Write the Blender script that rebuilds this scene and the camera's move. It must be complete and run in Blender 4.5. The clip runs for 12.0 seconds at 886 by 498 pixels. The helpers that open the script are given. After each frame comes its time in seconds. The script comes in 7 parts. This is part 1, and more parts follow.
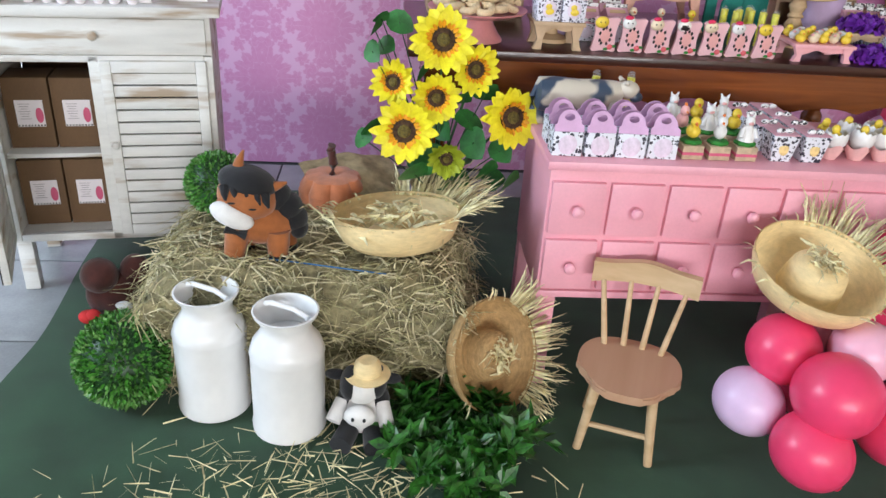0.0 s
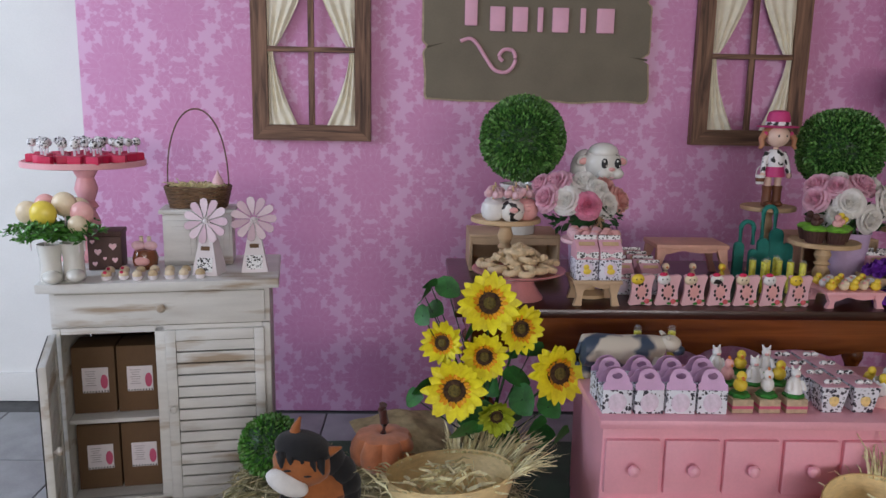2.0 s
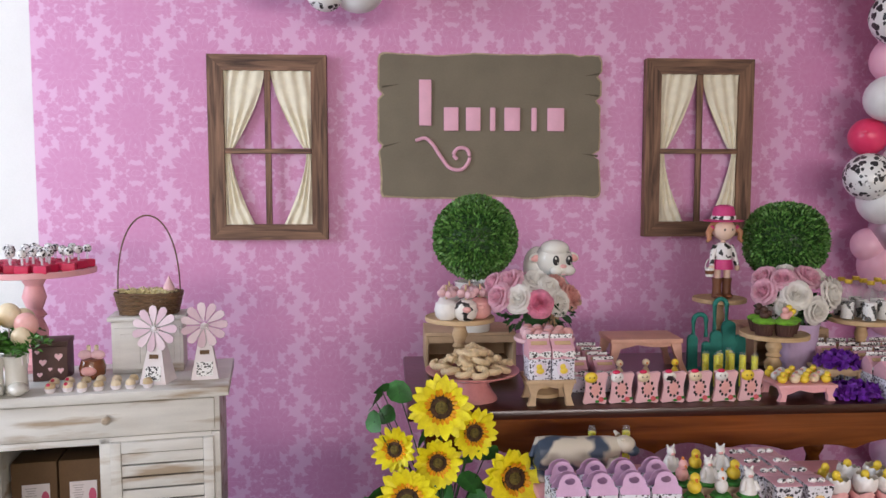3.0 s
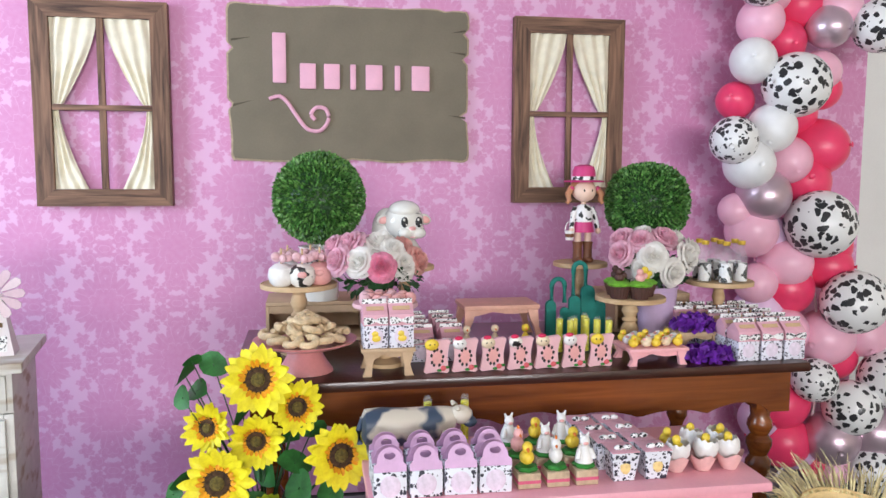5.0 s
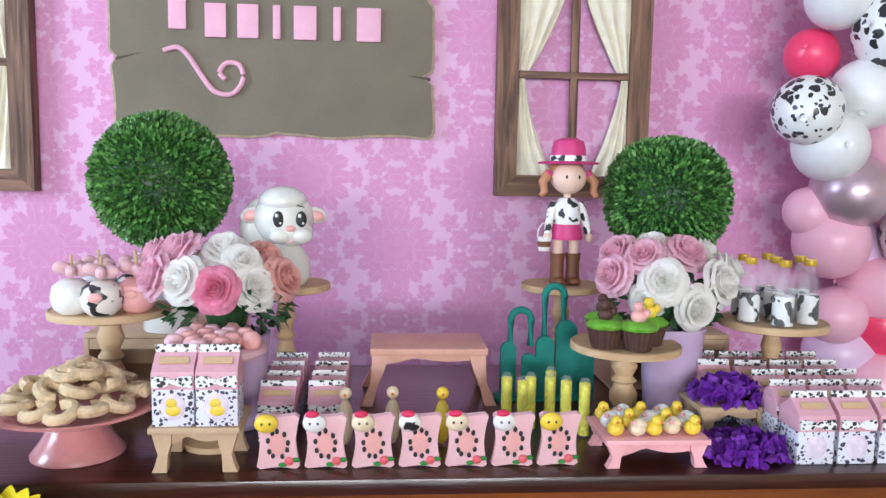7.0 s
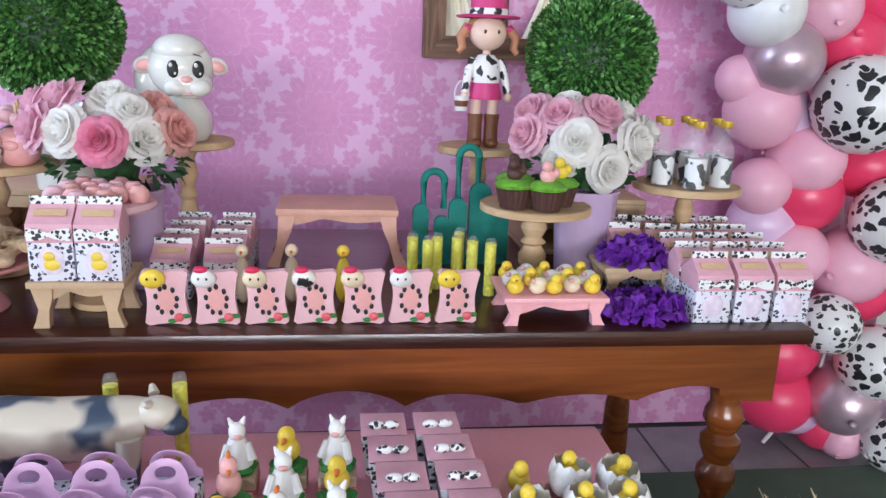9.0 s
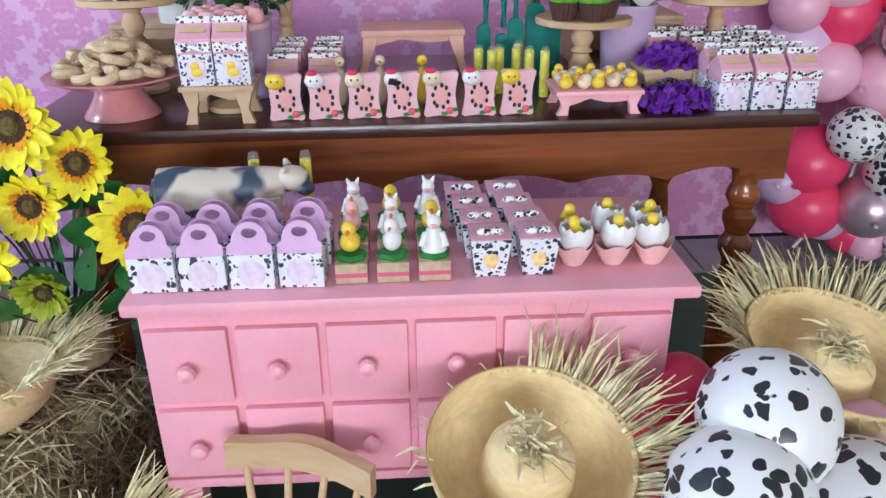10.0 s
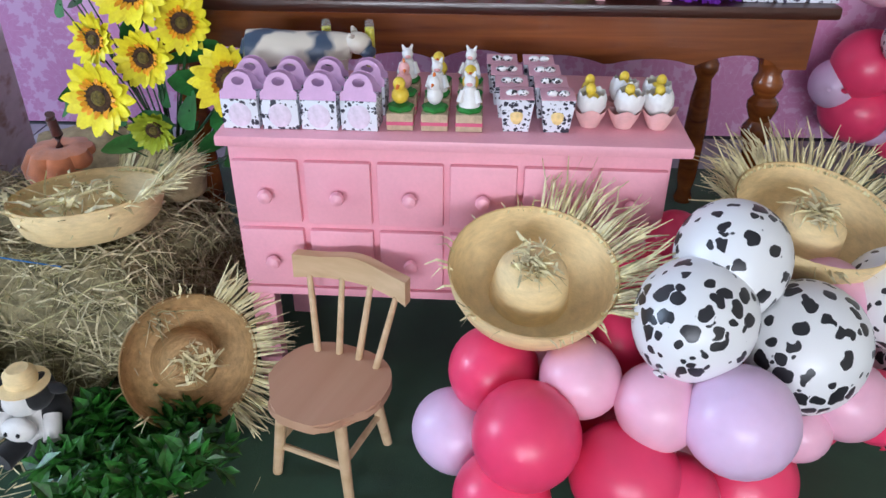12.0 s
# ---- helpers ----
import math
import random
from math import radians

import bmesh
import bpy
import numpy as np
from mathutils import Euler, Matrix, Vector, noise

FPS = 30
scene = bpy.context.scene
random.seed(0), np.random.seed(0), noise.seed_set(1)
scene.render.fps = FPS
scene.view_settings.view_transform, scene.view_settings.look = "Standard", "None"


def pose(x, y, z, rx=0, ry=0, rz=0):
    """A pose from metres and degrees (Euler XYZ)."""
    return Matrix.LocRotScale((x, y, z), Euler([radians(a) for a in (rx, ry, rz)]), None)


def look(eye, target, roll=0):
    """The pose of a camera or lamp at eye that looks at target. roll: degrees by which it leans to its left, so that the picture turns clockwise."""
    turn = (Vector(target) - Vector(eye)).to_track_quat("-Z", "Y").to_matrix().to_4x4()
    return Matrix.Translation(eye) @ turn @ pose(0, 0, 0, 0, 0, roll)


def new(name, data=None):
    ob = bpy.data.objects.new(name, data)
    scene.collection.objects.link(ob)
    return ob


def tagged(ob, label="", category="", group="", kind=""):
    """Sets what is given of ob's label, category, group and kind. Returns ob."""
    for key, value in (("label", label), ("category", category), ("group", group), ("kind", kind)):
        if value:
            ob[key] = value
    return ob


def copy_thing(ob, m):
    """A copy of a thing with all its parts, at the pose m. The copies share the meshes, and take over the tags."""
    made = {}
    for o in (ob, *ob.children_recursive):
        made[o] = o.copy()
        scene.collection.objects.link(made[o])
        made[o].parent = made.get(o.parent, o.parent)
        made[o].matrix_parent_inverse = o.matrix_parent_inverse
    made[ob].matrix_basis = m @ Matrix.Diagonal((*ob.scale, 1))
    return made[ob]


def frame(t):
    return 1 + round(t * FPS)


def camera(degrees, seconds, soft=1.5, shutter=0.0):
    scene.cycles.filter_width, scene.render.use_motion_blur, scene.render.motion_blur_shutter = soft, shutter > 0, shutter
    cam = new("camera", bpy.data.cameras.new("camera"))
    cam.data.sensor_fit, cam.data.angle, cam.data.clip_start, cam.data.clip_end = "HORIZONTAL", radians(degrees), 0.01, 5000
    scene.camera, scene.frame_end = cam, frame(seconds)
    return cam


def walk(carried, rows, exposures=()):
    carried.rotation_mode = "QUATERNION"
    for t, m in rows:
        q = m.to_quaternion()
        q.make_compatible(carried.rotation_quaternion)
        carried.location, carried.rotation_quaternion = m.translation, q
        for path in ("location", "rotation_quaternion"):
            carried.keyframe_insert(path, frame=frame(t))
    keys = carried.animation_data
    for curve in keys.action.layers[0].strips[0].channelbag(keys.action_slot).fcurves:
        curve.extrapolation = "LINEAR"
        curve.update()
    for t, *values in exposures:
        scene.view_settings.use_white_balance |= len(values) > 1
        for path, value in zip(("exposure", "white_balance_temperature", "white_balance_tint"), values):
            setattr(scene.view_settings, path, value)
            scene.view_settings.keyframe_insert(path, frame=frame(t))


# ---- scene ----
cam = camera(59.8, 12.0)
PATH = [
    (0, (-0.092, -0.155, 1.23), (0.067, 1.617, 0.313), 3.8),
    (0.5, (-0.168, -0.164, 1.27), (0.072, 1.659, 0.477), 3.9),
    (1, (-0.166, -0.18, 1.294), (-0.053, 1.746, 0.767), 2.1),
    (1.5, (-0.156, -0.178, 1.304), (-0.08, 1.762, 0.821), 1.4),
    (2, (-0.141, -0.181, 1.328), (-0.075, 1.783, 0.954), 1.0),
    (2.5, (-0.114, -0.176, 1.362), (-0.024, 1.807, 1.118), 0.4),
    (3, (-0.079, -0.181, 1.383), (0.054, 1.808, 1.221), 0.0),
    (3.2, (-0.062, -0.186, 1.39), (0.151, 1.8, 1.287), -0.3),
    (4.8, (0.105, -0.114, 1.332), (0.529, 1.833, 1.169), 1.1),
    (5, (0.164, -0.034, 1.297), (0.504, 1.926, 1.098), 0.2),
    (5.5, (0.315, 0.17, 1.294), (0.532, 2.145, 1.06), 1.3),
    (6, (0.427, 0.419, 1.283), (0.668, 2.395, 1.088), 1.8),
    (6.5, (0.498, 0.603, 1.293), (0.723, 2.578, 1.072), 1.2),
    (6.7, (0.587, 0.666, 1.26), (0.742, 2.65, 1.064), 1.0),
    (8.3, (0.71, 0.75, 1.247), (0.891, 2.708, 0.881), 1.2),
    (8.5, (0.724, 0.748, 1.247), (0.966, 2.697, 0.867), 0.9),
    (9, (0.741, 0.735, 1.208), (1.004, 2.651, 0.699), 2.3),
    (9.5, (0.702, 0.606, 1.172), (0.923, 2.504, 0.584), 1.7),
    (10, (0.682, 0.419, 1.175), (0.8, 2.231, 0.337), -0.5),
    (10.5, (0.735, 0.251, 1.171), (0.764, 2.043, 0.284), 1.4),
    (11, (0.796, 0.178, 1.192), (0.728, 1.891, 0.163), 0.3),
    (11.5, (0.782, 0.163, 1.191), (0.724, 1.884, 0.173), -0.2),
    (12, (0.755, 0.149, 1.192), (0.673, 1.853, 0.148), 0.2),
]
EXPOSURES = [
    (0.0, -0.12, 6200, 8), (0.5, -0.55, 6200, 12), (1.0, -1.2, 6350, 13), (1.5, -1.25, 6350, 14), (2.0, -1.15, 6400, 15), (2.5, -1.02, 6500, 15), (3.0, -0.66, 6800, 16),
    (5.0, -0.06, 6250, 10), (5.5, 0.0, 6050, 9), (6.0, 0.1, 6000, 8), (6.5, 0.12, 5900, 8), (8.5, 0.08, 5800, 8), (9.0, 0.02, 5800, 9), (9.5, -0.08, 5700, 9), (10.0, -0.1, 5650, 9),
    (10.5, -0.25, 5600, 9), (11.0, -0.3, 5600, 10), (12.0, -0.24, 5600, 10),
]
walk(cam, [(t, look(eye, target, roll)) for t, eye, target, roll in PATH], EXPOSURES)

# ---- world, lamps, room light ----
world = bpy.data.worlds.new("world")
scene.world = world
world.use_nodes = True
wn = world.node_tree.nodes
sky = wn.new("ShaderNodeTexSky")
sky.sky_type, sky.sun_disc = "NISHITA", False
sky.sun_elevation, sky.sun_rotation = radians(50), radians(200)
wn["Background"].inputs[1].default_value = 0.12
world.node_tree.links.new(sky.outputs[0], wn["Background"].inputs[0])


def daylight(x, y, z, tx, ty, tz, sx, sy, power, colour):
    """Sky light that comes in through an opening of the room."""
    data = bpy.data.lights.new("daylight", "AREA")
    data.shape, data.size, data.size_y, data.energy, data.color = "RECTANGLE", sx, sy, power, colour
    ob = new("daylight", data)
    ob.matrix_world = look((x, y, z), (tx, ty, tz))


daylight(-1.1, -7.95, 1.8, -0.7, 3, 1.0, 2.5, 1.1, 300, (1.0, 0.97, 0.96))
daylight(2.1, -7.95, 1.8, 1.7, 3, 1.0, 2.5, 1.1, 280, (1.0, 0.97, 0.96))
daylight(-3.45, 1.0, 1.75, -1.2, 3.0, 1.8, 1.7, 1.2, 125, (0.72, 0.85, 1.0))

# ---- materials ----
def nodes_of(name):
    m = bpy.data.materials.new(name)
    m.use_nodes = True
    return m, m.node_tree.nodes, m.node_tree.links, m.node_tree.nodes["Principled BSDF"]


def surface(name, colour, rough=0.6, vary=0.12, scale=18.0, bump=0.15, grain=140.0, metal=0.0, spread=0.0,
            stretch=(1, 1, 1), coat=0.0, sheen=0.0, subsurface=0.0, second=None, stain=0.0, thin=0.0):
    """Colour broken up at two scales, with a fine relief. spread: how far repeats differ from each other; second: the colour of wear."""
    m, n, k, b = nodes_of(name)
    co = n.new("ShaderNodeTexCoord")
    mp = n.new("ShaderNodeMapping")
    mp.inputs["Scale"].default_value = stretch
    k.new(co.outputs["Object"], mp.inputs[0])
    big, fine = n.new("ShaderNodeTexNoise"), n.new("ShaderNodeTexNoise")
    big.inputs["Scale"].default_value, fine.inputs["Scale"].default_value = scale, grain
    big.inputs["Detail"].default_value = 5
    for t in (big, fine):
        k.new(mp.outputs[0], t.inputs["Vector"])
    add = n.new("ShaderNodeMath")
    add.operation = "MULTIPLY_ADD"
    add.inputs[1].default_value = 0.35
    k.new(fine.outputs[0], add.inputs[0])
    k.new(big.outputs[0], add.inputs[2])
    ramp = n.new("ShaderNodeValToRGB")
    lo = [max(0, c * (1 - vary * 2)) for c in colour]
    hi = [min(1, c * (1 + vary * 1.6)) for c in colour]
    ramp.color_ramp.elements[0].position, ramp.color_ramp.elements[1].position = 0.42, 0.92
    ramp.color_ramp.elements[0].color, ramp.color_ramp.elements[1].color = (*lo, 1), (*hi, 1)
    k.new(add.outputs[0], ramp.inputs[0])
    out = ramp.outputs[0]
    if second:
        spot, cut, mix = n.new("ShaderNodeTexNoise"), n.new("ShaderNodeValToRGB"), n.new("ShaderNodeMix")
        spot.inputs["Scale"].default_value, spot.inputs["Detail"].default_value = scale * 0.6, 6
        k.new(mp.outputs[0], spot.inputs["Vector"])
        cut.color_ramp.elements[0].position, cut.color_ramp.elements[1].position = 0.60 - stain, 0.72 - stain
        k.new(spot.outputs[0], cut.inputs[0])
        mix.data_type = "RGBA"
        k.new(cut.outputs[0], mix.inputs[0])
        k.new(out, mix.inputs[6])
        mix.inputs[7].default_value = (*second, 1)
        out = mix.outputs[2]
    if spread:
        info, hsv, mr = n.new("ShaderNodeObjectInfo"), n.new("ShaderNodeHueSaturation"), n.new("ShaderNodeMapRange")
        mr.inputs[3].default_value, mr.inputs[4].default_value = 1 - spread, 1 + spread
        k.new(info.outputs["Random"], mr.inputs[0])
        k.new(mr.outputs[0], hsv.inputs["Value"])
        k.new(out, hsv.inputs["Color"])
        out = hsv.outputs[0]
    k.new(out, b.inputs["Base Color"])
    b.inputs["Roughness"].default_value, b.inputs["Metallic"].default_value = rough, metal
    b.inputs["Coat Weight"].default_value, b.inputs["Sheen Weight"].default_value = coat, sheen
    b.inputs["Subsurface Weight"].default_value = subsurface
    b.inputs["Subsurface Radius"].default_value, b.inputs["Subsurface Scale"].default_value = (0.01, 0.006, 0.005), 1.0
    if bump:
        bp = n.new("ShaderNodeBump")
        bp.inputs["Strength"].default_value, bp.inputs["Distance"].default_value = bump, 0.004
        k.new(add.outputs[0], bp.inputs["Height"])
        k.new(bp.outputs[0], b.inputs["Normal"])
    if thin:
        through_light, blend = n.new("ShaderNodeBsdfTranslucent"), n.new("ShaderNodeMixShader")
        k.new(out, through_light.inputs["Color"])
        blend.inputs[0].default_value = thin
        k.new(b.outputs[0], blend.inputs[1])
        k.new(through_light.outputs[0], blend.inputs[2])
        k.new(blend.outputs[0], n["Material Output"].inputs["Surface"])
    return m


def spotted(name, ground=(0.86, 0.86, 0.85), mark=(0.025, 0.025, 0.028), scale=14.0, cut=0.58, rough=0.35, soft=0.012, coat=0.0, wobble=0.0):
    """White hide with dark patches."""
    m, n, k, b = nodes_of(name)
    co, tex, ramp = n.new("ShaderNodeTexCoord"), n.new("ShaderNodeTexNoise"), n.new("ShaderNodeValToRGB")
    info, add = n.new("ShaderNodeObjectInfo"), n.new("ShaderNodeVectorMath")
    add.operation = "MULTIPLY_ADD"
    k.new(info.outputs["Random"], add.inputs[0])
    add.inputs[1].default_value = (7, 5, 3)
    k.new(co.outputs["Object"], add.inputs[2])
    k.new(add.outputs[0], tex.inputs["Vector"])
    tex.inputs["Scale"].default_value, tex.inputs["Detail"].default_value, tex.inputs["Roughness"].default_value = scale, 1.2 + wobble, 0.45
    ramp.color_ramp.elements[0].position, ramp.color_ramp.elements[1].position = cut - soft, cut + soft
    ramp.color_ramp.elements[0].color, ramp.color_ramp.elements[1].color = (*ground, 1), (*mark, 1)
    k.new(tex.outputs[0], ramp.inputs[0])
    k.new(ramp.outputs[0], b.inputs["Base Color"])
    b.inputs["Roughness"].default_value, b.inputs["Coat Weight"].default_value = rough, coat
    return m


def blotched(name, ground=(0.84, 0.84, 0.84), mark=(0.022, 0.022, 0.026), scale=3.4, rough=0.34, coat=0.05, least=0.24, most=0.56):
    """White rubber with separate rounded dark blotches of uneven size."""
    m, n, k, b = nodes_of(name)
    co, info, add, warp, mix = [n.new("ShaderNode" + q) for q in ("TexCoord", "ObjectInfo", "VectorMath", "TexNoise", "VectorMath")]
    add.operation = mix.operation = "MULTIPLY_ADD"
    k.new(info.outputs["Random"], add.inputs[0])
    add.inputs[1].default_value = (17, 11, 7)
    k.new(co.outputs["Object"], add.inputs[2])
    warp.inputs["Scale"].default_value, warp.inputs["Detail"].default_value = 1.25 * scale, 0.9
    k.new(add.outputs[0], warp.inputs["Vector"])
    k.new(warp.outputs["Color"], mix.inputs[0])
    mix.inputs[1].default_value = (0.95 / scale, 0.95 / scale, 0.95 / scale)
    k.new(add.outputs[0], mix.inputs[2])
    cell, size, sub, edge = n.new("ShaderNodeTexVoronoi"), n.new("ShaderNodeMapRange"), n.new("ShaderNodeMath"), n.new("ShaderNodeMapRange")
    cell.inputs["Scale"].default_value, cell.inputs["Randomness"].default_value = scale, 0.8
    k.new(mix.outputs[0], cell.inputs["Vector"])
    size.inputs[3].default_value, size.inputs[4].default_value = least, most
    k.new(cell.outputs["Color"], size.inputs[0])
    sub.operation = "SUBTRACT"
    k.new(size.outputs[0], sub.inputs[0])
    k.new(cell.outputs["Distance"], sub.inputs[1])
    edge.inputs[1].default_value, edge.inputs[2].default_value = -0.012, 0.012
    k.new(sub.outputs[0], edge.inputs[0])
    col = n.new("ShaderNodeMix")
    col.data_type = "RGBA"
    col.inputs[6].default_value, col.inputs[7].default_value = (*ground, 1), (*mark, 1)
    k.new(edge.outputs[0], col.inputs[0])
    k.new(col.outputs[2], b.inputs["Base Color"])
    b.inputs["Roughness"].default_value, b.inputs["Coat Weight"].default_value = rough, coat
    return m


def wood(name, dark, light, rough=0.45, scale=1.0, axis=0, coat=0.0, ring=2.0):
    """Wood with grain along one axis."""
    m, n, k, b = nodes_of(name)
    co, mp = n.new("ShaderNodeTexCoord"), n.new("ShaderNodeMapping")
    s = [34 * scale] * 3
    s[axis] = 2.4 * scale
    mp.inputs["Scale"].default_value = s
    info, add = n.new("ShaderNodeObjectInfo"), n.new("ShaderNodeVectorMath")
    add.operation = "MULTIPLY_ADD"
    k.new(info.outputs["Random"], add.inputs[0])
    add.inputs[1].default_value = (3, 5, 2)
    k.new(co.outputs["Object"], add.inputs[2])
    k.new(add.outputs[0], mp.inputs[0])
    t, f, ramp, bp = n.new("ShaderNodeTexNoise"), n.new("ShaderNodeTexNoise"), n.new("ShaderNodeValToRGB"), n.new("ShaderNodeBump")
    t.inputs["Scale"].default_value, t.inputs["Detail"].default_value, t.inputs["Distortion"].default_value = 1.0, 7, ring * 0.4
    f.inputs["Scale"].default_value = 5
    k.new(mp.outputs[0], t.inputs["Vector"])
    k.new(mp.outputs[0], f.inputs["Vector"])
    ramp.color_ramp.elements[0].position, ramp.color_ramp.elements[1].position = 0.3, 0.72
    ramp.color_ramp.elements[0].color, ramp.color_ramp.elements[1].color = (*dark, 1), (*light, 1)
    k.new(t.outputs[0], ramp.inputs[0])
    k.new(ramp.outputs[0], b.inputs["Base Color"])
    b.inputs["Roughness"].default_value, b.inputs["Coat Weight"].default_value = rough, coat
    bp.inputs["Strength"].default_value, bp.inputs["Distance"].default_value = 0.25, 0.002
    k.new(f.outputs[0], bp.inputs["Height"])
    k.new(bp.outputs[0], b.inputs["Normal"])
    return m


def clear(name, colour=(0.95, 0.97, 1.0), rough=0.08, show=0.3):
    """Thin clear plastic or glass."""
    m, n, k, b = nodes_of(name)
    b.inputs["Base Color"].default_value = (*colour, 1)
    b.inputs["Roughness"].default_value, b.inputs["Alpha"].default_value = rough, show
    return m


def damask(name):
    """Two-tone pink damask paper: large toothed medallions on a diamond lattice with smaller sprays between them."""
    m, n, k, b = nodes_of(name)
    co = n.new("ShaderNodeTexCoord")
    warp = n.new("ShaderNodeTexNoise")
    warp.inputs["Scale"].default_value, warp.inputs["Detail"].default_value = 26, 4
    k.new(co.outputs["Object"], warp.inputs["Vector"])
    sep = n.new("ShaderNodeSeparateXYZ")
    k.new(co.outputs["Object"], sep.inputs[0])
    wsep = n.new("ShaderNodeSeparateXYZ")
    k.new(warp.outputs["Color"], wsep.inputs[0])

    def op(kind, a, c=None, d=None):
        q = n.new("ShaderNodeMath")
        q.operation = kind
        for i, v in enumerate((a, c, d)):
            if v is None:
                continue
            if isinstance(v, (int, float)):
                q.inputs[i].default_value = v
            else:
                k.new(v, q.inputs[i])
        return q.outputs[0]

    px = op("MULTIPLY_ADD", op("SUBTRACT", wsep.outputs[0], 0.5), 0.011, sep.outputs[0])
    pz = op("MULTIPLY_ADD", op("SUBTRACT", wsep.outputs[1], 0.5), 0.011, sep.outputs[2])

    PX, PZ, X0, Z0 = 0.508, 0.428, -0.338, 1.008

    def fold(ox, oz):
        """Distances to the nearest point of a lattice that is moved by ox, oz."""
        fx = op("PINGPONG", op("ADD", px, 20 * PX - X0 - ox), PX / 2)
        fz = op("PINGPONG", op("ADD", pz, 20 * PZ - Z0 - oz), PZ / 2)
        return fx, fz

    def lobed(fx, fz, cx, cz, radius, lobes, deep, phase=0.0):
        """Positive inside a leafy rosette round cx, cz; the angle and the radius go with it."""
        dx, dz = op("SUBTRACT", fx, cx), op("SUBTRACT", fz, cz)
        r = op("SQRT", op("ADD", op("MULTIPLY", dx, dx), op("MULTIPLY", dz, dz)))
        ang = op("ARCTAN2", dz, dx)
        wave = op("ABSOLUTE", op("COSINE", op("MULTIPLY_ADD", ang, lobes / 2, phase)))
        curl = op("MULTIPLY", op("COSINE", op("MULTIPLY", ang, lobes * 3)), deep * 0.13)
        edge = op("ADD", op("MULTIPLY_ADD", wave, deep, curl), radius - deep)
        return op("SUBTRACT", edge, r), r, ang

    def soft(value, lo, hi):
        q = n.new("ShaderNodeMapRange")
        q.inputs[1].default_value, q.inputs[2].default_value = lo, hi
        k.new(value, q.inputs[0])
        return q.outputs[0]

    masks, lines = [], []
    for ox, oz in ((0, 0), (PX / 2, PZ / 2)):
        fx, fz = fold(ox, oz)
        inside, r, ang = lobed(fx, fz, 0, 0, 0.124, 14, 0.026)
        masks.append(soft(inside, -0.003, 0.003))
        rib = op("SUBTRACT", 1.0, op("ABSOLUTE", op("SINE", op("MULTIPLY", ang, 7.0))))
        rim = op("MULTIPLY", soft(rib, 0.86, 0.97), soft(r, 0.055, 0.08))
        ring, _, _ = lobed(fx, fz, 0, 0, 0.068, 10, 0.016, 0.8)
        lines.append(op("MULTIPLY", rim, masks[-1]))
        lines.append(op("SUBTRACT", 1.0, soft(op("ABSOLUTE", ring), 0.0008, 0.0030)))
        gx, gz = fold(ox + PX / 2, oz)
        for cx, cz, rad, lobes, deep in ((0.0, 0.0, 0.040, 6, 0.012), (0.058, 0.034, 0.036, 7, 0.012), (0.018, 0.078, 0.034, 6, 0.012), (0.092, 0.084, 0.030, 5, 0.014), (0.118, 0.012, 0.022, 5, 0.010)):
            leaf, lr, lang = lobed(gx, gz, cx, cz, rad, lobes, deep, 0.4)
            masks.append(soft(leaf, -0.0025, 0.0025))
            swirl = op("ABSOLUTE", op("SINE", op("MULTIPLY_ADD", lr, 150.0, lang)))
            lines.append(op("MULTIPLY", op("SUBTRACT", 1.0, soft(swirl, 0.10, 0.34)), soft(leaf, 0.002, 0.006)))
    total, light = masks[0], lines[0]
    for q in masks[1:]:
        total = op("MAXIMUM", total, q)
    for q in lines[1:]:
        light = op("MAXIMUM", light, q)
    total = op("MULTIPLY", total, op("MULTIPLY_ADD", light, -0.55, 1.0))
    speck = n.new("ShaderNodeTexNoise")
    speck.inputs["Scale"].default_value, speck.inputs["Detail"].default_value = 55, 4
    k.new(co.outputs["Object"], speck.inputs["Vector"])
    worn = n.new("ShaderNodeMapRange")
    worn.inputs[1].default_value, worn.inputs[2].default_value, worn.inputs[3].default_value = 0.3, 0.6, 0.72
    k.new(speck.outputs[0], worn.inputs[0])
    total = op("MULTIPLY", total, worn.outputs[0])
    mix = n.new("ShaderNodeMix")
    mix.data_type = "RGBA"
    k.new(total, mix.inputs[0])
    mix.inputs[6].default_value, mix.inputs[7].default_value = (0.72, 0.41, 0.62, 1), (0.625, 0.250, 0.46, 1)
    k.new(mix.outputs[2], b.inputs["Base Color"])
    b.inputs["Roughness"].default_value = 0.55
    bp = n.new("ShaderNodeBump")
    bp.inputs["Strength"].default_value, bp.inputs["Distance"].default_value = 0.15, 0.002
    k.new(speck.outputs[0], bp.inputs["Height"])
    k.new(bp.outputs[0], b.inputs["Normal"])
    return m


M_DAMASK = damask("damask_paper")
# Grey for walls out of view, chosen to keep bounced fill light low.
M_LOW_BOUNCE = surface("low_bounce_grey", (0.36, 0.35, 0.34), 0.85, 0.05, 3, 0.1)
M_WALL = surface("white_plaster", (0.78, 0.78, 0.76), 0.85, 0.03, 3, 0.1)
M_CREAM = surface("cream_plaster", (0.74, 0.66, 0.50), 0.85, 0.04, 3, 0.1)
M_TILE = surface("grey_tile", (0.29, 0.30, 0.31), 0.35, 0.12, 9, 0.05, spread=0.06)
M_GROUT = surface("dark_grout", (0.10, 0.10, 0.10), 0.9)
M_FELT = surface("green_felt", (0.020, 0.064, 0.027), 0.95, 0.16, 7, 0.5, 420, sheen=0.2)
M_TABLE = wood("mahogany", (0.022, 0.006, 0.004), (0.065, 0.017, 0.009), 0.28, 1.0, 0, 0.15)
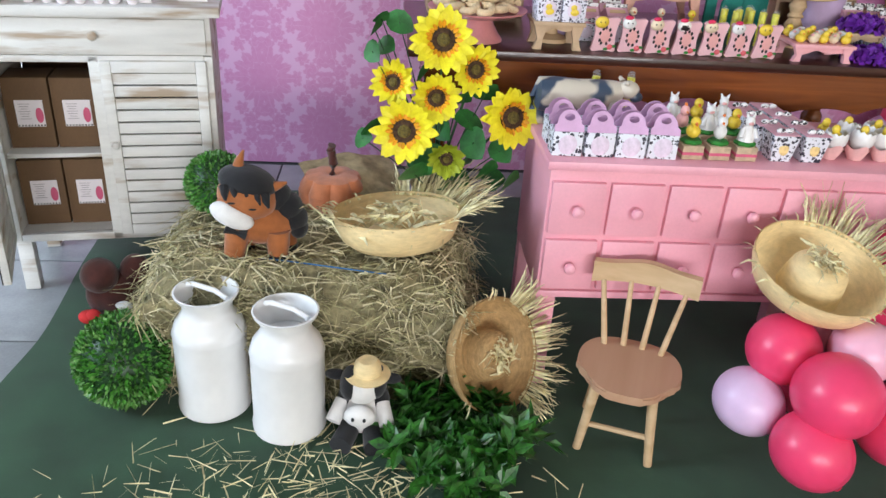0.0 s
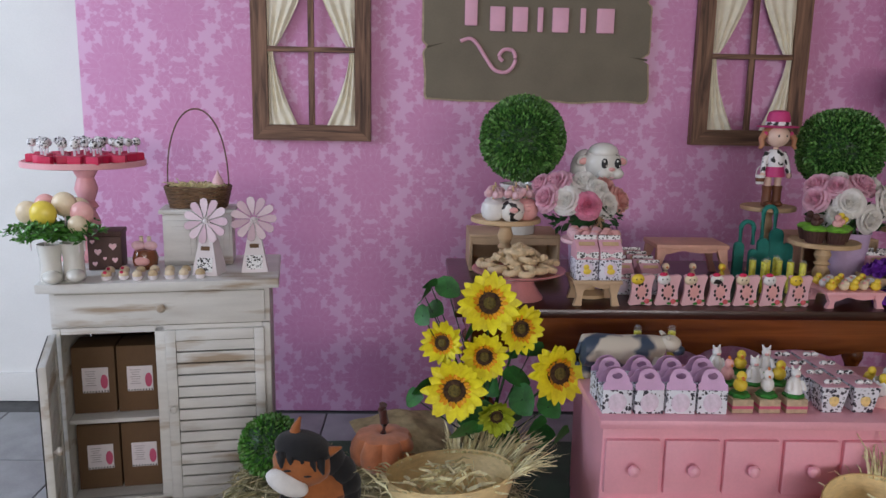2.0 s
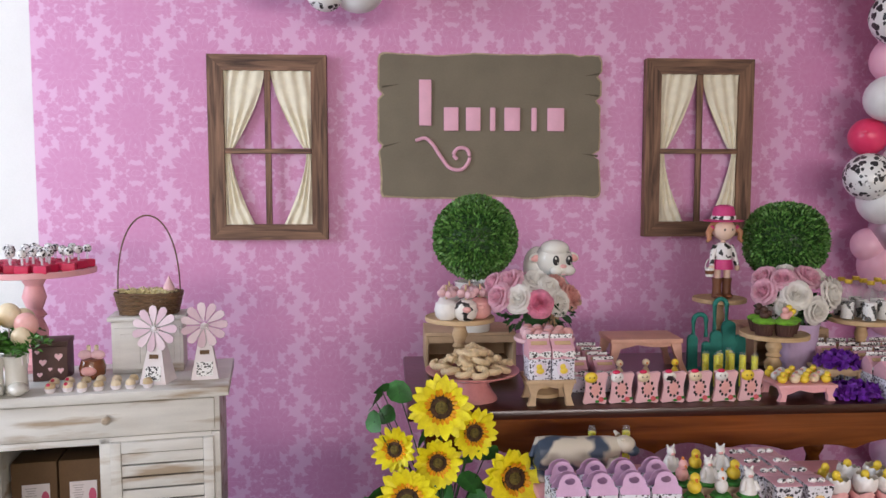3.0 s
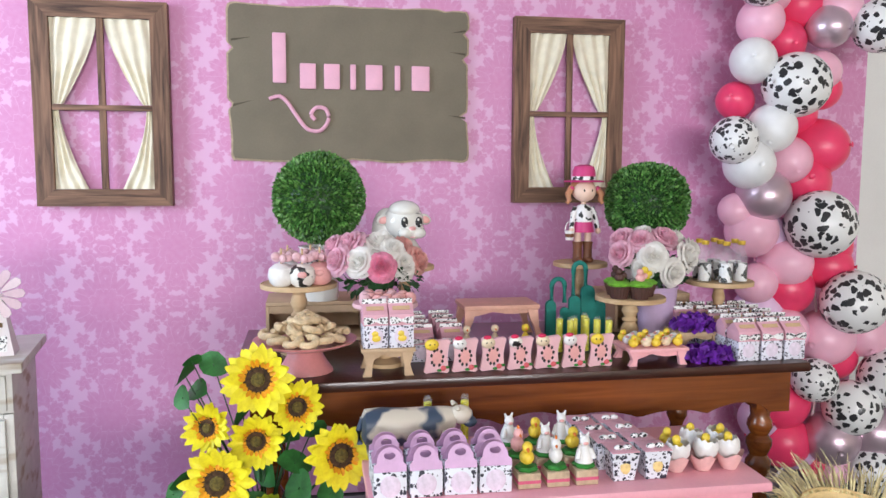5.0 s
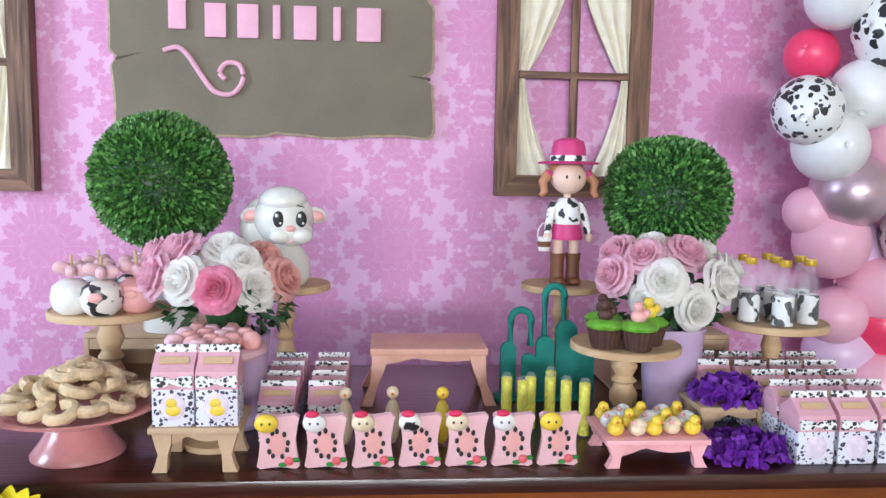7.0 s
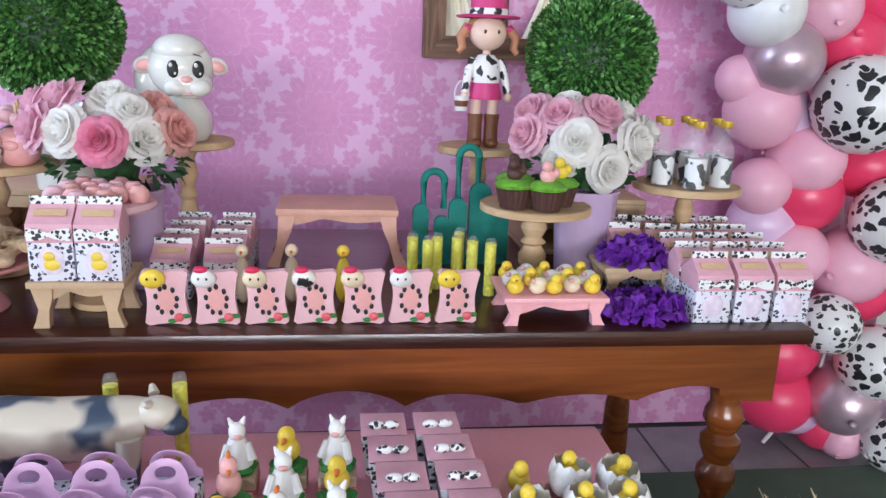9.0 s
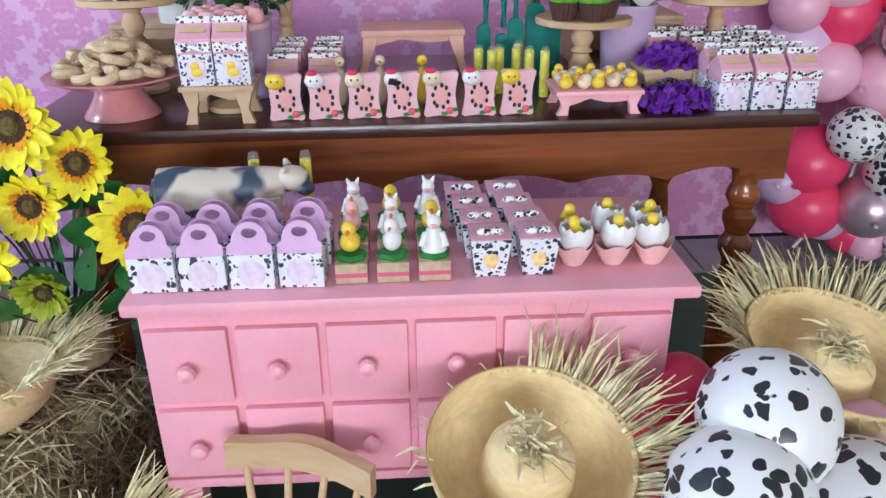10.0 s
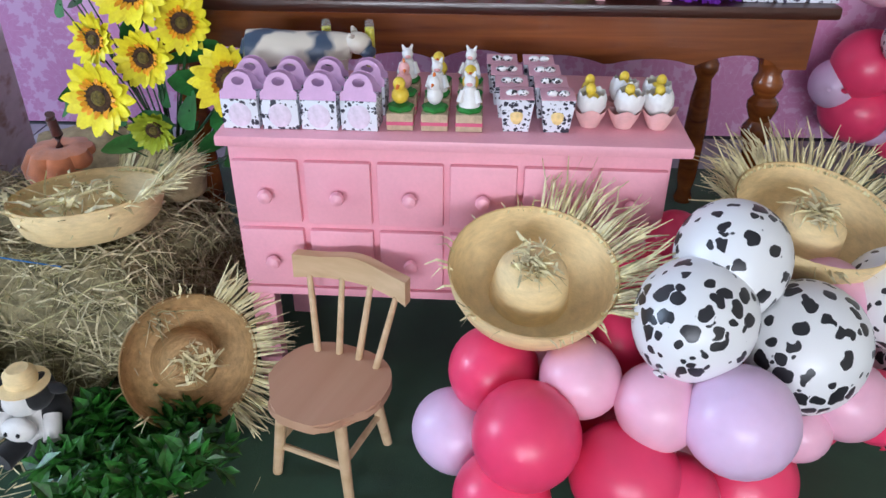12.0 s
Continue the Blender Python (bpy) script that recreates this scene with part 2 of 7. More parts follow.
M_APRON = wood("red_brown_wood", (0.10, 0.024, 0.005), (0.30, 0.085, 0.015), 0.26, 0.8, 0, 0.2)
M_RUSTIC = wood("rustic_wood", (0.045, 0.018, 0.010), (0.30, 0.160, 0.095), 0.65, 1.7, 2)
M_RUSTIC_X = wood("rustic_wood_across", (0.045, 0.018, 0.010), (0.30, 0.160, 0.095), 0.65, 1.7, 0)
M_PINE = wood("raw_pine", (0.50, 0.33, 0.17), (0.68, 0.49, 0.29), 0.6, 0.8, 0)
M_PINE_DARK = wood("tan_pine", (0.47, 0.27, 0.16), (0.53, 0.32, 0.20), 0.5, 0.5, 1)
M_PINK = surface("pink_paint", (0.86, 0.40, 0.48), 0.38, 0.05, 6, 0.08, second=(0.80, 0.35, 0.44))
M_PINK_SOFT = surface("soft_pink_paint", (0.85, 0.42, 0.45), 0.4, 0.05, 9, 0.05)
M_WHITE_OLD = surface("worn_white_paint", (0.72, 0.71, 0.68), 0.6, 0.06, 5, 0.12, second=(0.42, 0.33, 0.24), stretch=(1.0, 3, 7), stain=0.055)
M_SIGN = surface("taupe_board", (0.19, 0.162, 0.115), 0.8, 0.07, 6, 0.1)
M_SIGN_EDGE = surface("pale_torn_edge", (0.46, 0.36, 0.25), 0.85, 0.15, 40, 0.3)
M_LETTER = surface("pink_letter_board", (0.80, 0.42, 0.55), 0.5, 0.03)
M_CURTAIN = surface("cream_cotton", (0.80, 0.74, 0.58), 0.9, 0.05, 30, 0.2, 600)
# Kraft brown taken darker, to carry the shade inside the open cabinet.
M_KRAFT_SHADED = surface("shaded_kraft_card", (0.145, 0.08, 0.036), 0.75, 0.08, 12, 0.1)
M_PAPER = surface("white_paper", (0.80, 0.74, 0.76), 0.6, 0.02)
M_DARK = surface("black_ink", (0.02, 0.02, 0.02), 0.6, 0.02, bump=0)
M_STRAW = surface("straw", (0.84, 0.66, 0.38), 0.7, 0.25, 30, 0.2)
M_STRAWHAT = surface("woven_straw", (0.83, 0.64, 0.33), 0.6, 0.07, 45, 0.3, 260, stretch=(1, 1, 3))
M_STRAWHAT_BROWN = surface("brown_woven_straw", (0.46, 0.29, 0.12), 0.7, 0.16, 60, 0.8, 260, stretch=(1, 1, 3))
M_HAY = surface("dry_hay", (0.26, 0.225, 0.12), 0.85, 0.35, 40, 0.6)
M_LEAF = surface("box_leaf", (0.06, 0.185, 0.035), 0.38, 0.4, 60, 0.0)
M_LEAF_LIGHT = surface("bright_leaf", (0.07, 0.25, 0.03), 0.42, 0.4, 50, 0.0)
M_LEAF_LIT_TIP = surface("pale_lit_box_leaf", (0.15, 0.33, 0.08), 0.35, 0.3, 60, 0.0)
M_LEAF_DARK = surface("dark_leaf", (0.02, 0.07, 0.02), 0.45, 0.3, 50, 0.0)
M_RUBBER = {
    "red": surface("red_rubber", (0.85, 0.055, 0.16), 0.34, 0.02, 3, 0, coat=0.08, subsurface=0.1, spread=0.05),
    "pink": surface("pink_rubber", (0.88, 0.48, 0.62), 0.34, 0.02, 3, 0, coat=0.08, subsurface=0.1, spread=0.05),
    "lavender": surface("lavender_rubber", (0.76, 0.54, 0.76), 0.34, 0.02, 3, 0, coat=0.08, subsurface=0.1, spread=0.05),
    "white": surface("white_rubber", (0.83, 0.83, 0.84), 0.34, 0.02, 3, 0, coat=0.08),
    "silver": surface("mauve_chrome_rubber", (0.60, 0.45, 0.53), 0.3, 0.03, 3, 0, metal=0.6),
    "cow": blotched("spotted_rubber"),
}


# ---- mesh tools ----
def block(bm, x, y, z, sx, sy, sz, bevel=0.0, turn=None):
    """A box with its centre at x, y, z."""
    r = bmesh.ops.create_cube(bm, size=1)
    bmesh.ops.scale(bm, vec=(sx, sy, sz), verts=r["verts"])
    vs = r["verts"]
    if bevel:
        es = list({e for v in vs for e in v.link_edges})
        out = bmesh.ops.bevel(bm, geom=es, offset=bevel, segments=2, affect="EDGES", profile=0.6)
        vs = list({v for f in out["faces"] for v in f.verts} | {v for v in vs if v.is_valid})
    if turn is not None:
        bmesh.ops.transform(bm, matrix=turn.to_4x4(), verts=vs)
    bmesh.ops.translate(bm, vec=(x, y, z), verts=vs)
    return bm


def lathe(bm, profile, seg=24, x=0, y=0, z=0, m=None, cap=True):
    """A turned shape from (radius, height) pairs."""
    rings = []
    for r, h in profile:
        ring = []
        for i in range(seg):
            a = 2 * math.pi * i / seg
            p = Vector((r * math.cos(a), r * math.sin(a), h))
            if m is not None:
                p = m @ p
            ring.append(bm.verts.new(p + Vector((x, y, z))))
        rings.append(ring)
    for a, b in zip(rings, rings[1:]):
        for i in range(seg):
            bm.faces.new((a[i], a[(i + 1) % seg], b[(i + 1) % seg], b[i]))
    if cap and profile[0][0] > 1e-5:
        bm.faces.new(list(reversed(rings[0])))
    if cap and profile[-1][0] > 1e-5:
        bm.faces.new(rings[-1])
    return bm


def orb(bm, x, y, z, rx, ry=None, rz=None, u=20, v=12, m=None):
    """A rounded body with three radii."""
    r = bmesh.ops.create_uvsphere(bm, u_segments=u, v_segments=v, radius=1)
    mat = Matrix.Translation((x, y, z)) @ (m.to_4x4() if m is not None else Matrix()) @ Matrix.Diagonal((rx, ry or rx, rz or rx, 1))
    bmesh.ops.transform(bm, matrix=mat, verts=r["verts"])
    return bm


def tube(bm, pts, r0, r1=None, seg=8):
    """A round bar along a line of points, tapering from r0 to r1."""
    pts = [Vector(p) for p in pts]
    r1 = r0 if r1 is None else r1
    rings = []
    for i, p in enumerate(pts):
        d = (pts[min(i + 1, len(pts) - 1)] - pts[max(i - 1, 0)]).normalized()
        q = d.to_track_quat("Z", "Y")
        r = r0 + (r1 - r0) * i / max(1, len(pts) - 1)
        rings.append([bm.verts.new(p + q @ Vector((r * math.cos(2 * math.pi * j / seg), r * math.sin(2 * math.pi * j / seg), 0))) for j in range(seg)])
    for a, b in zip(rings, rings[1:]):
        for j in range(seg):
            bm.faces.new((a[j], a[(j + 1) % seg], b[(j + 1) % seg], b[j]))
    bm.faces.new(list(reversed(rings[0])))
    bm.faces.new(rings[-1])
    return bm


def slab(bm, outline, y0, y1, m=None):
    """A plate from an outline of (x, z), between two depths."""
    m = m or Matrix()
    a = [bm.verts.new(m @ Vector((x, y0, z))) for x, z in outline]
    b = [bm.verts.new(m @ Vector((x, y1, z))) for x, z in outline]
    bm.faces.new(a)
    bm.faces.new(list(reversed(b)))
    for i in range(len(a)):
        j = (i + 1) % len(a)
        bm.faces.new((a[i], b[i], b[j], a[j]))
    return bm


def mesh_of(name, bm, material, smooth=True):
    me = bpy.data.meshes.new(name)
    bmesh.ops.recalc_face_normals(bm, faces=bm.faces[:])
    bm.to_mesh(me)
    bm.free()
    me.materials.append(material)
    if smooth:
        me.polygons.foreach_set("use_smooth", [True] * len(me.polygons))
        me.set_sharp_from_angle(angle=radians(38))
    return me


def part(name, bm, material, parent, label="", smooth=True):
    ob = new(name, mesh_of(name, bm, material, smooth))
    ob.parent = parent
    return tagged(ob, label)


def single(name, bm, material, m, label, category, group="", kind="", smooth=True):
    """A thing that is one mesh."""
    ob = new(name, mesh_of(name, bm, material, smooth))
    ob.matrix_basis = m
    return tagged(ob, label, category, group, kind)


def thing(name, m, label, category, group="", kind=""):
    ob = new(name)
    ob.empty_display_size = 0.02
    ob.matrix_basis = m
    return tagged(ob, label, category, group, kind)


def many(name, pieces, m, label, category, group=""):
    """One plain mesh out of several bmeshes, each with its own material."""
    me = bpy.data.meshes.new(name)
    whole = bmesh.new()
    for i, (b, material) in enumerate(pieces):
        bmesh.ops.recalc_face_normals(b, faces=b.faces[:])
        for f in b.faces:
            f.material_index = i
            f.smooth = True
        tmp = bpy.data.meshes.new("tmp")
        b.to_mesh(tmp)
        b.free()
        n0 = len(whole.faces)
        whole.from_mesh(tmp)
        whole.faces.ensure_lookup_table()
        for f in whole.faces[n0:]:
            f.material_index = i
        bpy.data.meshes.remove(tmp)
        me.materials.append(material)
    whole.to_mesh(me)
    whole.free()
    me.set_sharp_from_angle(angle=radians(40))
    ob = new(name, me)
    ob.matrix_basis = m
    return tagged(ob, label, category, group)


B = bmesh.new

# ---- the room ----
def room_box(name, x, y, z, sx, sy, sz, material, label, category):
    return single(name, block(B(), x, y, z, sx, sy, sz), material, Matrix(), label, category, kind="structure", smooth=False)


floor = single("floor", block(B(), 0.4, -2.45, -0.06, 7.9, 11.5, 0.1), M_GROUT, Matrix(), "grey stone tiled floor with dark joints", "floor", kind="structure")
room_box("wall_north", 0.4, 3.19, 1.4, 7.9, 0.14, 2.96, M_WALL, "plain white plastered wall behind the panel", "wall")
room_box("wall_east", 4.3, -2.45, 1.4, 0.1, 11.1, 2.96, M_CREAM, "plain cream plastered side wall", "wall")
# Ceiling is added out of view, white so it bounces light onto upward faces.
room_box("ceiling", 0.4, -2.45, 2.95, 7.9, 11.5, 0.1, M_WALL, "unseen white ceiling added to bounce light down", "ceiling")
# South and west walls are added out of view; their grey weakens the fill.
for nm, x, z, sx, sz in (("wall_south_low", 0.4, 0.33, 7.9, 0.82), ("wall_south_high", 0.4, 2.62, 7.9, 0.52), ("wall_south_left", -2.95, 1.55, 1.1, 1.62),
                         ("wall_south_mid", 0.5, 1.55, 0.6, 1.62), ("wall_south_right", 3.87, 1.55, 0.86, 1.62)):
    room_box(nm, x, -8.1, z, sx, 0.14, sz, M_LOW_BOUNCE, "unseen wall with window openings, grey to cut bounced light", "wall")
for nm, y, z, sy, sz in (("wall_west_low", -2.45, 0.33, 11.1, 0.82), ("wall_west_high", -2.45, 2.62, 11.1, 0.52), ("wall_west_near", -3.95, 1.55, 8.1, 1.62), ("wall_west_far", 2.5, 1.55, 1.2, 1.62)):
    room_box(nm, -3.55, y, z, 0.14, sy, sz, M_LOW_BOUNCE, "unseen side wall with a window opening, grey to cut bounced light", "wall")
single("baseboard", block(B(), -2.45, 3.112, 0.06, 1.9, 0.016, 0.13, 0.003), M_WALL, Matrix(), "low white skirting along the wall", "baseboard", kind="structure")
single("backdrop_panel", block(B(), 0.53, 3.02, 1.2, 4.04, 0.04, 2.4), M_DAMASK, Matrix(), "tall standing panel covered in pink damask paper", "panel", kind="structure", smooth=False)

# ---- camera-side table ----
TOP = 0.78
table = thing("dining_table", pose(0, 0, 0), "dark red-brown wooden dining table with scalloped apron", "table")
part("tabletop", block(B(), 0.74, 2.185, TOP - 0.014, 1.56, 0.69, 0.028, 0.008), M_TABLE, table, "dark glossy mahogany top")


def scallop(x0, x1, drop, deep, waves):
    pts = [(x0, 0), (x0, -drop)]
    n = 72
    for i in range(n + 1):
        u = i / n
        x = x0 + 0.06 + (x1 - x0 - 0.12) * u
        pts.append((x, -drop + deep * abs(math.sin(math.pi * waves * u)) ** 0.6 * (0.55 + 0.45 * math.cos(math.pi * (u - 0.5) * 2) ** 2)))
    return pts + [(x1, -drop), (x1, 0)]


for y in (1.905, 2.465):
    part("apron", slab(B(), scallop(0.01, 1.495, 0.124, 0.034, 7), -0.012, 0.012, pose(0, y, TOP - 0.029)), M_APRON, table, smooth=False)
for x in (0.022, 1.483):
    bm = block(B(), x, 2.185, TOP - 0.085, 0.022, 0.532, 0.108, 0.003)
    part("side_apron", bm, M_APRON, table)
LEG = [(0.024, 0), (0.030, 0.02), (0.022, 0.05), (0.030, 0.1), (0.034, 0.25), (0.030, 0.36), (0.022, 0.42), (0.036, 0.45), (0.036, 0.47), (0.024, 0.49),
       (0.036, 0.52), (0.036, 0.535), (0.024, 0.55), (0.036, 0.575), (0.034, 0.59), (0.026, 0.605), (0.030, 0.632)]
for x in (0.055, 1.432):
    for y in (1.935, 2.435):
        bm = lathe(B(), LEG, 18, x, y, 0)
        block(bm, x, y, 0.691, 0.062, 0.062, 0.118, 0.004)
        part("leg", bm, M_APRON, table)

# ---- pink chest of drawers ----
DT = 0.635
chest = thing("drawer_chest", pose(0.708, 1.59, 0, 0, 0, -0.6), "low pink painted chest with twelve small drawers", "chest")
part("top_board", block(B(), 0, 0.028, DT - 0.011, 0.868, 0.386, 0.022, 0.006), M_PINK, chest)
part("carcass", block(B(), -0.008, 0.034, 0.453, 0.825, 0.341, 0.342, 0.004), M_PINK, chest)
for i in range(6):
    for j in range(2):
        x, z = -0.351 + 0.1375 * i, 0.514 - 0.147 * j
        bm = block(B(), x, -0.142, z, 0.125, 0.016, 0.131, 0.004)
        d = part("drawer", bm, M_PINK, chest)
        kn = lathe(B(), [(0.0055, 0), (0.0055, 0.008), (0.012, 0.012), (0.0145, 0.019), (0.012, 0.026), (0.005, 0.029), (0, 0.0295)], 16, 0, 0, 0, pose(0, 0, 0, 90, 0, 0))
        bmesh.ops.translate(kn, vec=(x, -0.149, z), verts=kn.verts[:])
        part("knob", kn, M_PINK, d)
part("base_rail", block(B(), -0.008, -0.140, 0.285, 0.825, 0.014, 0.018, 0.003), M_PINK, chest)
for x in (-0.393, 0.377):
    for y in (-0.115, 0.18):
        part("leg", block(B(), x, y, 0.15, 0.05, 0.045, 0.3, 0.004), M_PINK, chest)

# ---- small building blocks for plants and straw ----
rng = np.random.default_rng(7)


def strips(name, base, way, length, width, material, parent=None, label="", kind="", bend=0.0):
    """Many thin flat straws as one mesh: base points, unit directions, lengths and widths."""
    n = len(base)
    side = np.cross(way, rng.normal(size=(n, 3)))
    side /= np.linalg.norm(side, axis=1)[:, None] + 1e-9
    droop = np.zeros((n, 3))
    droop[:, 2] = -bend
    droop += rng.normal(size=(n, 3)) * bend * 0.6
    w = side * (width / 2)[:, None]
    mid = base + way * (length * 0.55)[:, None]
    tip = base + (way + droop) * length[:, None]
    v = np.stack([base - w, base + w, mid + w, mid - w, tip + w * 0.4, tip - w * 0.4], 1).reshape(-1, 3)
    i = np.arange(n)[:, None] * 6
    f = np.concatenate([i + np.array([[0, 1, 2, 3]]), i + np.array([[3, 2, 4, 5]])])
    me = bpy.data.meshes.new(name)
    me.from_pydata(v.tolist(), [], f.tolist())
    me.materials.append(material)
    ob = new(name, me)
    ob.parent = parent
    return tagged(ob, label, kind=kind)


def foliage(name, pts, nrm, size, material, parent, label="", kind="stuff", lift=0.5, slim=0.5):
    """Small folded leaves at points, leaning away from their support."""
    n = len(pts)
    a = rng.normal(size=(n, 3))
    t = a - nrm * np.sum(a * nrm, 1)[:, None]
    t /= np.linalg.norm(t, axis=1)[:, None]
    d = t * (1 - lift) + nrm * lift
    d /= np.linalg.norm(d, axis=1)[:, None]
    s = np.cross(nrm, t)
    size = size * rng.uniform(0.7, 1.3, n)
    L, W = d * size[:, None], s * (size * slim)[:, None]
    v = np.stack([pts, pts + L * 0.5 + W * 0.5 + nrm * (size * 0.1)[:, None], pts + L, pts + L * 0.5 - W * 0.5 + nrm * (size * 0.1)[:, None]], 1).reshape(-1, 3)
    i = np.arange(n)[:, None] * 4
    f = np.concatenate([i + np.array([[0, 1, 2]]), i + np.array([[0, 2, 3]])])
    me = bpy.data.meshes.new(name)
    me.from_pydata(v.tolist(), [], f.tolist())
    me.materials.append(material)
    ob = new(name, me)
    ob.parent = parent
    return tagged(ob, label, kind=kind)


def ball_points(n, rx, ry=None, rz=None, power=2.0):
    p = rng.normal(size=(n, 3))
    p /= np.linalg.norm(p, axis=1)[:, None]
    if power != 2.0:
        p /= (np.sum(np.abs(p) ** power, 1) ** (1 / power))[:, None]
    nn = p / np.linalg.norm(p, axis=1)[:, None]
    return p * np.array([rx, ry or rx, rz or rx]), nn


def boxwood(x, y, z, r, label, leaves=4200, power=2.0, leaf=0.014, material=None, rz=None):
    t = thing("boxwood_ball", pose(x, y, z), label, "artificial plant")
    # Dark inner ball paints the shade seen in gaps between the leaves.
    bm = B()
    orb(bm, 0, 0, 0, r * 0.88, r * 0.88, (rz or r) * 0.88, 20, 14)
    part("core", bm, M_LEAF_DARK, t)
    # Paler second layer: yellower tips, with leaf highlights put into the colour.
    for share, mt, out in ((1.0, material or M_LEAF, 1.0), (0.45, M_LEAF_LIT_TIP, 1.02)):
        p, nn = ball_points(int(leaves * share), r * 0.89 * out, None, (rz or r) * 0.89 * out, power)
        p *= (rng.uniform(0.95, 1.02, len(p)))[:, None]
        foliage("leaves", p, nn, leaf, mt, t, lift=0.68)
    return t


def spray(n, r_in, r_out, up0, up1, a0=0.0, a1=2 * math.pi, stray=0.35):
    """Base points and directions of a ring of straws."""
    a = rng.uniform(a0, a1, n)
    r = rng.uniform(r_in, r_out, n)
    base = np.stack([r * np.cos(a), r * np.sin(a), np.zeros(n)], 1)
    way = np.stack([np.cos(a + rng.normal(size=n) * stray), np.sin(a + rng.normal(size=n) * stray), rng.uniform(up0, up1, n)], 1)
    way /= np.linalg.norm(way, axis=1)[:, None]
    return base, way


# ---- floor tiles and felt ----
def floor_tiles():
    me = mesh_of("tile", block(B(), 0, 0, 0, 0.443, 0.443, 0.012, 0.002), M_TILE)
    for i in range(17):
        for j in range(12):
            x, y = -3.0 + 0.45 * i, -2.2 + 0.45 * j
            if x > -0.9 and 0.4 < y < 2.4 and x < 2.4:
                continue
            ob = new("tile", me)
            ob.parent = floor
            ob.location = (x, y, -0.0075)


def felt_carpet():
    bm = B()
    bmesh.ops.create_grid(bm, x_segments=150, y_segments=110, size=0.5)
    for v in bm.verts:
        x, y = -1.02 + (v.co.x + 0.5) * 3.9, -0.35 + (v.co.y + 0.5) * 3.03
        if v.co.x < -0.495:
            x += 0.02 * math.sin(y * 5) - 0.10 * (1 - min(1, max(0, y / 1.6)))
        h = 0.006 * max(0, noise.noise(Vector((x * 6 + y * 3, y * 2.2, 0.3)))) * (1.5 if x < -0.6 else 0.6)
        v.co = (x, y, 0.006 + h)
    return single("felt_carpet", bm, M_FELT, Matrix(), "dark green felt carpet with soft creases", "carpet")


felt_carpet()

# ---- window frames hung on the panel ----
def curtain(bm, corners, folds):
    """A gathered cloth between four corners (top left, top right, bottom right, bottom left), in x and z."""
    nu, nv = 26, 18
    tl, tr, br, bl = [Vector((x, 0, z)) for x, z in corners]
    front, back = [], []
    for j in range(nv + 1):
        v = j / nv
        for i in range(nu + 1):
            u = i / nu
            e = v ** 1.5
            p = tl.lerp(tr, u).lerp(bl.lerp(br, u), v)
            p.x += (bl.lerp(br, u).x - tl.lerp(tr, u).x) * (e - v)
            y = 0.005 * math.sin(u * folds * 2 * math.pi + 1.5 * math.sin(v * 3)) + 0.002 * math.sin(u * 23 + v * 9)
            front.append(bm.verts.new((p.x, -0.008 + y, p.z)))
            back.append(bm.verts.new((p.x, -0.006 + y, p.z)))
    w = nu + 1
    for j in range(nv):
        for i in range(nu):
            a = j * w + i
            bm.faces.new((front[a], front[a + 1], front[a + 1 + w], front[a + w]))
            bm.faces.new((back[a + w], back[a + 1 + w], back[a + 1], back[a]))
    return bm


def window_frame(x0, x1, z0, z1):
    w, h = x1 - x0, z1 - z0
    t = thing("window_frame", pose((x0 + x1) / 2, 2.975, (z0 + z1) / 2), "dark rustic wooden window frame with tied cream curtains", "window frame", "frames on the panel")
    k = 0.062
    for s in (-1, 1):
        out = [(s * w / 2, -h / 2), (s * w / 2, h / 2), (s * (w / 2 - k), h / 2 - k), (s * (w / 2 - k), -h / 2 + k)]
        part("stile", slab(B(), out, -0.022, 0.022), M_RUSTIC, t, smooth=False)
        out = [(-w / 2, s * h / 2), (w / 2, s * h / 2), (w / 2 - k, s * (h / 2 - k)), (-w / 2 + k, s * (h / 2 - k))]
        part("rail", slab(B(), out, -0.0215, 0.0215), M_RUSTIC_X, t, smooth=False)
    part("upright_bar", block(B(), 0, -0.012, 0, 0.024, 0.014, h - 2 * k - 0.002, 0.002), M_RUSTIC, t)
    part("cross_bar", block(B(), 0, -0.013, -0.012, w - 2 * k - 0.002, 0.014, 0.02, 0.002), M_RUSTIC_X, t)
    a, b = w / 2 - k, h / 2 - k
    for s in (-1, 1):
        part("curtain", curtain(B(), [(s * a, b), (s * 0.012, b), (s * (a - 0.035), 0.0), (s * a, 0.0)], 3.2), M_CURTAIN, t, "gathered cream cotton")
        part("curtain", curtain(B(), [(s * a, -0.022), (s * (a - 0.022), -0.022), (s * (a * 0.34), -b), (s * a, -b)], 3.0), M_CURTAIN, t, "gathered cream cotton")


window_frame(-0.803, -0.335, 1.168, 1.903)
window_frame(0.967, 1.420, 1.175, 1.905)


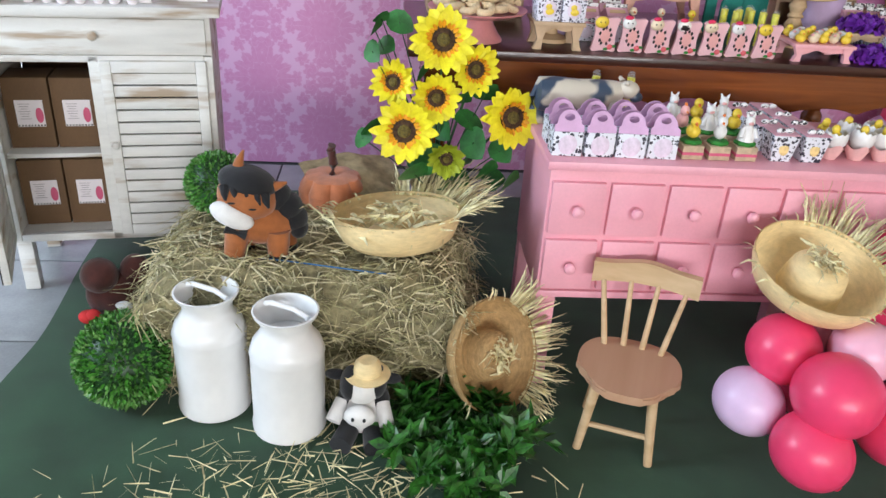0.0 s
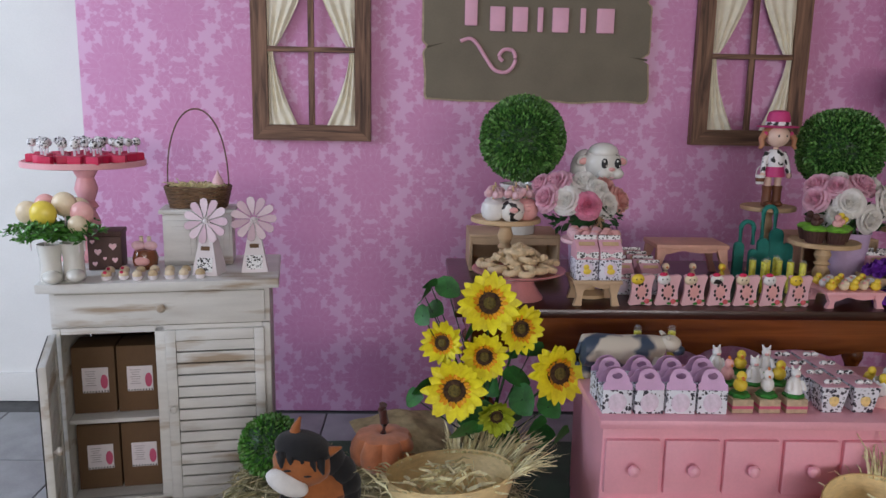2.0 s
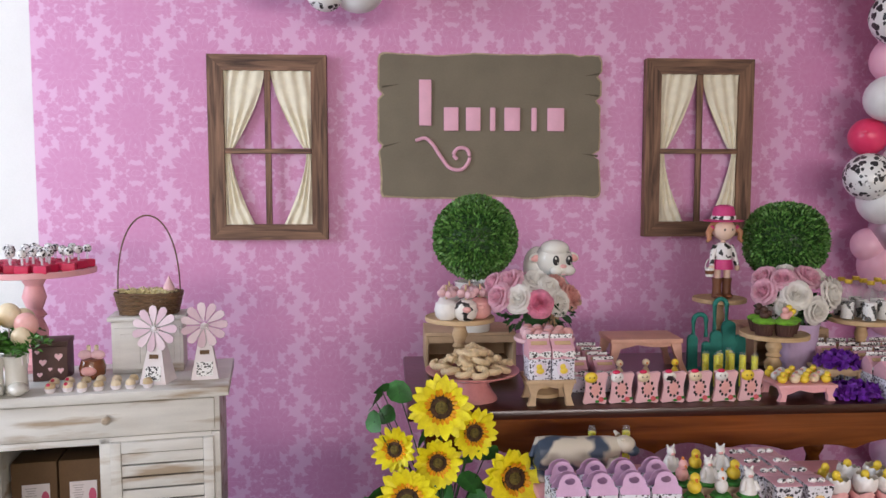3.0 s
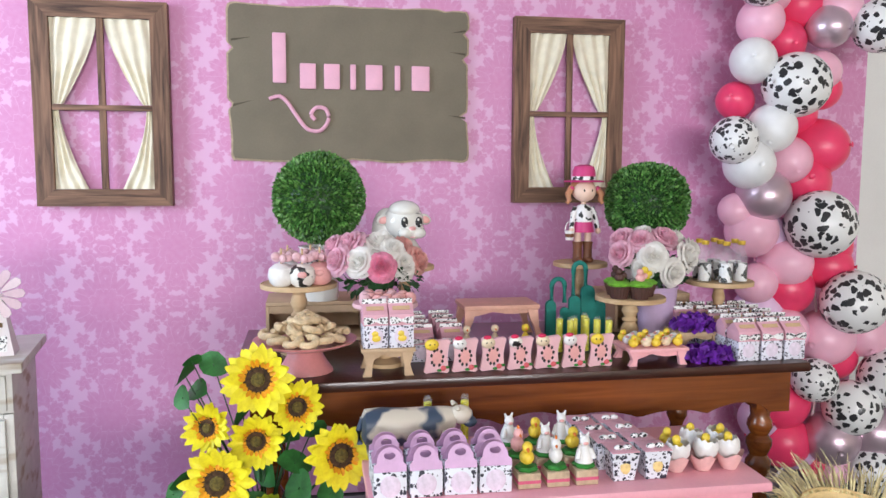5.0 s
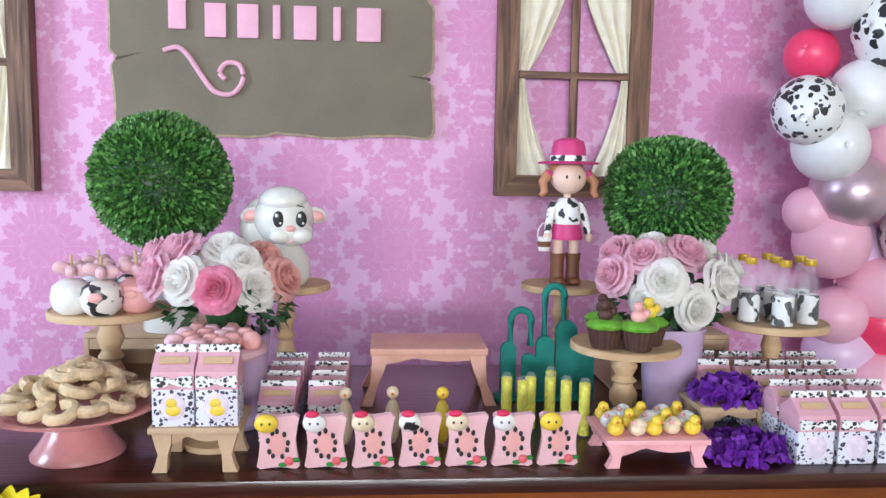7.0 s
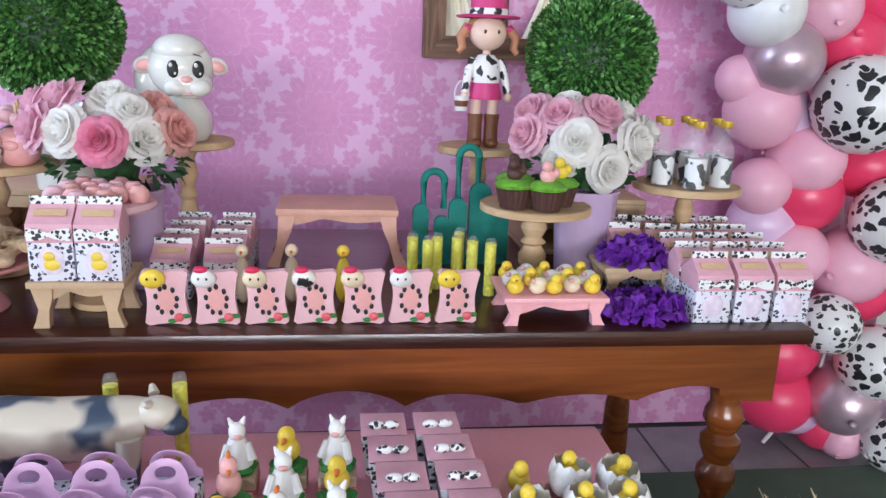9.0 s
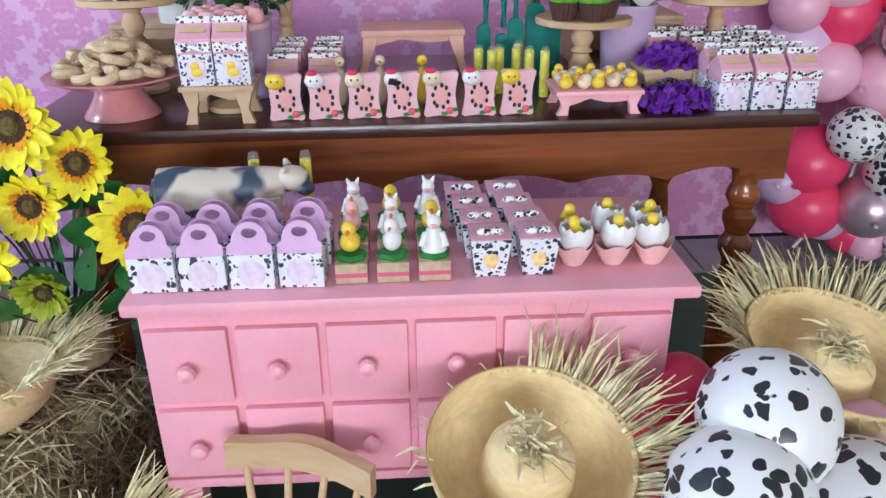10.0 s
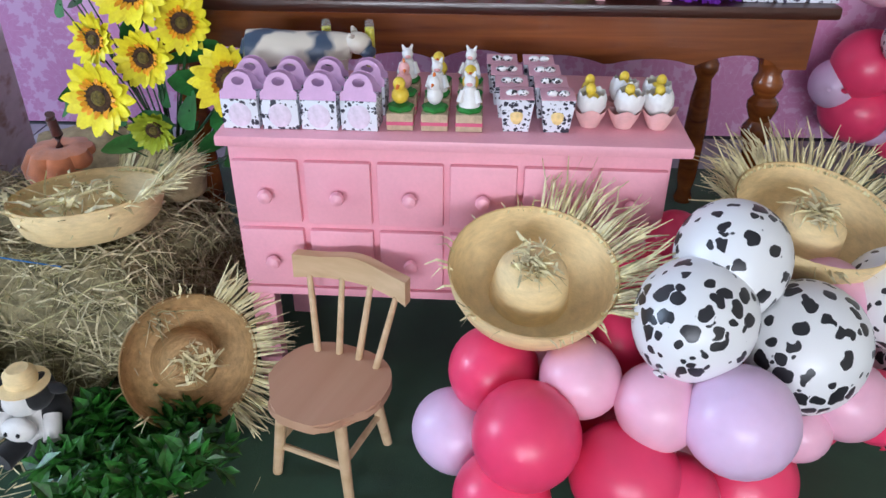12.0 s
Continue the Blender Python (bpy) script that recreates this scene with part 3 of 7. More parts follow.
# ---- name board ----
def sign_outline(w, h, wob):
    pts = []
    n = 60
    r = 0.035

    def side(p, q, notch):
        for i in range(n):
            u = i / n
            x, z = p[0] + (q[0] - p[0]) * u, p[1] + (q[1] - p[1]) * u
            d = wob * noise.noise(Vector((x * 7, z * 7, 1.7)))
            for c, deep in notch:
                d += deep * max(0, 1 - abs(u - c) / 0.035)
            nx, nz = (q[1] - p[1]), -(q[0] - p[0])
            L = math.hypot(nx, nz)
            e = min(u, 1 - u) * L
            d += 0.012 * max(0, 1 - e / 0.03) ** 2
            pts.append((x + nx / L * d, z + nz / L * d))
    side((-w / 2, -h / 2), (-w / 2, h / 2), [(0.36, 0.02), (0.72, 0.022)])
    side((-w / 2, h / 2), (w / 2, h / 2), [(0.9, 0.006)])
    side((w / 2, h / 2), (w / 2, -h / 2), [(0.15, 0.018), (0.32, 0.022), (0.70, 0.03)])
    side((w / 2, -h / 2), (-w / 2, -h / 2), [(0.5, 0.006)])
    return pts


sign = thing("name_board", pose(0.33, 2.985, 1.628), "taupe board with split edges and raised pink lettering bars", "sign")
part("back_edge", slab(B(), sign_outline(0.915, 0.585, 0.012), -0.002, 0.014), M_SIGN_EDGE, sign, "pale torn rim", smooth=False)
part("board", slab(B(), sign_outline(0.900, 0.572, 0.012), -0.008, -0.0025), M_SIGN, sign, smooth=False)
# Thin dark wedges on the board's face paint the shadow within its splits.
M_CRACK_SHADE = surface("crack_shade", (0.085, 0.070, 0.045), 0.9, 0.1)
for x, z, long, drop in ((-0.445, 0.155, 0.075, 0.012), (-0.443, -0.085, 0.075, 0.020), (0.443, 0.215, -0.060, -0.010), (0.443, 0.125, -0.065, 0.008), (0.443, -0.120, -0.070, 0.010)):
    part("crack", slab(B(), [(x, z - 0.0045), (x + long, z + drop), (x, z + 0.0045)], -0.0088, -0.0078), M_CRACK_SHADE, sign, "dark wedge for the shadow in a split of the board", smooth=False)
CURL = [(-0.31, -0.06), (-0.27, -0.05), (-0.24, -0.075), (-0.21, -0.12), (-0.17, -0.17), (-0.12, -0.175), (-0.09, -0.135), (-0.10, -0.095), (-0.135, -0.09), (-0.155, -0.115), (-0.14, -0.135)]


def smooth_line(pts, n=6):
    out = []
    for i in range(len(pts) - 1):
        p0, p1, p2, p3 = [Vector((*pts[min(max(j, 0), len(pts) - 1)], 0)) for j in (i - 1, i, i + 1, i + 2)]
        for s in range(n):
            u = s / n
            out.append(0.5 * ((2 * p1) + (p2 - p0) * u + (2 * p0 - 5 * p1 + 4 * p2 - p3) * u * u + (3 * p1 - p0 - 3 * p2 + p3) * u ** 3))
    out.append(Vector((*pts[-1], 0)))
    return [(p.x, p.y) for p in out]


part("flourish", tube(B(), [(x, -0.013, z) for x, z in smooth_line(CURL)], 0.0075, 0.0075, 8), M_LETTER, sign, "pink curl under the lettering")
for x, z0, z1, w in ((-0.27, 0.0, 0.185, 0.05), (-0.165, -0.02, 0.075, 0.06), (-0.075, -0.02, 0.075, 0.06), (0.005, -0.02, 0.075, 0.022), (0.085, -0.02, 0.075, 0.065),
                     (0.175, -0.02, 0.075, 0.022), (0.265, -0.02, 0.075, 0.07)):
    part("letter_bar", block(B(), x, -0.013, (z0 + z1) / 2, w, 0.01, z1 - z0, 0.0045), M_LETTER, sign)

# ---- balloons ----
BALLOON = {}
COLOUR_WORDS = {"red": "glossy raspberry red", "pink": "glossy pale pink", "lavender": "glossy pale lavender", "white": "glossy white",
                "silver": "shiny mauve chrome", "cow": "cow-patched white"}


def balloon(x, y, z, r, colour, group, where):
    key = colour
    if key not in BALLOON:
        prof = [(0.0, 1.02)] + [(math.sin(a) * (1.0 if a < 1.6 else 1.0 + 0.0 * a), math.cos(a) * (1.02 if a < 1.57 else 1.12)) for a in [0.16 * i for i in range(1, 19)]]
        prof += [(0.06, -1.13), (0.0, -1.135)]
        knot = lathe(B(), [(0.0, -1.136), (0.05, -1.14), (0.045, -1.17), (0.10, -1.23), (0.0, -1.2)], 14)
        BALLOON[key] = (mesh_of("balloon", lathe(B(), prof, 28), M_RUBBER[colour]), mesh_of("knot", knot, M_RUBBER[colour]))
    ob = new("balloon", BALLOON[key][0])
    new("knot", BALLOON[key][1]).parent = ob
    ob.matrix_basis = Matrix.Translation((x, y, z)) @ Euler((random.uniform(0.2, 1.2) + (0.6 if y > 2 else 0.2), random.uniform(-0.7, 0.7), random.uniform(0, 6.28))).to_matrix().to_4x4() @ Matrix.Scale(r * 0.97, 4)
    return tagged(ob, COLOUR_WORDS[colour] + " balloon in " + where, "balloon", group)


ARCH = {
    "white": [(1.83, 1.72, 0.09), (1.92, 1.47, 0.096), (1.83, 1.33, 0.10), (-0.53, 2.16, 0.10), (-0.20, 2.11, 0.10), (1.15, 2.30, 0.11)],
    "cow": [(1.99, 1.63, 0.126), (2.33, 1.86, 0.105), (1.74, 1.42, 0.093), (2.12, 1.10, 0.136), (2.29, 0.79, 0.129), (2.13, 0.48, 0.09), (2.30, 0.36, 0.115), (2.46, 0.47, 0.121),
            (-0.31, 2.07, 0.066), (1.81, 2.18, 0.117), (1.83, 2.02, 0.105), (2.42, 0.10, 0.1), (0.4, 2.34, 0.11)],
    "silver": [(2.15, 1.86, 0.085), (1.91, 1.21, 0.108), (2.26, 0.22, 0.115), (2.44, 0.24, 0.125), (0.66, 2.24, 0.08)],
    "red": [(2.01, 1.81, 0.093), (2.07, 1.95, 0.10), (2.19, 1.63, 0.083), (1.82, 1.58, 0.076), (2.08, 1.53, 0.086), (2.18, 1.40, 0.12), (2.13, 1.26, 0.112), (2.27, 1.0, 0.09),
            (2.25, 0.92, 0.10), (2.08, 0.83, 0.112), (2.30, 0.54, 0.105), (2.08, 0.36, 0.12), (2.09, 0.19, 0.118), (-0.06, 2.19, 0.06), (0.06, 2.2, 0.06), (1.31, 2.24, 0.075), (1.97, 2.15, 0.119), (2.26, 0.09, 0.085), (2.42, 0.62, 0.09)],
    "pink": [(1.89, 1.88, 0.092), (2.21, 1.93, 0.102), (2.15, 1.70, 0.08), (2.03, 1.35, 0.097), (1.89, 1.07, 0.107), (1.82, 1.15, 0.071), (2.05, 0.94, 0.103), (1.92, 0.86, 0.084),
             (2.24, 0.63, 0.12), (2.41, 0.65, 0.106), (2.31, 0.08, 0.08), (-0.34, 2.15, 0.088), (1.92, 1.99, 0.09), (1.55, 2.28, 0.1), (2.05, 0.66, 0.1), (0.9, 2.33, 0.11)],
    "lavender": [(2.17, 0.15, 0.097), (1.97, 0.74, 0.1), (2.0, 1.05, 0.09), (1.70, 2.3, 0.1), (0.2, 2.33, 0.1), (2.0, 0.28, 0.09)],
}
for colour, rows in ARCH.items():
    for i, (x, z, r) in enumerate(rows):
        depth = {"red": 2.80, "pink": 2.76, "lavender": 2.82, "white": 2.70, "cow": 2.66, "silver": 2.72}[colour]
        balloon(x, depth, max(z, r), r, colour, "balloon garland on the panel", "a garland on the panel")
LINE = [(2.05, 0.05), (2.2, 0.3), (2.2, 0.7), (2.1, 1.1), (2.0, 1.5), (2.05, 1.9), (1.85, 2.15), (1.3, 2.28), (0.7, 2.28), (0.1, 2.25), (-0.3, 2.15), (-0.53, 2.16)]
single("garland_strip", tube(B(), [(x, 2.76, z) for x, z in smooth_line(LINE, 5)], 0.006, 0.006, 6), M_PAPER, Matrix(), "thin white strip that the garland balloons hang on", "strip")
for x in (-0.5, 0.6, 1.7):
    single("garland_hook", tube(B(), [(x, 3.0, 2.3), (x, 2.76, 2.24)], 0.003, 0.003, 6), M_PAPER, Matrix(), "thin white cord tying the garland to the panel", "cord", "garland cords")
PILE = {
    "cow": [(1.180, 1.251, 0.518, 0.098), (1.112, 1.165, 0.455, 0.101), (1.310, 1.20, 0.382, 0.111), (1.521, 1.33, 0.391, 0.099), (1.62, 1.32, 0.25, 0.1)],
    "red": [(0.794, 1.199, 0.303, 0.082), (0.847, 1.057, 0.287, 0.092), (1.013, 1.28, 0.319, 0.084), (1.012, 1.06, 0.205, 0.092), (0.811, 1.03, 0.168, 0.084), (1.10, 1.05, 0.17, 0.075), (1.482, 1.22, 0.233, 0.066), (1.075, 1.42, 0.355, 0.067),
            (1.14, 1.45, 0.43, 0.06), (1.25, 1.15, 0.11, 0.1), (0.95, 1.25, 0.17, 0.1), (1.42, 1.35, 0.12, 0.1)],
    "pink": [(0.938, 1.146, 0.336, 0.071), (1.059, 1.10, 0.324, 0.072), (1.314, 1.14, 0.244, 0.058), (1.395, 1.17, 0.289, 0.073), (1.395, 1.34, 0.371, 0.088), (0.89, 1.26, 0.30, 0.055), (1.18, 1.30, 0.30, 0.11), (1.10, 1.22, 0.12, 0.1)],
    "lavender": [(0.726, 1.165, 0.189, 0.077), (1.178, 1.06, 0.333, 0.093), (0.98, 1.33, 0.27, 0.08)],
}
for colour, rows in PILE.items():
    for x, y, z, r in rows:
        balloon(x, y, z, r, colour, "balloon cluster on the carpet", "a pile on carpet")


# ---- straw hats ----
def straw_hat(m, R, label, fringe=(0.0, 6.28), count=150, long=0.10, crown=0.10, rise=0.08, fray=45, weave=None):
    t = thing("straw_hat", m, label, "hat", "straw hats")
    c = crown
    prof = [(R * 1.0, rise), (R * 0.965, rise * 0.66), (R * 0.89, rise * 0.32), (R * 0.76, 0.010), (R * 0.58, 0.0), (R * 0.48, 0.004), (R * 0.455, c * 0.4), (R * 0.42, c * 0.72), (R * 0.34, c * 0.92), (R * 0.20, c * 1.0), (0.0, c * 1.0)]
    low = [(r, z - 0.005) for r, z in prof]
    bm = B()
    up = prof + []
    lathe(bm, up[:-1] + [(0.0001, c * 1.0)], 40, cap=False)
    lathe(bm, list(reversed(low[:-1])) + [(R * 0.985, rise)], 40, cap=False)
    part("hat_body", bm, weave or M_STRAWHAT, t, smooth=True)
    n = fray
    b, w = spray(n, R * 0.93, R * 0.99, 0.1, 0.75)
    b[:, 2] = rise * 0.9
    strips("frayed_edge", b, w, rng.uniform(0.015, 0.05, n), rng.uniform(0.002, 0.006, n), M_STRAW, t, "short frayed straw ends", "stuff", bend=0.2)
    n = int(count * 1.7)
    a0, a1 = fringe
    b, w = spray(n, R * 0.95, R * 0.995, 0.35, 1.0, a0, a1, 0.13)
    b[:, 2] = rise * 0.9
    strips("fringe", b, w, rng.uniform(long * 0.4, long, n), rng.uniform(0.0022, 0.0052, n), M_STRAW, t, "long loose straw fringe", "stuff", bend=0.15)
    b, w = spray(90, 0.0, R * 0.30, -0.3, 0.35)
    b[:, 2] = c * 1.0 + 0.004
    w = rng.normal(size=(90, 3)) * np.array([1, 1, 0.15])
    w /= np.linalg.norm(w, axis=1)[:, None]
    strips("crown_straw", b, w, rng.uniform(0.012, 0.045, 90), rng.uniform(0.003, 0.007, 90), M_STRAW, t, kind="stuff", bend=0.2)
    return t


straw_hat(pose(0.852, 1.272, 0.412, 17, 3, 0), 0.146, "upturned-brim straw hat lying on pink balloons", (-0.6, 1.5), 120, 0.13, 0.09, 0.078)
straw_hat(pose(1.372, 1.44, 0.428, 12, 6, 0), 0.150, "frayed straw hat resting on cow-patch balloons", (-0.3, 3.3), 210, 0.115, 0.09, 0.09)
straw_hat(pose(-0.052, 1.535, 0.372, -7, -4, 0), 0.155, "frayed straw hat resting on the hay bale", (-0.5, 1.6), 150, 0.14, 0.085, 0.085)
straw_hat(Matrix.Translation((0.152, 1.375, 0.155)) @ Euler((radians(66), 0, radians(42))).to_matrix().to_4x4(), 0.14, "straw hat leaning against the hay bale", (-1.3, 0.9), 130, 0.11, 0.07, 0.06, weave=M_STRAWHAT_BROWN)

n = 80
p = np.stack([rng.normal(-0.06, 0.06, n), rng.normal(1.49, 0.03, n), rng.uniform(0.44, 0.465, n)], 1)
w = rng.normal(size=(n, 3)) * np.array([1, 1, 0.35]) + np.array([0.3, 0, 0.1])
w /= np.linalg.norm(w, axis=1)[:, None]
tagged(strips("straw_heap", p, w, rng.uniform(0.03, 0.09, n), rng.uniform(0.004, 0.010, n), M_STRAW, None, "heap of loose straw lying in the hat", "stuff", bend=0.2), category="straw")

# ---- hay bale ----
def hay_bale():
    t = thing("hay_bale", pose(-0.25, 1.62, 0), "loose shaggy bale of dry hay on the carpet", "hay bale")
    bm = B()
    bmesh.ops.create_cube(bm, size=1)
    bmesh.ops.subdivide_edges(bm, edges=bm.edges[:], cuts=22, use_grid_fill=True)
    for v in bm.verts:
        p = v.co.copy()
        q = Vector((math.copysign(abs(2 * p.x) ** 0.95, p.x) / 2, p.y, p.z))
        n = noise.noise_vector(p * 5) * 0.045 + noise.noise_vector(p * 22) * 0.014
        round_off = 1 - 0.16 * (abs(2 * p.x) ** 4) * (abs(2 * p.z) ** 4) - 0.12 * (abs(2 * p.y) ** 4) * (abs(2 * p.z) ** 4)
        flare = 1 + 0.07 * (0.5 - p.z)
        v.co = (q.x * 0.74 * round_off * flare + n.x - 0.012, q.y * 0.44 * round_off * flare + n.y, max(0.004, 0.172 + p.z * 0.34 + n.z * 0.7))
    pts = np.array([v.co for v in bm.verts])
    bm.normal_update()
    nrm = np.array([v.normal for v in bm.verts])
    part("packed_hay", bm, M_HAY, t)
    n = 15000
    i = rng.integers(0, len(pts), n)
    base = pts[i] + rng.normal(size=(n, 3)) * 0.012
    a = rng.normal(size=(n, 3)) * np.array([1.3, 0.9, 0.8])
    way = a - nrm[i] * (np.sum(a * nrm[i], 1))[:, None] * 0.75
    way /= np.linalg.norm(way, axis=1)[:, None]
    base[:, 2] = np.maximum(base[:, 2], 0.012)
    half = n // 2
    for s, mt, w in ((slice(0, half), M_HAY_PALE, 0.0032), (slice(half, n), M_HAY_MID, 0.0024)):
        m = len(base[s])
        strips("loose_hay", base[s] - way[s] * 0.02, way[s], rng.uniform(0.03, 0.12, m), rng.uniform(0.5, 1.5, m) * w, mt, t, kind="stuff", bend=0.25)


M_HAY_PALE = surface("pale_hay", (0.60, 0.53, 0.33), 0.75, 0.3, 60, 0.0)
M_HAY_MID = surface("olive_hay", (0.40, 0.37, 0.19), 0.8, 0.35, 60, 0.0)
hay_bale()
single("blue_twine", tube(B(), [(-0.42, 1.48, 0.352), (-0.3, 1.45, 0.356), (-0.18, 1.43, 0.352), (-0.08, 1.42, 0.345)], 0.0018, 0.0018, 6), surface("blue_twine", (0.03, 0.14, 0.34), 0.7), Matrix(), "thin blue baler twine across the hay bale", "twine")
n = 420
xy = np.stack([rng.normal(-0.22, 0.22, n), rng.normal(1.08, 0.10, n), np.full(n, 0.016)], 1)
w = rng.normal(size=(n, 3))
w[:, 2] = rng.uniform(-0.05, 0.1, n)
w /= np.linalg.norm(w, axis=1)[:, None]
tagged(strips("loose_straw", xy, w, rng.uniform(0.02, 0.08, n), rng.uniform(0.0015, 0.004, n), M_STRAW, None, "loose straw scattered over the green carpet", "stuff"), category="straw")

# ---- plush animals, pumpkin ----
M_BROWN = surface("brown_felt", (0.36, 0.115, 0.03), 0.9, 0.12, 40, 0.3, 500, sheen=0.3)
M_BLACKFELT = surface("black_felt", (0.012, 0.012, 0.014), 0.95, 0.2, 40, 0.3, 500, sheen=0.2)
M_WHITEFELT = surface("white_felt", (0.78, 0.76, 0.74), 0.9, 0.05, 40, 0.3, 500, sheen=0.2)
M_ORANGE = surface("terracotta_felt", (0.52, 0.17, 0.07), 0.9, 0.12, 30, 0.3, 500, sheen=0.3)
M_MAROON = surface("maroon_felt", (0.070, 0.017, 0.012), 0.95, 0.2, 40, 0.3, 500, sheen=0.3)
M_REDFELT = surface("red_felt", (0.6, 0.03, 0.03), 0.9, 0.1, 40, 0.3, 500)


def toy_horse():
    br, bl, wh = B(), B(), B()
    orb(br, 0.018, 0.0, 0.092, 0.080, 0.056, 0.054)
    orb(br, -0.014, -0.012, 0.168, 0.074, 0.060, 0.058, m=Euler((0, 0.3, 0)).to_matrix())
    orb(br, -0.040, -0.040, 0.145, 0.050, 0.034, 0.036, m=Euler((0, 0.45, 0)).to_matrix())
    for x, y in ((-0.045, -0.034), (-0.02, 0.032), (0.062, -0.032), (0.08, 0.03)):
        tube(br, [(x * 0.9, y, 0.085), (x - 0.006, y - 0.006, 0.022)], 0.031, 0.026, 14)
        tube(bl, [(x - 0.006, y - 0.006, 0.024), (x - 0.008, y - 0.008, 0.0)], 0.0275, 0.029, 14)
    orb(wh, -0.048, -0.058, 0.137, 0.056, 0.026, 0.029, m=Euler((0, 0.5, 0)).to_matrix())
    orb(bl, -0.012, -0.006, 0.203, 0.072, 0.060, 0.040, m=Euler((0, 0.28, 0)).to_matrix())
    for x0, z0, x1, z1 in ((-0.062, 0.208, -0.060, 0.178), (-0.040, 0.210, -0.036, 0.182), (-0.016, 0.205, -0.004, 0.172), (0.008, 0.196, 0.020, 0.166), (0.030, 0.186, 0.040, 0.158)):
        tube(bl, [(x0, -0.046, z0), ((x0 + x1) / 2, -0.060, (z0 + z1) / 2), (x1, -0.062, z1)], 0.014, 0.003, 8)
    tube(br, [(-0.034, 0.0, 0.226), (-0.030, -0.004, 0.255), (-0.018, -0.006, 0.284)], 0.020, 0.003, 10)
    tube(br, [(0.040, -0.012, 0.190), (0.062, -0.018, 0.200), (0.082, -0.020, 0.208)], 0.017, 0.003, 10)
    for x, z, r in ((0.056, 0.160, 0.036), (0.082, 0.132, 0.036), (0.098, 0.100, 0.032), (0.106, 0.074, 0.024)):
        orb(bl, x, 0.008, z, r, 0.040, r * 1.05, 14, 10)
    for q in (-1, 1):
        tube(bl, [(-0.040, -0.066, 0.096), (-0.040 + q * 0.024, -0.066, 0.098 - 0.010 * q)], 0.005, 0.014, 8)
    orb(bl, -0.046, -0.070, 0.174, 0.010, 0.003, 0.0025, 10, 6)
    orb(bl, 0.002, -0.070, 0.158, 0.010, 0.003, 0.0025, 10, 6)
    return many("toy_horse", [(br, M_BROWN), (bl, M_BLACKFELT), (wh, M_WHITEFELT)], pose(-0.392, 1.52, 0.335, 0, 0, 4) @ Matrix.Scale(0.95, 4), "brown felt toy horse with a black mane on hay", "toy horse")


toy_horse()


def pumpkin():
    t = thing("pumpkin", pose(-0.228, 1.775, 0.345) @ Matrix.Diagonal((0.85, 0.85, 0.95, 1)), "padded terracotta fabric pumpkin sitting on hay", "pumpkin")
    bm = lathe(B(), [(0.02, 0.004), (0.07, 0.008), (0.105, 0.04), (0.108, 0.07), (0.085, 0.105), (0.04, 0.115), (0.012, 0.108), (0, 0.105)], 48)
    for v in bm.verts:
        a = math.atan2(v.co.y, v.co.x)
        k = 1 - 0.10 * (1 - abs(math.sin(a * 4))) ** 2
        v.co.x, v.co.y = v.co.x * k, v.co.y * k
    part("body", bm, M_ORANGE, t)
    part("stem", tube(B(), [(0, 0, 0.10), (0.004, 0, 0.14), (-0.004, 0, 0.18), (0.0, -0.004, 0.195)], 0.016, 0.013, 12), M_MAROON, t, "dark brown felt stem")
    return t


pumpkin()
M_BURLAP = surface("burlap", (0.34, 0.26, 0.14), 0.95, 0.2, 40, 0.8, 420)
bm = B()
bmesh.ops.create_grid(bm, x_segments=16, y_segments=12, size=0.5)
for v in bm.verts:
    x, y = v.co.x * 0.26, v.co.y * 0.2
    v.co = (x, y, 0.012 * noise.noise(Vector((x * 16, y * 16, 0))) + 0.115 - 0.5 * (x * x + y * y) * 2)
single("burlap_cloth", bm, M_BURLAP, pose(-0.18, 1.84, 0.33, 12, 0, 20), "olive burlap cloth draped behind the pumpkin", "cloth")


def cow_plush():
    w, k, s = B(), B(), B()
    orb(w, 0, 0, 0.06, 0.05, 0.045, 0.06)
    orb(k, -0.035, 0.012, 0.075, 0.026, 0.04, 0.045)
    orb(k, 0.035, 0.012, 0.075, 0.026, 0.04, 0.045)
    orb(w, 0, -0.018, 0.145, 0.045, 0.043, 0.045)
    orb(k, -0.026, -0.02, 0.15, 0.024, 0.042, 0.038)
    orb(k, 0.034, -0.008, 0.15, 0.022, 0.04, 0.038)
    orb(w, 0, -0.055, 0.085, 0.036, 0.022, 0.026)
    for x in (-0.013, 0.013):
        orb(k, x, -0.076, 0.09, 0.004, 0.004, 0.005, 8, 6)
    for s0 in (-1, 1):
        tube(k, [(s0 * 0.025, -0.02, 0.025), (s0 * 0.04, -0.085, 0.02)], 0.024, 0.026, 12)
        orb(k, s0 * 0.062, 0.0, 0.155, 0.026, 0.01, 0.014)
        tube(w, [(s0 * 0.045, -0.01, 0.09), (s0 * 0.062, -0.05, 0.06)], 0.018, 0.018, 10)
    lathe(s, [(0.05, 0), (0.052, 0.004), (0.032, 0.008), (0.03, 0.03), (0.02, 0.04), (0, 0.04)], 20, 0.012, -0.02, 0.175)
    return many("cow_plush", [(w, M_WHITEFELT), (k, M_BLACKFELT), (s, M_STRAWHAT)], pose(-0.126, 1.27, 0.008, 0, 0, -6), "black and white cow plush wearing a straw hat", "toy cow")


cow_plush()
r, d, wv = B(), B(), B()
orb(d, 0, 0, 0.075, 0.075, 0.06, 0.075)
orb(d, -0.02, -0.03, 0.15, 0.05, 0.045, 0.05)
orb(d, 0.06, 0.02, 0.13, 0.045, 0.04, 0.06)
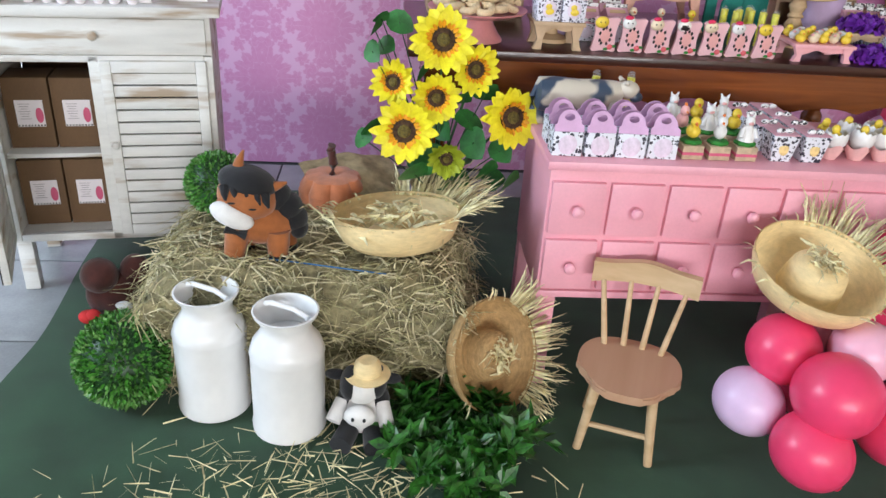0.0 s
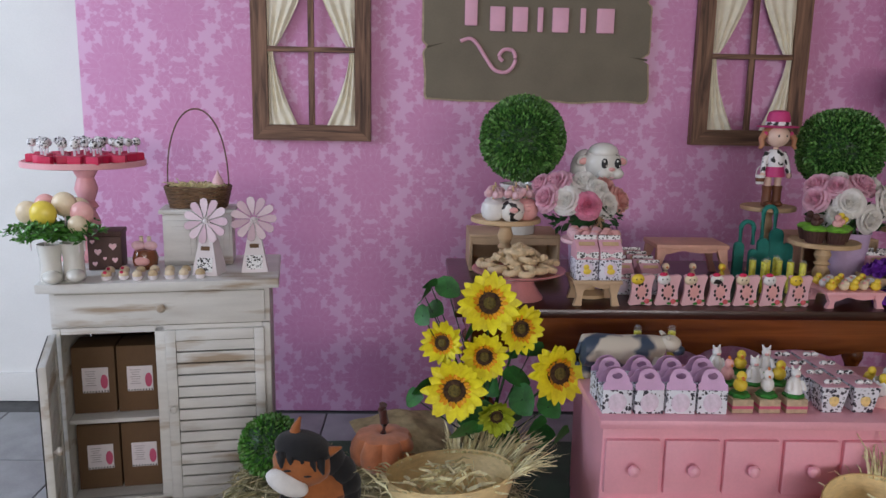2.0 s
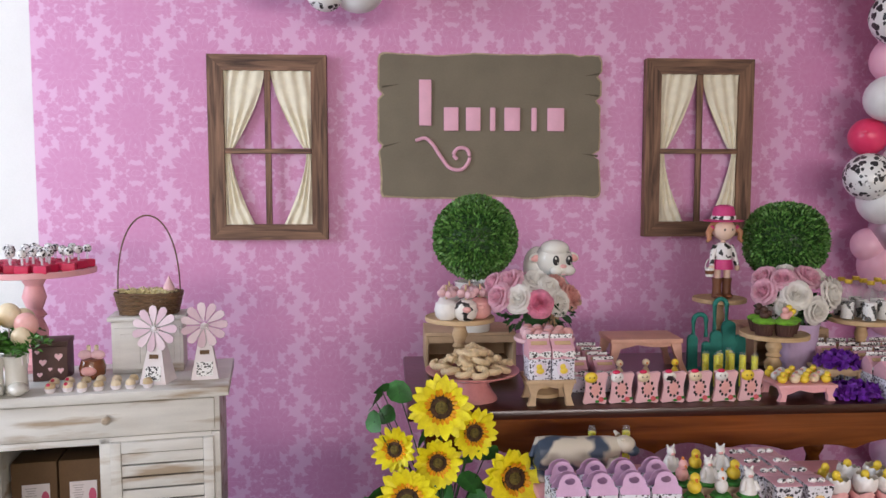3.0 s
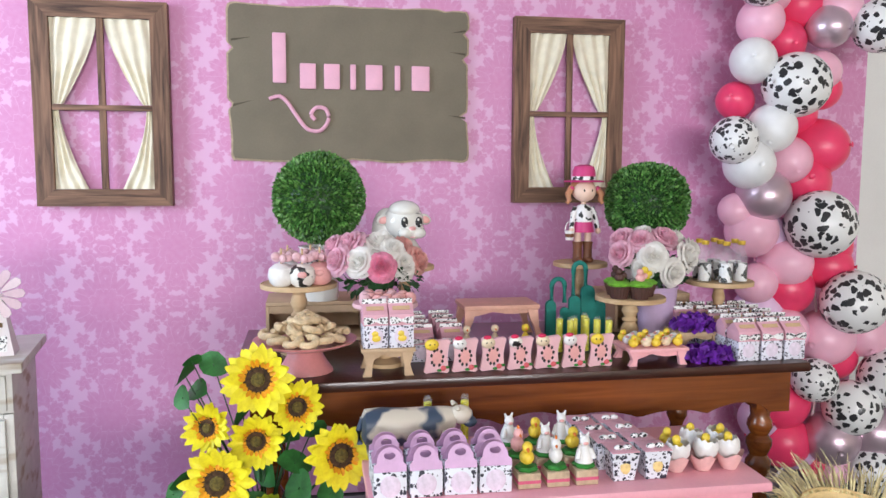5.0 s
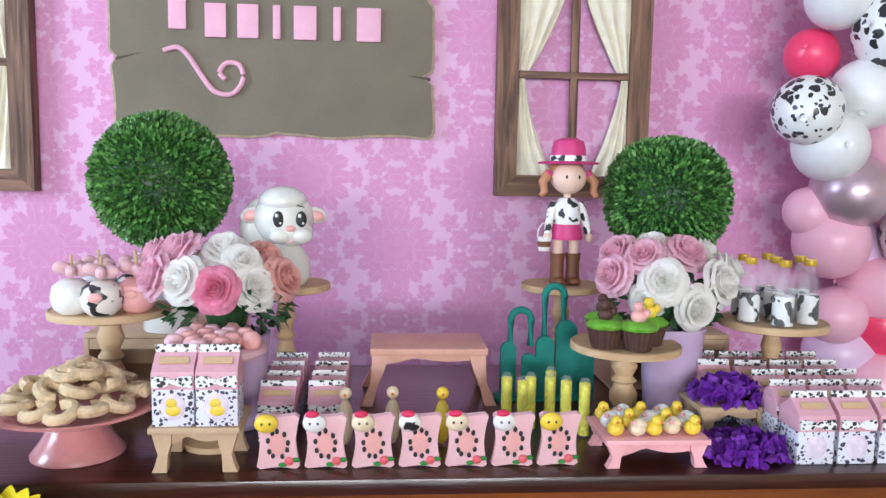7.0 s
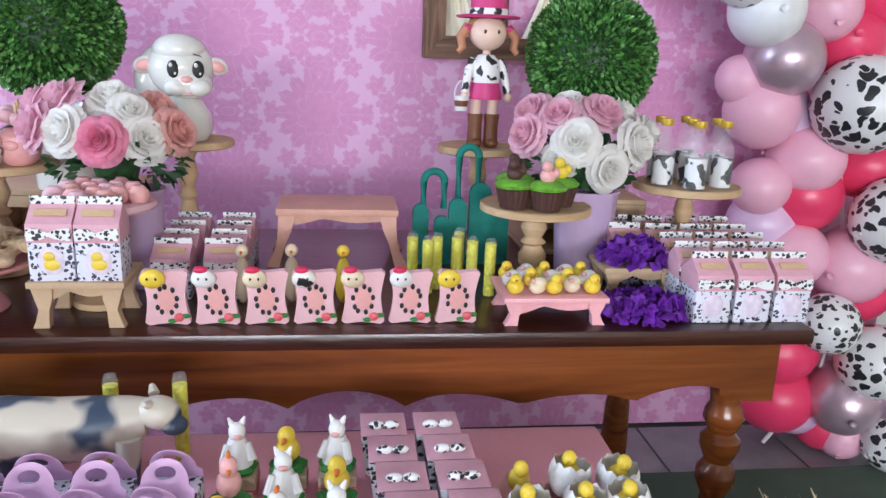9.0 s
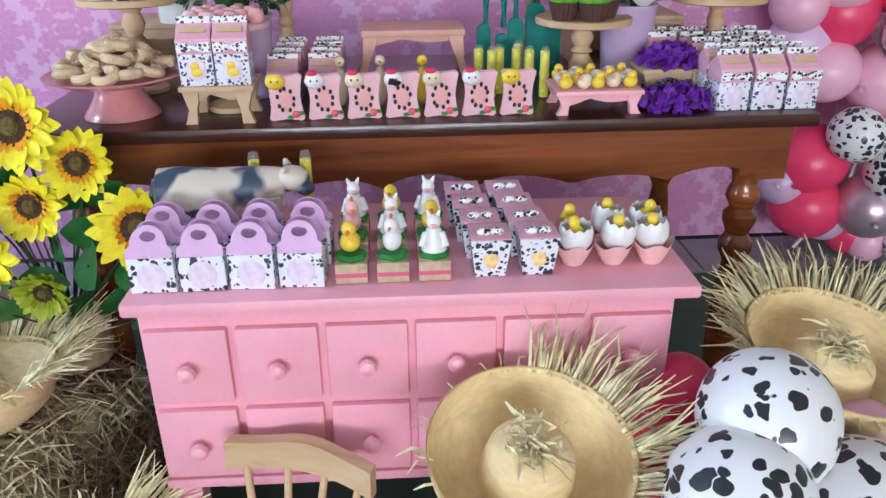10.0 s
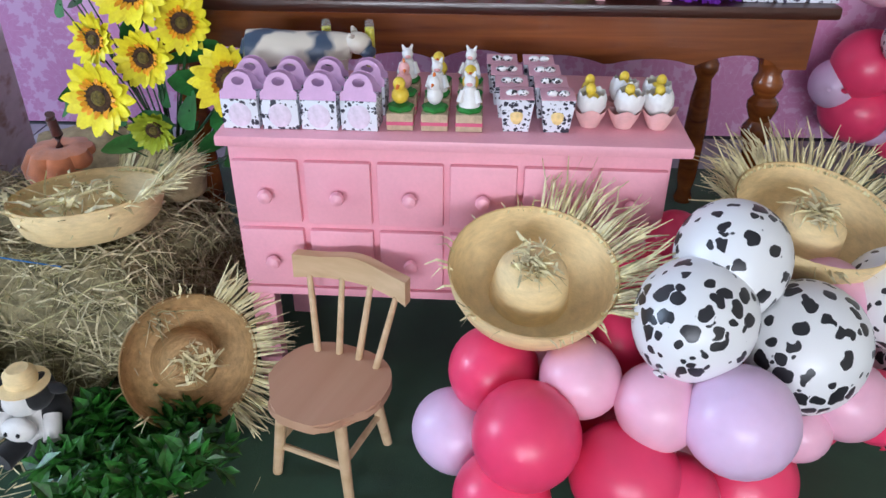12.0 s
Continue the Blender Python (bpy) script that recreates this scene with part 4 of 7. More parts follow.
orb(r, -0.035, -0.072, 0.05, 0.02, 0.012, 0.018)
orb(r, -0.06, -0.05, 0.03, 0.026, 0.02, 0.02)
orb(wv, 0.045, -0.06, 0.075, 0.024, 0.012, 0.012)
many("hen_plush", [(d, M_MAROON), (r, M_REDFELT), (wv, M_WHITEFELT)], pose(-0.83, 1.74, 0.008), "dark brown plush hen with red details", "toy hen")

# ---- milk cans, box balls, fern ----
M_ENAMEL = surface("white_enamel", (0.82, 0.81, 0.80), 0.28, 0.03, 12, 0.03, 40)


def milk_can(x, y, label):
    t = thing("milk_can", pose(x, y, 0.008) @ Matrix.Diagonal((1.0, 1.0, 1.06, 1)), label, "milk can", "white milk cans")
    part("can_body", lathe(B(), [(0.078, 0), (0.085, 0.006), (0.086, 0.02), (0.083, 0.028), (0.083, 0.195), (0.0845, 0.20), (0.076, 0.225), (0.060, 0.245), (0.056, 0.255), (0.056, 0.272), (0.071, 0.292),
                                  (0.073, 0.298), (0.069, 0.299), (0.052, 0.272), (0.052, 0.24), (0, 0.238)], 40), M_ENAMEL, t)
    part("handle", tube(B(), [(0.05, -0.02, 0.29), (0.02, -0.0, 0.298), (-0.035, 0.03, 0.297), (-0.05, 0.035, 0.292)], 0.006, 0.006, 8), M_ENAMEL, t)
    return t


milk_can(-0.483, 1.365, "white enamelled milk can standing on green carpet")
milk_can(-0.297, 1.29, "white enamelled milk can beside another one")
boxwood(-0.690, 1.385, 0.120, 0.118, "small bright boxwood ball standing on the carpet", 3000, 2.0, 0.014, M_LEAF_LIGHT)
boxwood(-0.52, 1.73, 0.43, 0.085, "small bright boxwood ball behind the toy horse", 2000, 2.0, 0.012, M_LEAF_LIGHT)


def fern(x, y, z, n, reach, label, material, leaf=0.03):
    t = thing("fern", pose(x, y, z), label, "plant")
    pts, nr = [], []
    bm = B()
    for i in range(n):
        a, up = random.uniform(0, 6.28), random.uniform(0.25, 1.2)
        L = reach * random.uniform(0.6, 1.1)
        line = []
        for s in range(7):
            u = s / 6
            line.append(Vector((math.cos(a) * L * u, math.sin(a) * L * u, up * L * (u - 0.75 * u * u) + 0.01)))
        tube(bm, line, 0.0016, 0.0006, 4)
        for s in range(26):
            u = random.uniform(0.15, 1)
            p = line[min(5, int(u * 6))].lerp(line[min(6, int(u * 6) + 1)], u * 6 % 1)
            pts.append(p)
            nr.append(Vector((random.uniform(-0.7, 0.7) + math.cos(a) * 0.4, random.uniform(-0.7, 0.7) + math.sin(a) * 0.4, 0.8)).normalized())
    part("stem_mass", bm, M_LEAF_DARK, t)
    foliage("fronds", np.array(pts), np.array(nr), leaf, material, t, lift=0.25, slim=0.45)
    return t


M_FERN = surface("fern_green", (0.032, 0.14, 0.016), 0.35, 0.45, 50, 0.0)
fern(0.085, 1.21, 0.012, 60, 0.19, "dense green artificial fern lying on the carpet", M_FERN, 0.052)


# ---- small chair ----
def small_chair():
    t = thing("toy_chair", pose(0.480, 1.258, 0, 0, 0, -21) @ Matrix.Diagonal((1.0, 1.0, 0.955, 1)), "small raw wooden spindle-back chair on green carpet", "chair")
    pts = []
    for i in range(48):
        a = 2 * math.pi * i / 48
        c, s = math.cos(a), math.sin(a)
        w = 0.118 if s < 0.15 else 0.118 - 0.03 * min(1, (s - 0.15) / 0.35) + 0.02 * max(0, (s - 0.55) / 0.45)
        pts.append((math.copysign(abs(c) ** 0.75, c) * w, 0.115 * math.copysign(abs(s) ** 0.8, s)))
    bm = slab(B(), pts, 0.0, 0.022, pose(0, 0, 0.218, -90, 0, 0) @ Matrix.Diagonal((1, 1, -1, 1)))
    bmesh.ops.bevel(bm, geom=[e for e in bm.edges if abs(e.verts[0].co.z - e.verts[1].co.z) < 0.001], offset=0.005, segments=2, affect="EDGES")
    part("seat", bm, M_PINE_DARK, t, "smooth tan wooden seat")
    for x in (-1, 1):
        for y in (-1, 1):
            part("leg", tube(B(), [(x * 0.062, y * 0.06, 0.198), (x * 0.072, y * 0.07, 0.1), (x * 0.082, y * 0.08, 0.008)], 0.0125, 0.010, 12), M_PINE, t)
        part("stretcher", tube(B(), [(x * 0.072, -0.07, 0.095), (x * 0.072, 0.07, 0.095)], 0.007, 0.007, 8), M_PINE, t)
    part("stretcher", tube(B(), [(-0.072, -0.07, 0.08), (0.072, -0.07, 0.08)], 0.007, 0.007, 8), M_PINE, t)
    for i in range(4):
        u = -1 + 2 * i / 3
        part("spindle", tube(B(), [(u * 0.065, 0.085 - 0.01 * u * u, 0.21), (u * 0.095, 0.135 - 0.02 * u * u, 0.375)], 0.0075, 0.006, 10), M_PINE, t)
    bm = B()
    rows = []
    for i in range(15):
        u = -1 + 2 * i / 14
        x, y = u * 0.122, 0.142 - 0.032 * u * u
        zt = 0.424 + 0.004 * math.cos(u * 5)
        zb = 0.371
        rows.append([bm.verts.new(p) for p in ((x, y - 0.011, zb), (x, y + 0.011, zb), (x, y + 0.013, zt), (x, y - 0.009, zt))])
    for a, b in zip(rows, rows[1:]):
        for j in range(4):
            bm.faces.new((a[j], a[(j + 1) % 4], b[(j + 1) % 4], b[j]))
    bm.faces.new(rows[0])
    bm.faces.new(rows[-1][::-1])
    part("top_rail", bm, M_PINE, t, "pale curved top rail")
    return t


small_chair()

# ---- sunflowers ----
M_PETAL = surface("yellow_petal", (0.94, 0.78, 0.015), 0.55, 0.12, 40, 0.0)
M_PETAL_IN = surface("orange_petal_root", (0.85, 0.38, 0.01), 0.55, 0.12, 40, 0.0)
M_SEED = surface("dark_seed_head", (0.055, 0.028, 0.012), 0.9, 0.5, 90, 1.0, 300)
M_SEED_MID = surface("green_seed_heart", (0.13, 0.10, 0.02), 0.9, 0.4, 120, 1.0, 300)


def petal_ring(bm, n, r0, r1, width, z0, z1, tilt):
    for i in range(n):
        a = 2 * math.pi * (i + random.uniform(-0.2, 0.2)) / n
        m = Matrix.Rotation(a, 3, "Z")
        k = random.uniform(0.86, 1.08)
        lift = random.uniform(-0.012, 0.012)
        rows = []
        for u, w in ((0.0, 0.45), (0.35, 1.0), (0.7, 0.8), (0.9, 0.4), (1.0, 0.05)):
            r = r0 + (r1 * k - r0) * u
            z = z0 + (z1 - z0) * u + lift * u
            rows.append([bm.verts.new(m @ Vector((r, s * width * w / 2, z + (0.003 if s else 0.0) * w))) for s in (-1, 0, 1)])
        for p, q in zip(rows, rows[1:]):
            for j in range(2):
                bm.faces.new((p[j], p[j + 1], q[j + 1], q[j]))


def sunflower_bunch():
    t = thing("sunflower_bunch", pose(0.053, 1.75, 0.35), "bunch of artificial sunflowers in a burlap-wrapped pot", "flowers")
    base = Vector((0.05, 1.75, 0.35))
    part("pot", lathe(B(), [(0.05, 0), (0.062, 0.004), (0.07, 0.08), (0.074, 0.09), (0.066, 0.092), (0.06, 0.07), (0, 0.068)], 24), M_BURLAP, t, "burlap-wrapped pot")
    heads = [((0.041, 1.724, 0.826), 0.073, (0.0, -1, 0.25), 1), ((0.125, 1.748, 0.752), 0.058, (0.25, -1, 0.15), 1), ((-0.074, 1.758, 0.709), 0.052, (-0.35, -1, 0.2), 1),
             ((0.033, 1.742, 0.678), 0.058, (0.0, -1, 0.1), 1), ((-0.046, 1.667, 0.613), 0.074, (-0.1, -1, 0.15), 1), ((0.223, 1.704, 0.646), 0.072, (0.25, -1, 0.2), 1), ((0.06, 1.659, 0.548), 0.043, (0.05, -1, 0.0), 0)]
    for c, r, d, full in heads:
        p = Vector(c) - base
        q = Vector(d).to_track_quat("Z", "Y").to_matrix().to_4x4()
        stem = part("stem", tube(B(), [(0, 0, 0.06), (p.x * 0.35, p.y * 0.2 + 0.02, p.z * 0.5), p + Vector((0, 0.03, -0.02)), p], 0.004, 0.003, 6), M_LEAF_DARK, t)
        f = part("flower", lathe(B(), [(r * 0.30, -0.012), (r * 0.48, -0.004), (r * 0.46, 0.008), (r * 0.30, 0.012), (0, 0.009)], 28), M_SEED, t, "sunflower head with dark seed disc")
        f.matrix_basis = Matrix.Translation(p) @ q
        bm = B()
        petal_ring(bm, 18, r * 0.40, r * 1.12, r * 0.40, 0.0, 0.012 if full else 0.02, 0)
        petal_ring(bm, 16, r * 0.40, r * 1.04, r * 0.40, 0.004, 0.02 if full else 0.03, 0)
        part("petals", bm, M_PETAL if full else M_PETAL_LIME, f, "layered yellow cloth petals")
        bm = B()
        petal_ring(bm, 20, r * 0.38, r * 0.60, r * 0.15, 0.009, 0.02, 0)
        part("inner_petals", bm, M_PETAL_IN if full else M_PETAL_LIME, f)
        part("heart", lathe(B(), [(r * 0.22, 0.0115), (r * 0.16, 0.0155), (0, 0.016)], 20), M_SEED_MID, f)
    for x, y, z, s in ((-0.125, 1.76, 0.835, 0.065), (-0.10, 1.77, 0.795, 0.06), (-0.13, 1.75, 0.785, 0.055), (-0.065, 1.79, 0.85, 0.06), (-0.125, 1.72, 0.60, 0.065), (-0.15, 1.71, 0.575, 0.055), (0.11, 1.70, 0.52, 0.08), (-0.02, 1.67, 0.50, 0.08), (0.17, 1.70, 0.50, 0.07), (0.12, 1.74, 0.62, 0.07),
                       (0.05, 1.77, 0.6, 0.08), (0.19, 1.73, 0.46, 0.07), (0.0, 1.78, 0.73, 0.06), (-0.11, 1.78, 0.86, 0.045), (0.20, 1.69, 0.56, 0.06), (0.02, 1.72, 0.52, 0.09), (0.13, 1.69, 0.58, 0.08),
                       (0.08, 1.70, 0.47, 0.09), (-0.05, 1.72, 0.55, 0.07), (0.16, 1.76, 0.69, 0.07), (0.23, 1.68, 0.48, 0.07), (0.09, 1.78, 0.66, 0.08)):
        bm = B()
        rows = []
        for u, w in ((0, 0.1), (0.2, 0.75), (0.45, 1.0), (0.75, 0.82), (0.92, 0.42), (1, 0.05)):
            rows.append([bm.verts.new((s * (u - 0.5) * 1.3, k * s * 0.50 * w, -0.15 * s * u * u + (0.12 * s * w if k else 0))) for k in (-1, 0, 1)])
        for p, q in zip(rows, rows[1:]):
            for j in range(2):
                bm.faces.new((p[j], p[j + 1], q[j + 1], q[j]))
        leaf = part("leaf", bm, M_LEAF_GREEN, t)
        e = Vector((x, y, z)) - base
        part("twig", tube(B(), [(0, 0, 0.07), (e.x * 0.4, e.y * 0.3 + 0.01, e.z * 0.55), e], 0.0025, 0.0015, 5), M_LEAF_DARK, t)
        leaf.matrix_basis = Matrix.Translation(Vector((x, y, z)) - base) @ Euler((random.uniform(0.5, 1.3), random.uniform(-0.6, 0.6), random.uniform(-2.6, 0.3))).to_matrix().to_4x4()
    return t


M_PETAL_LIME = surface("lime_petal", (0.35, 0.42, 0.02), 0.55, 0.12, 40, 0.0)
M_LEAF_GREEN = surface("leaf_green", (0.03, 0.155, 0.03), 0.45, 0.25, 25, 0.1)
sunflower_bunch()

# ---- white cabinet ----
CAB = pose(-0.853, 1.932, 0, 0, 0, 9) @ Matrix.Diagonal((0.915, 1, 1, 1))


def slatted_door(parent, w, h, n, knob_x):
    """A framed door with slats; its own origin is at the lower hinge corner."""
    # Near-black backing sheet stands in for the shade between the slats.
    d = part("door", block(B(), w / 2, 0.012, h / 2, w - 0.004, 0.003, h - 0.004), M_GAP_SHADE, parent, "slatted white door")
    k = 0.03
    for x in (k / 2, w - k / 2):
        part("stile", block(B(), x, 0, h / 2, k, 0.02, h, 0.002), M_WHITE_OLD, d)
    for z in (k / 2, h - k / 2):
        part("rail", block(B(), w / 2, 0, z, w - 2 * k - 0.001, 0.0195, k, 0.002), M_WHITE_OLD, d)
    step = (h - 2 * k) / n
    for i in range(n):
        part("slat", block(B(), w / 2, 0.0, k + step * (i + 0.5), w - 2 * k - 0.002, 0.012, step - 0.0048, 0.0012), M_WHITE_OLD, d)
    kn = lathe(B(), [(0.005, 0), (0.005, 0.006), (0.011, 0.011), (0.012, 0.017), (0.008, 0.022), (0, 0.023)], 14, 0, 0, 0, pose(0, 0, 0, 90, 0, 0))
    bmesh.ops.translate(kn, vec=(knob_x, -0.01, h * 0.55), verts=kn.verts[:])
    part("knob", kn, M_WHITE_OLD, d)
    return d


M_GAP_SHADE = surface("slat_gap_shade", (0.03, 0.025, 0.02), 0.9)


def white_cabinet():
    t = thing("cabinet", CAB, "distressed white wooden cabinet with one slatted door open", "cabinet")
    W, D = 0.64, 0.33
    part("top_board", block(B(), 0, D / 2 - 0.01, 0.817, 0.70, D + 0.04, 0.026, 0.005), M_WHITE_OLD, t)
    part("apron_board", block(B(), 0, 0.004, 0.752, W, 0.012, 0.104, 0.002), M_WHITE_OLD, t)
    dr = part("drawer", block(B(), 0, -0.006, 0.752, W - 0.03, 0.012, 0.088, 0.003), M_WHITE_OLD, t, "wide drawer with rubbed paint")
    kn = lathe(B(), [(0.006, 0), (0.006, 0.008), (0.012, 0.012), (0.0135, 0.02), (0.008, 0.026), (0, 0.027)], 14, 0, 0, 0, pose(0, 0, 0, 90, 0, 0))
    bmesh.ops.translate(kn, vec=(0.0, -0.012, 0.755), verts=kn.verts[:])
    part("knob", kn, M_WHITE_OLD, dr)
    for s in (-1, 1):
        part("side_panel", block(B(), s * (W / 2 - 0.009), D / 2, 0.48, 0.018, D - 0.02, 0.64, 0.002), M_WHITE_OLD, t)
        part("front_stile", block(B(), s * (W / 2 - 0.012), 0.004, 0.43, 0.024, 0.016, 0.535, 0.002), M_WHITE_OLD, t)
    part("middle_stile", block(B(), -0.012, 0.004, 0.43, 0.03, 0.016, 0.535, 0.002), M_WHITE_OLD, t)
    part("front_rail", block(B(), 0, 0.003, 0.69, W - 0.05, 0.014, 0.018, 0.002), M_WHITE_OLD, t)
    part("front_rail", block(B(), 0, 0.003, 0.172, W - 0.05, 0.014, 0.022, 0.002), M_WHITE_OLD, t)
    part("bottom_board", block(B(), 0, D / 2, 0.172, W - 0.04, D - 0.04, 0.016), M_WHITE_OLD, t)
    part("shelf", block(B(), 0, D / 2, 0.412, W - 0.04, D - 0.05, 0.012, 0.001), M_WHITE_OLD, t)
    # Back board gets the darkened kraft: interior shade put into its colour.
    part("back_panel", block(B(), 0, D - 0.006, 0.48, W - 0.04, 0.006, 0.64), M_KRAFT_SHADED, t, "unpainted back board, darkened for the shade inside")
    part("divider", block(B(), -0.012, D / 2 + 0.01, 0.43, 0.012, D - 0.06, 0.5), M_WHITE_OLD, t)
    for x in (-1, 1):
        for y in (0.024, D - 0.03):
            part("leg", block(B(), x * (W / 2 - 0.024), y, 0.081, 0.045, 0.04, 0.161, 0.003), M_WHITE_OLD, t)
    d = slatted_door(t, 0.295, 0.505, 13, 0.018)
    d.matrix_basis = pose(0.006, -0.012, 0.182)
    d = slatted_door(t, 0.285, 0.505, 13, 0.265)
    d.matrix_basis = pose(-W / 2 + 0.005, -0.014, 0.182, 0, 0, -78) @ Matrix.Diagonal((1, -1, 1, 1))


white_cabinet()
M_PINKINK = surface("pink_print", (0.62, 0.10, 0.20), 0.6, 0.05, bump=0)
M_GREYINK = surface("grey_print", (0.42, 0.36, 0.38), 0.6, 0.05, bump=0)


def kraft_pack(x, y, z, turn):
    t = thing("kraft_pack", CAB @ pose(x, y, z, 0, 0, turn), "brown kraft gift box with a pink party label", "gift box", "kraft boxes in the cabinet")
    part("box", block(B(), 0, 0.055, 0.10, 0.128, 0.11, 0.20, 0.002), M_KRAFT_SHADED, t)
    l = part("label", block(B(), 0.004, -0.0005, 0.10, 0.078, 0.001, 0.076), M_PAPER, t, "white printed label")
    for i in range(7):
        part("text_bar", block(B(), -0.010, -0.0015, 0.127 - 0.007 * i, 0.032 - 0.006 * (i % 3), 0.0008, 0.0016), M_GREYINK, l)
    part("picture", orb(B(), 0.030, -0.0015, 0.095, 0.011, 0.0008, 0.022, 12, 8), M_PINKINK, l)
    for i in range(9):
        part("dash", block(B(), -0.031 + 0.0088 * i, -0.0013, 0.0655, 0.004, 0.0007, 0.005), M_DARK, l)


for x, z in ((-0.232, 0.4185), (-0.098, 0.4185), (-0.232, 0.1805), (-0.098, 0.1805)):
    kraft_pack(x, 0.075, z, random.uniform(-4, 4))


# ---- turned cake stands ----
def cake_stand(name, x, y, z, R, h, material, label, rim=0.0, post=0.02, foot=0.055, style=0):
    t = thing(name, pose(x, y, z), label, "cake stand", "wooden cake stands" if style == 0 else "")
    part("plate", lathe(B(), [(R * 0.9, h - 0.014), (R, h - 0.011), (R, h + rim), (R * 0.97, h + rim + 0.002), (R * 0.95, h), (0, h - 0.001)], 40), material, t)
    p = post
    part("post", lathe(B(), [(p * 1.3, 0.0135), (p * 0.8, 0.03), (p * 1.25, h * 0.28), (p * 1.3, h * 0.38), (p * 0.8, h * 0.5), (p * 1.2, h * 0.54), (p * 0.8, h * 0.60), (p * 1.25, h * 0.72), (p * 0.9, h * 0.84), (p * 1.5, h - 0.0145)], 20), material, t)
    part("foot", lathe(B(), [(foot, 0), (foot, 0.008), (foot * 0.85, 0.013), (0, 0.0135)], 28), material, t)
    return t


CT = 0.8305
M_HOT = surface("hot_pink_paper", (0.62, 0.02, 0.09), 0.5, 0.06, spread=0.08)
cake_stand("cake_stand", -1.166, 2.225, CT, 0.178, 0.30, M_PINK_SOFT, "tall coral pink cake stand with turned foot", 0.004, 0.028, 0.09, 1)
M_CLEAR = clear("clear_tube", (0.92, 0.94, 1.0), 0.1, 0.45)
M_COWPRINT = blotched("cow_print_paper", (0.78, 0.80, 0.87), (0.03, 0.03, 0.05), 105, 0.5, 0.0, 0.2, 0.58)
M_COWFINE = blotched("fine_cow_print", scale=125, rough=0.5, coat=0.0, least=0.2, most=0.6)
for i in range(32):
    a = i * 2.39996
    rr = 0.158 * math.sqrt((i + 0.6) / 32)
    t = thing("candy_favour", pose(-1.166 + rr * math.cos(a), 2.225 + rr * math.sin(a), CT + 0.301, 0, 0, random.uniform(0, 90)), "small hot pink box with cow-print stick on top", "favour", "favours on the pink stand")
    part("box", block(B(), 0, 0, 0.0125, 0.036, 0.036, 0.024, 0.003), M_HOT, t)
    part("tube", lathe(B(), [(0.0035, 0.0255), (0.0035, 0.05), (0, 0.051)], 8), M_CLEAR, t)
    part("topper", lathe(B(), [(0.0, 0.045), (0.011, 0.049), (0.014, 0.058), (0.010, 0.069), (0, 0.072)], 10), M_COWFINE, t)

# boots with greenery and cake pops
M_CERAMIC = surface("white_ceramic", (0.80, 0.79, 0.74), 0.15, 0.03, 12, 0.02, coat=0.5)
bm = B()
for s in (-1, 1):
    x = s * 0.031
    lathe(bm, [(0.028, 0), (0.032, 0.004), (0.03, 0.03), (0.029, 0.06), (0.034, 0.098), (0.035, 0.104), (0.031, 0.103), (0.026, 0.07), (0, 0.068)], 20, x, 0.0, 0)
    orb(bm, x, -0.034, 0.018, 0.028, 0.036, 0.0175, 18, 10)
boots = single("boot_planter", bm, M_CERAMIC, CAB @ pose(-0.282, 0.02, CT, 0, 0, 18), "pair of glossy white ceramic boots used as planter", "planter")
bp = CAB @ Vector((-0.282, 0.03, CT + 0.10))
fern(bp.x, bp.y, bp.z, 60, 0.135, "trailing green sprigs standing in the ceramic boots", M_LEAF_LIGHT, 0.02)
M_POP = {"cream": surface("cream_icing", (0.80, 0.66, 0.46), 0.35, 0.06), "yellow": surface("yellow_icing", (0.85, 0.66, 0.08), 0.35, 0.05), "pink": surface("pink_icing", (0.82, 0.42, 0.40), 0.35, 0.05)}
for i, (x, y, z, c, r) in enumerate(((-0.085, 0.0, 0.085, "cream", 0.036), (-0.035, -0.02, 0.085, "yellow", 0.040), (0.0, 0.03, 0.105, "cream", 0.038), (0.06, 0.0, 0.085, "pink", 0.036), (0.03, 0.05, 0.09, "cream", 0.036), (0.055, -0.02, 0.055, "cream", 0.03), (-0.06, 0.05, 0.1, "pink", 0.034))):
    t = thing("cake_pop", pose(bp.x + x, bp.y + y, bp.z), c + " animal cake pop wrapped in clear film", "cake pop", "cake pops in the boots")
    part("pop", orb(B(), 0, 0, z, r * 0.9, r * 0.55, r * 0.9), M_POP[c], t)
    part("stick", tube(B(), [(0, 0, -0.02), (0, 0, z - r * 0.85)], 0.0025, 0.0025, 6), M_PAPER, t)

# brown chest with hearts, jar, sweets, small cabinet, basket, windmills
M_CHOC = surface("dark_brown_paper", (0.075, 0.03, 0.022), 0.6, 0.12, 30)
M_SOFTPINK = surface("pale_pink_card", (0.80, 0.50, 0.54), 0.5, 0.05)
t = thing("gift_box", CAB @ pose(-0.192, 0.135, CT, 0, 0, 2), "dark brown box printed with pale hearts", "box")
part("box", block(B(), 0, 0.05, 0.05, 0.10, 0.09, 0.098, 0.002), M_CHOC, t)
part("lid", block(B(), 0, 0.05, 0.107, 0.105, 0.094, 0.014, 0.002), M_CHOC, t)
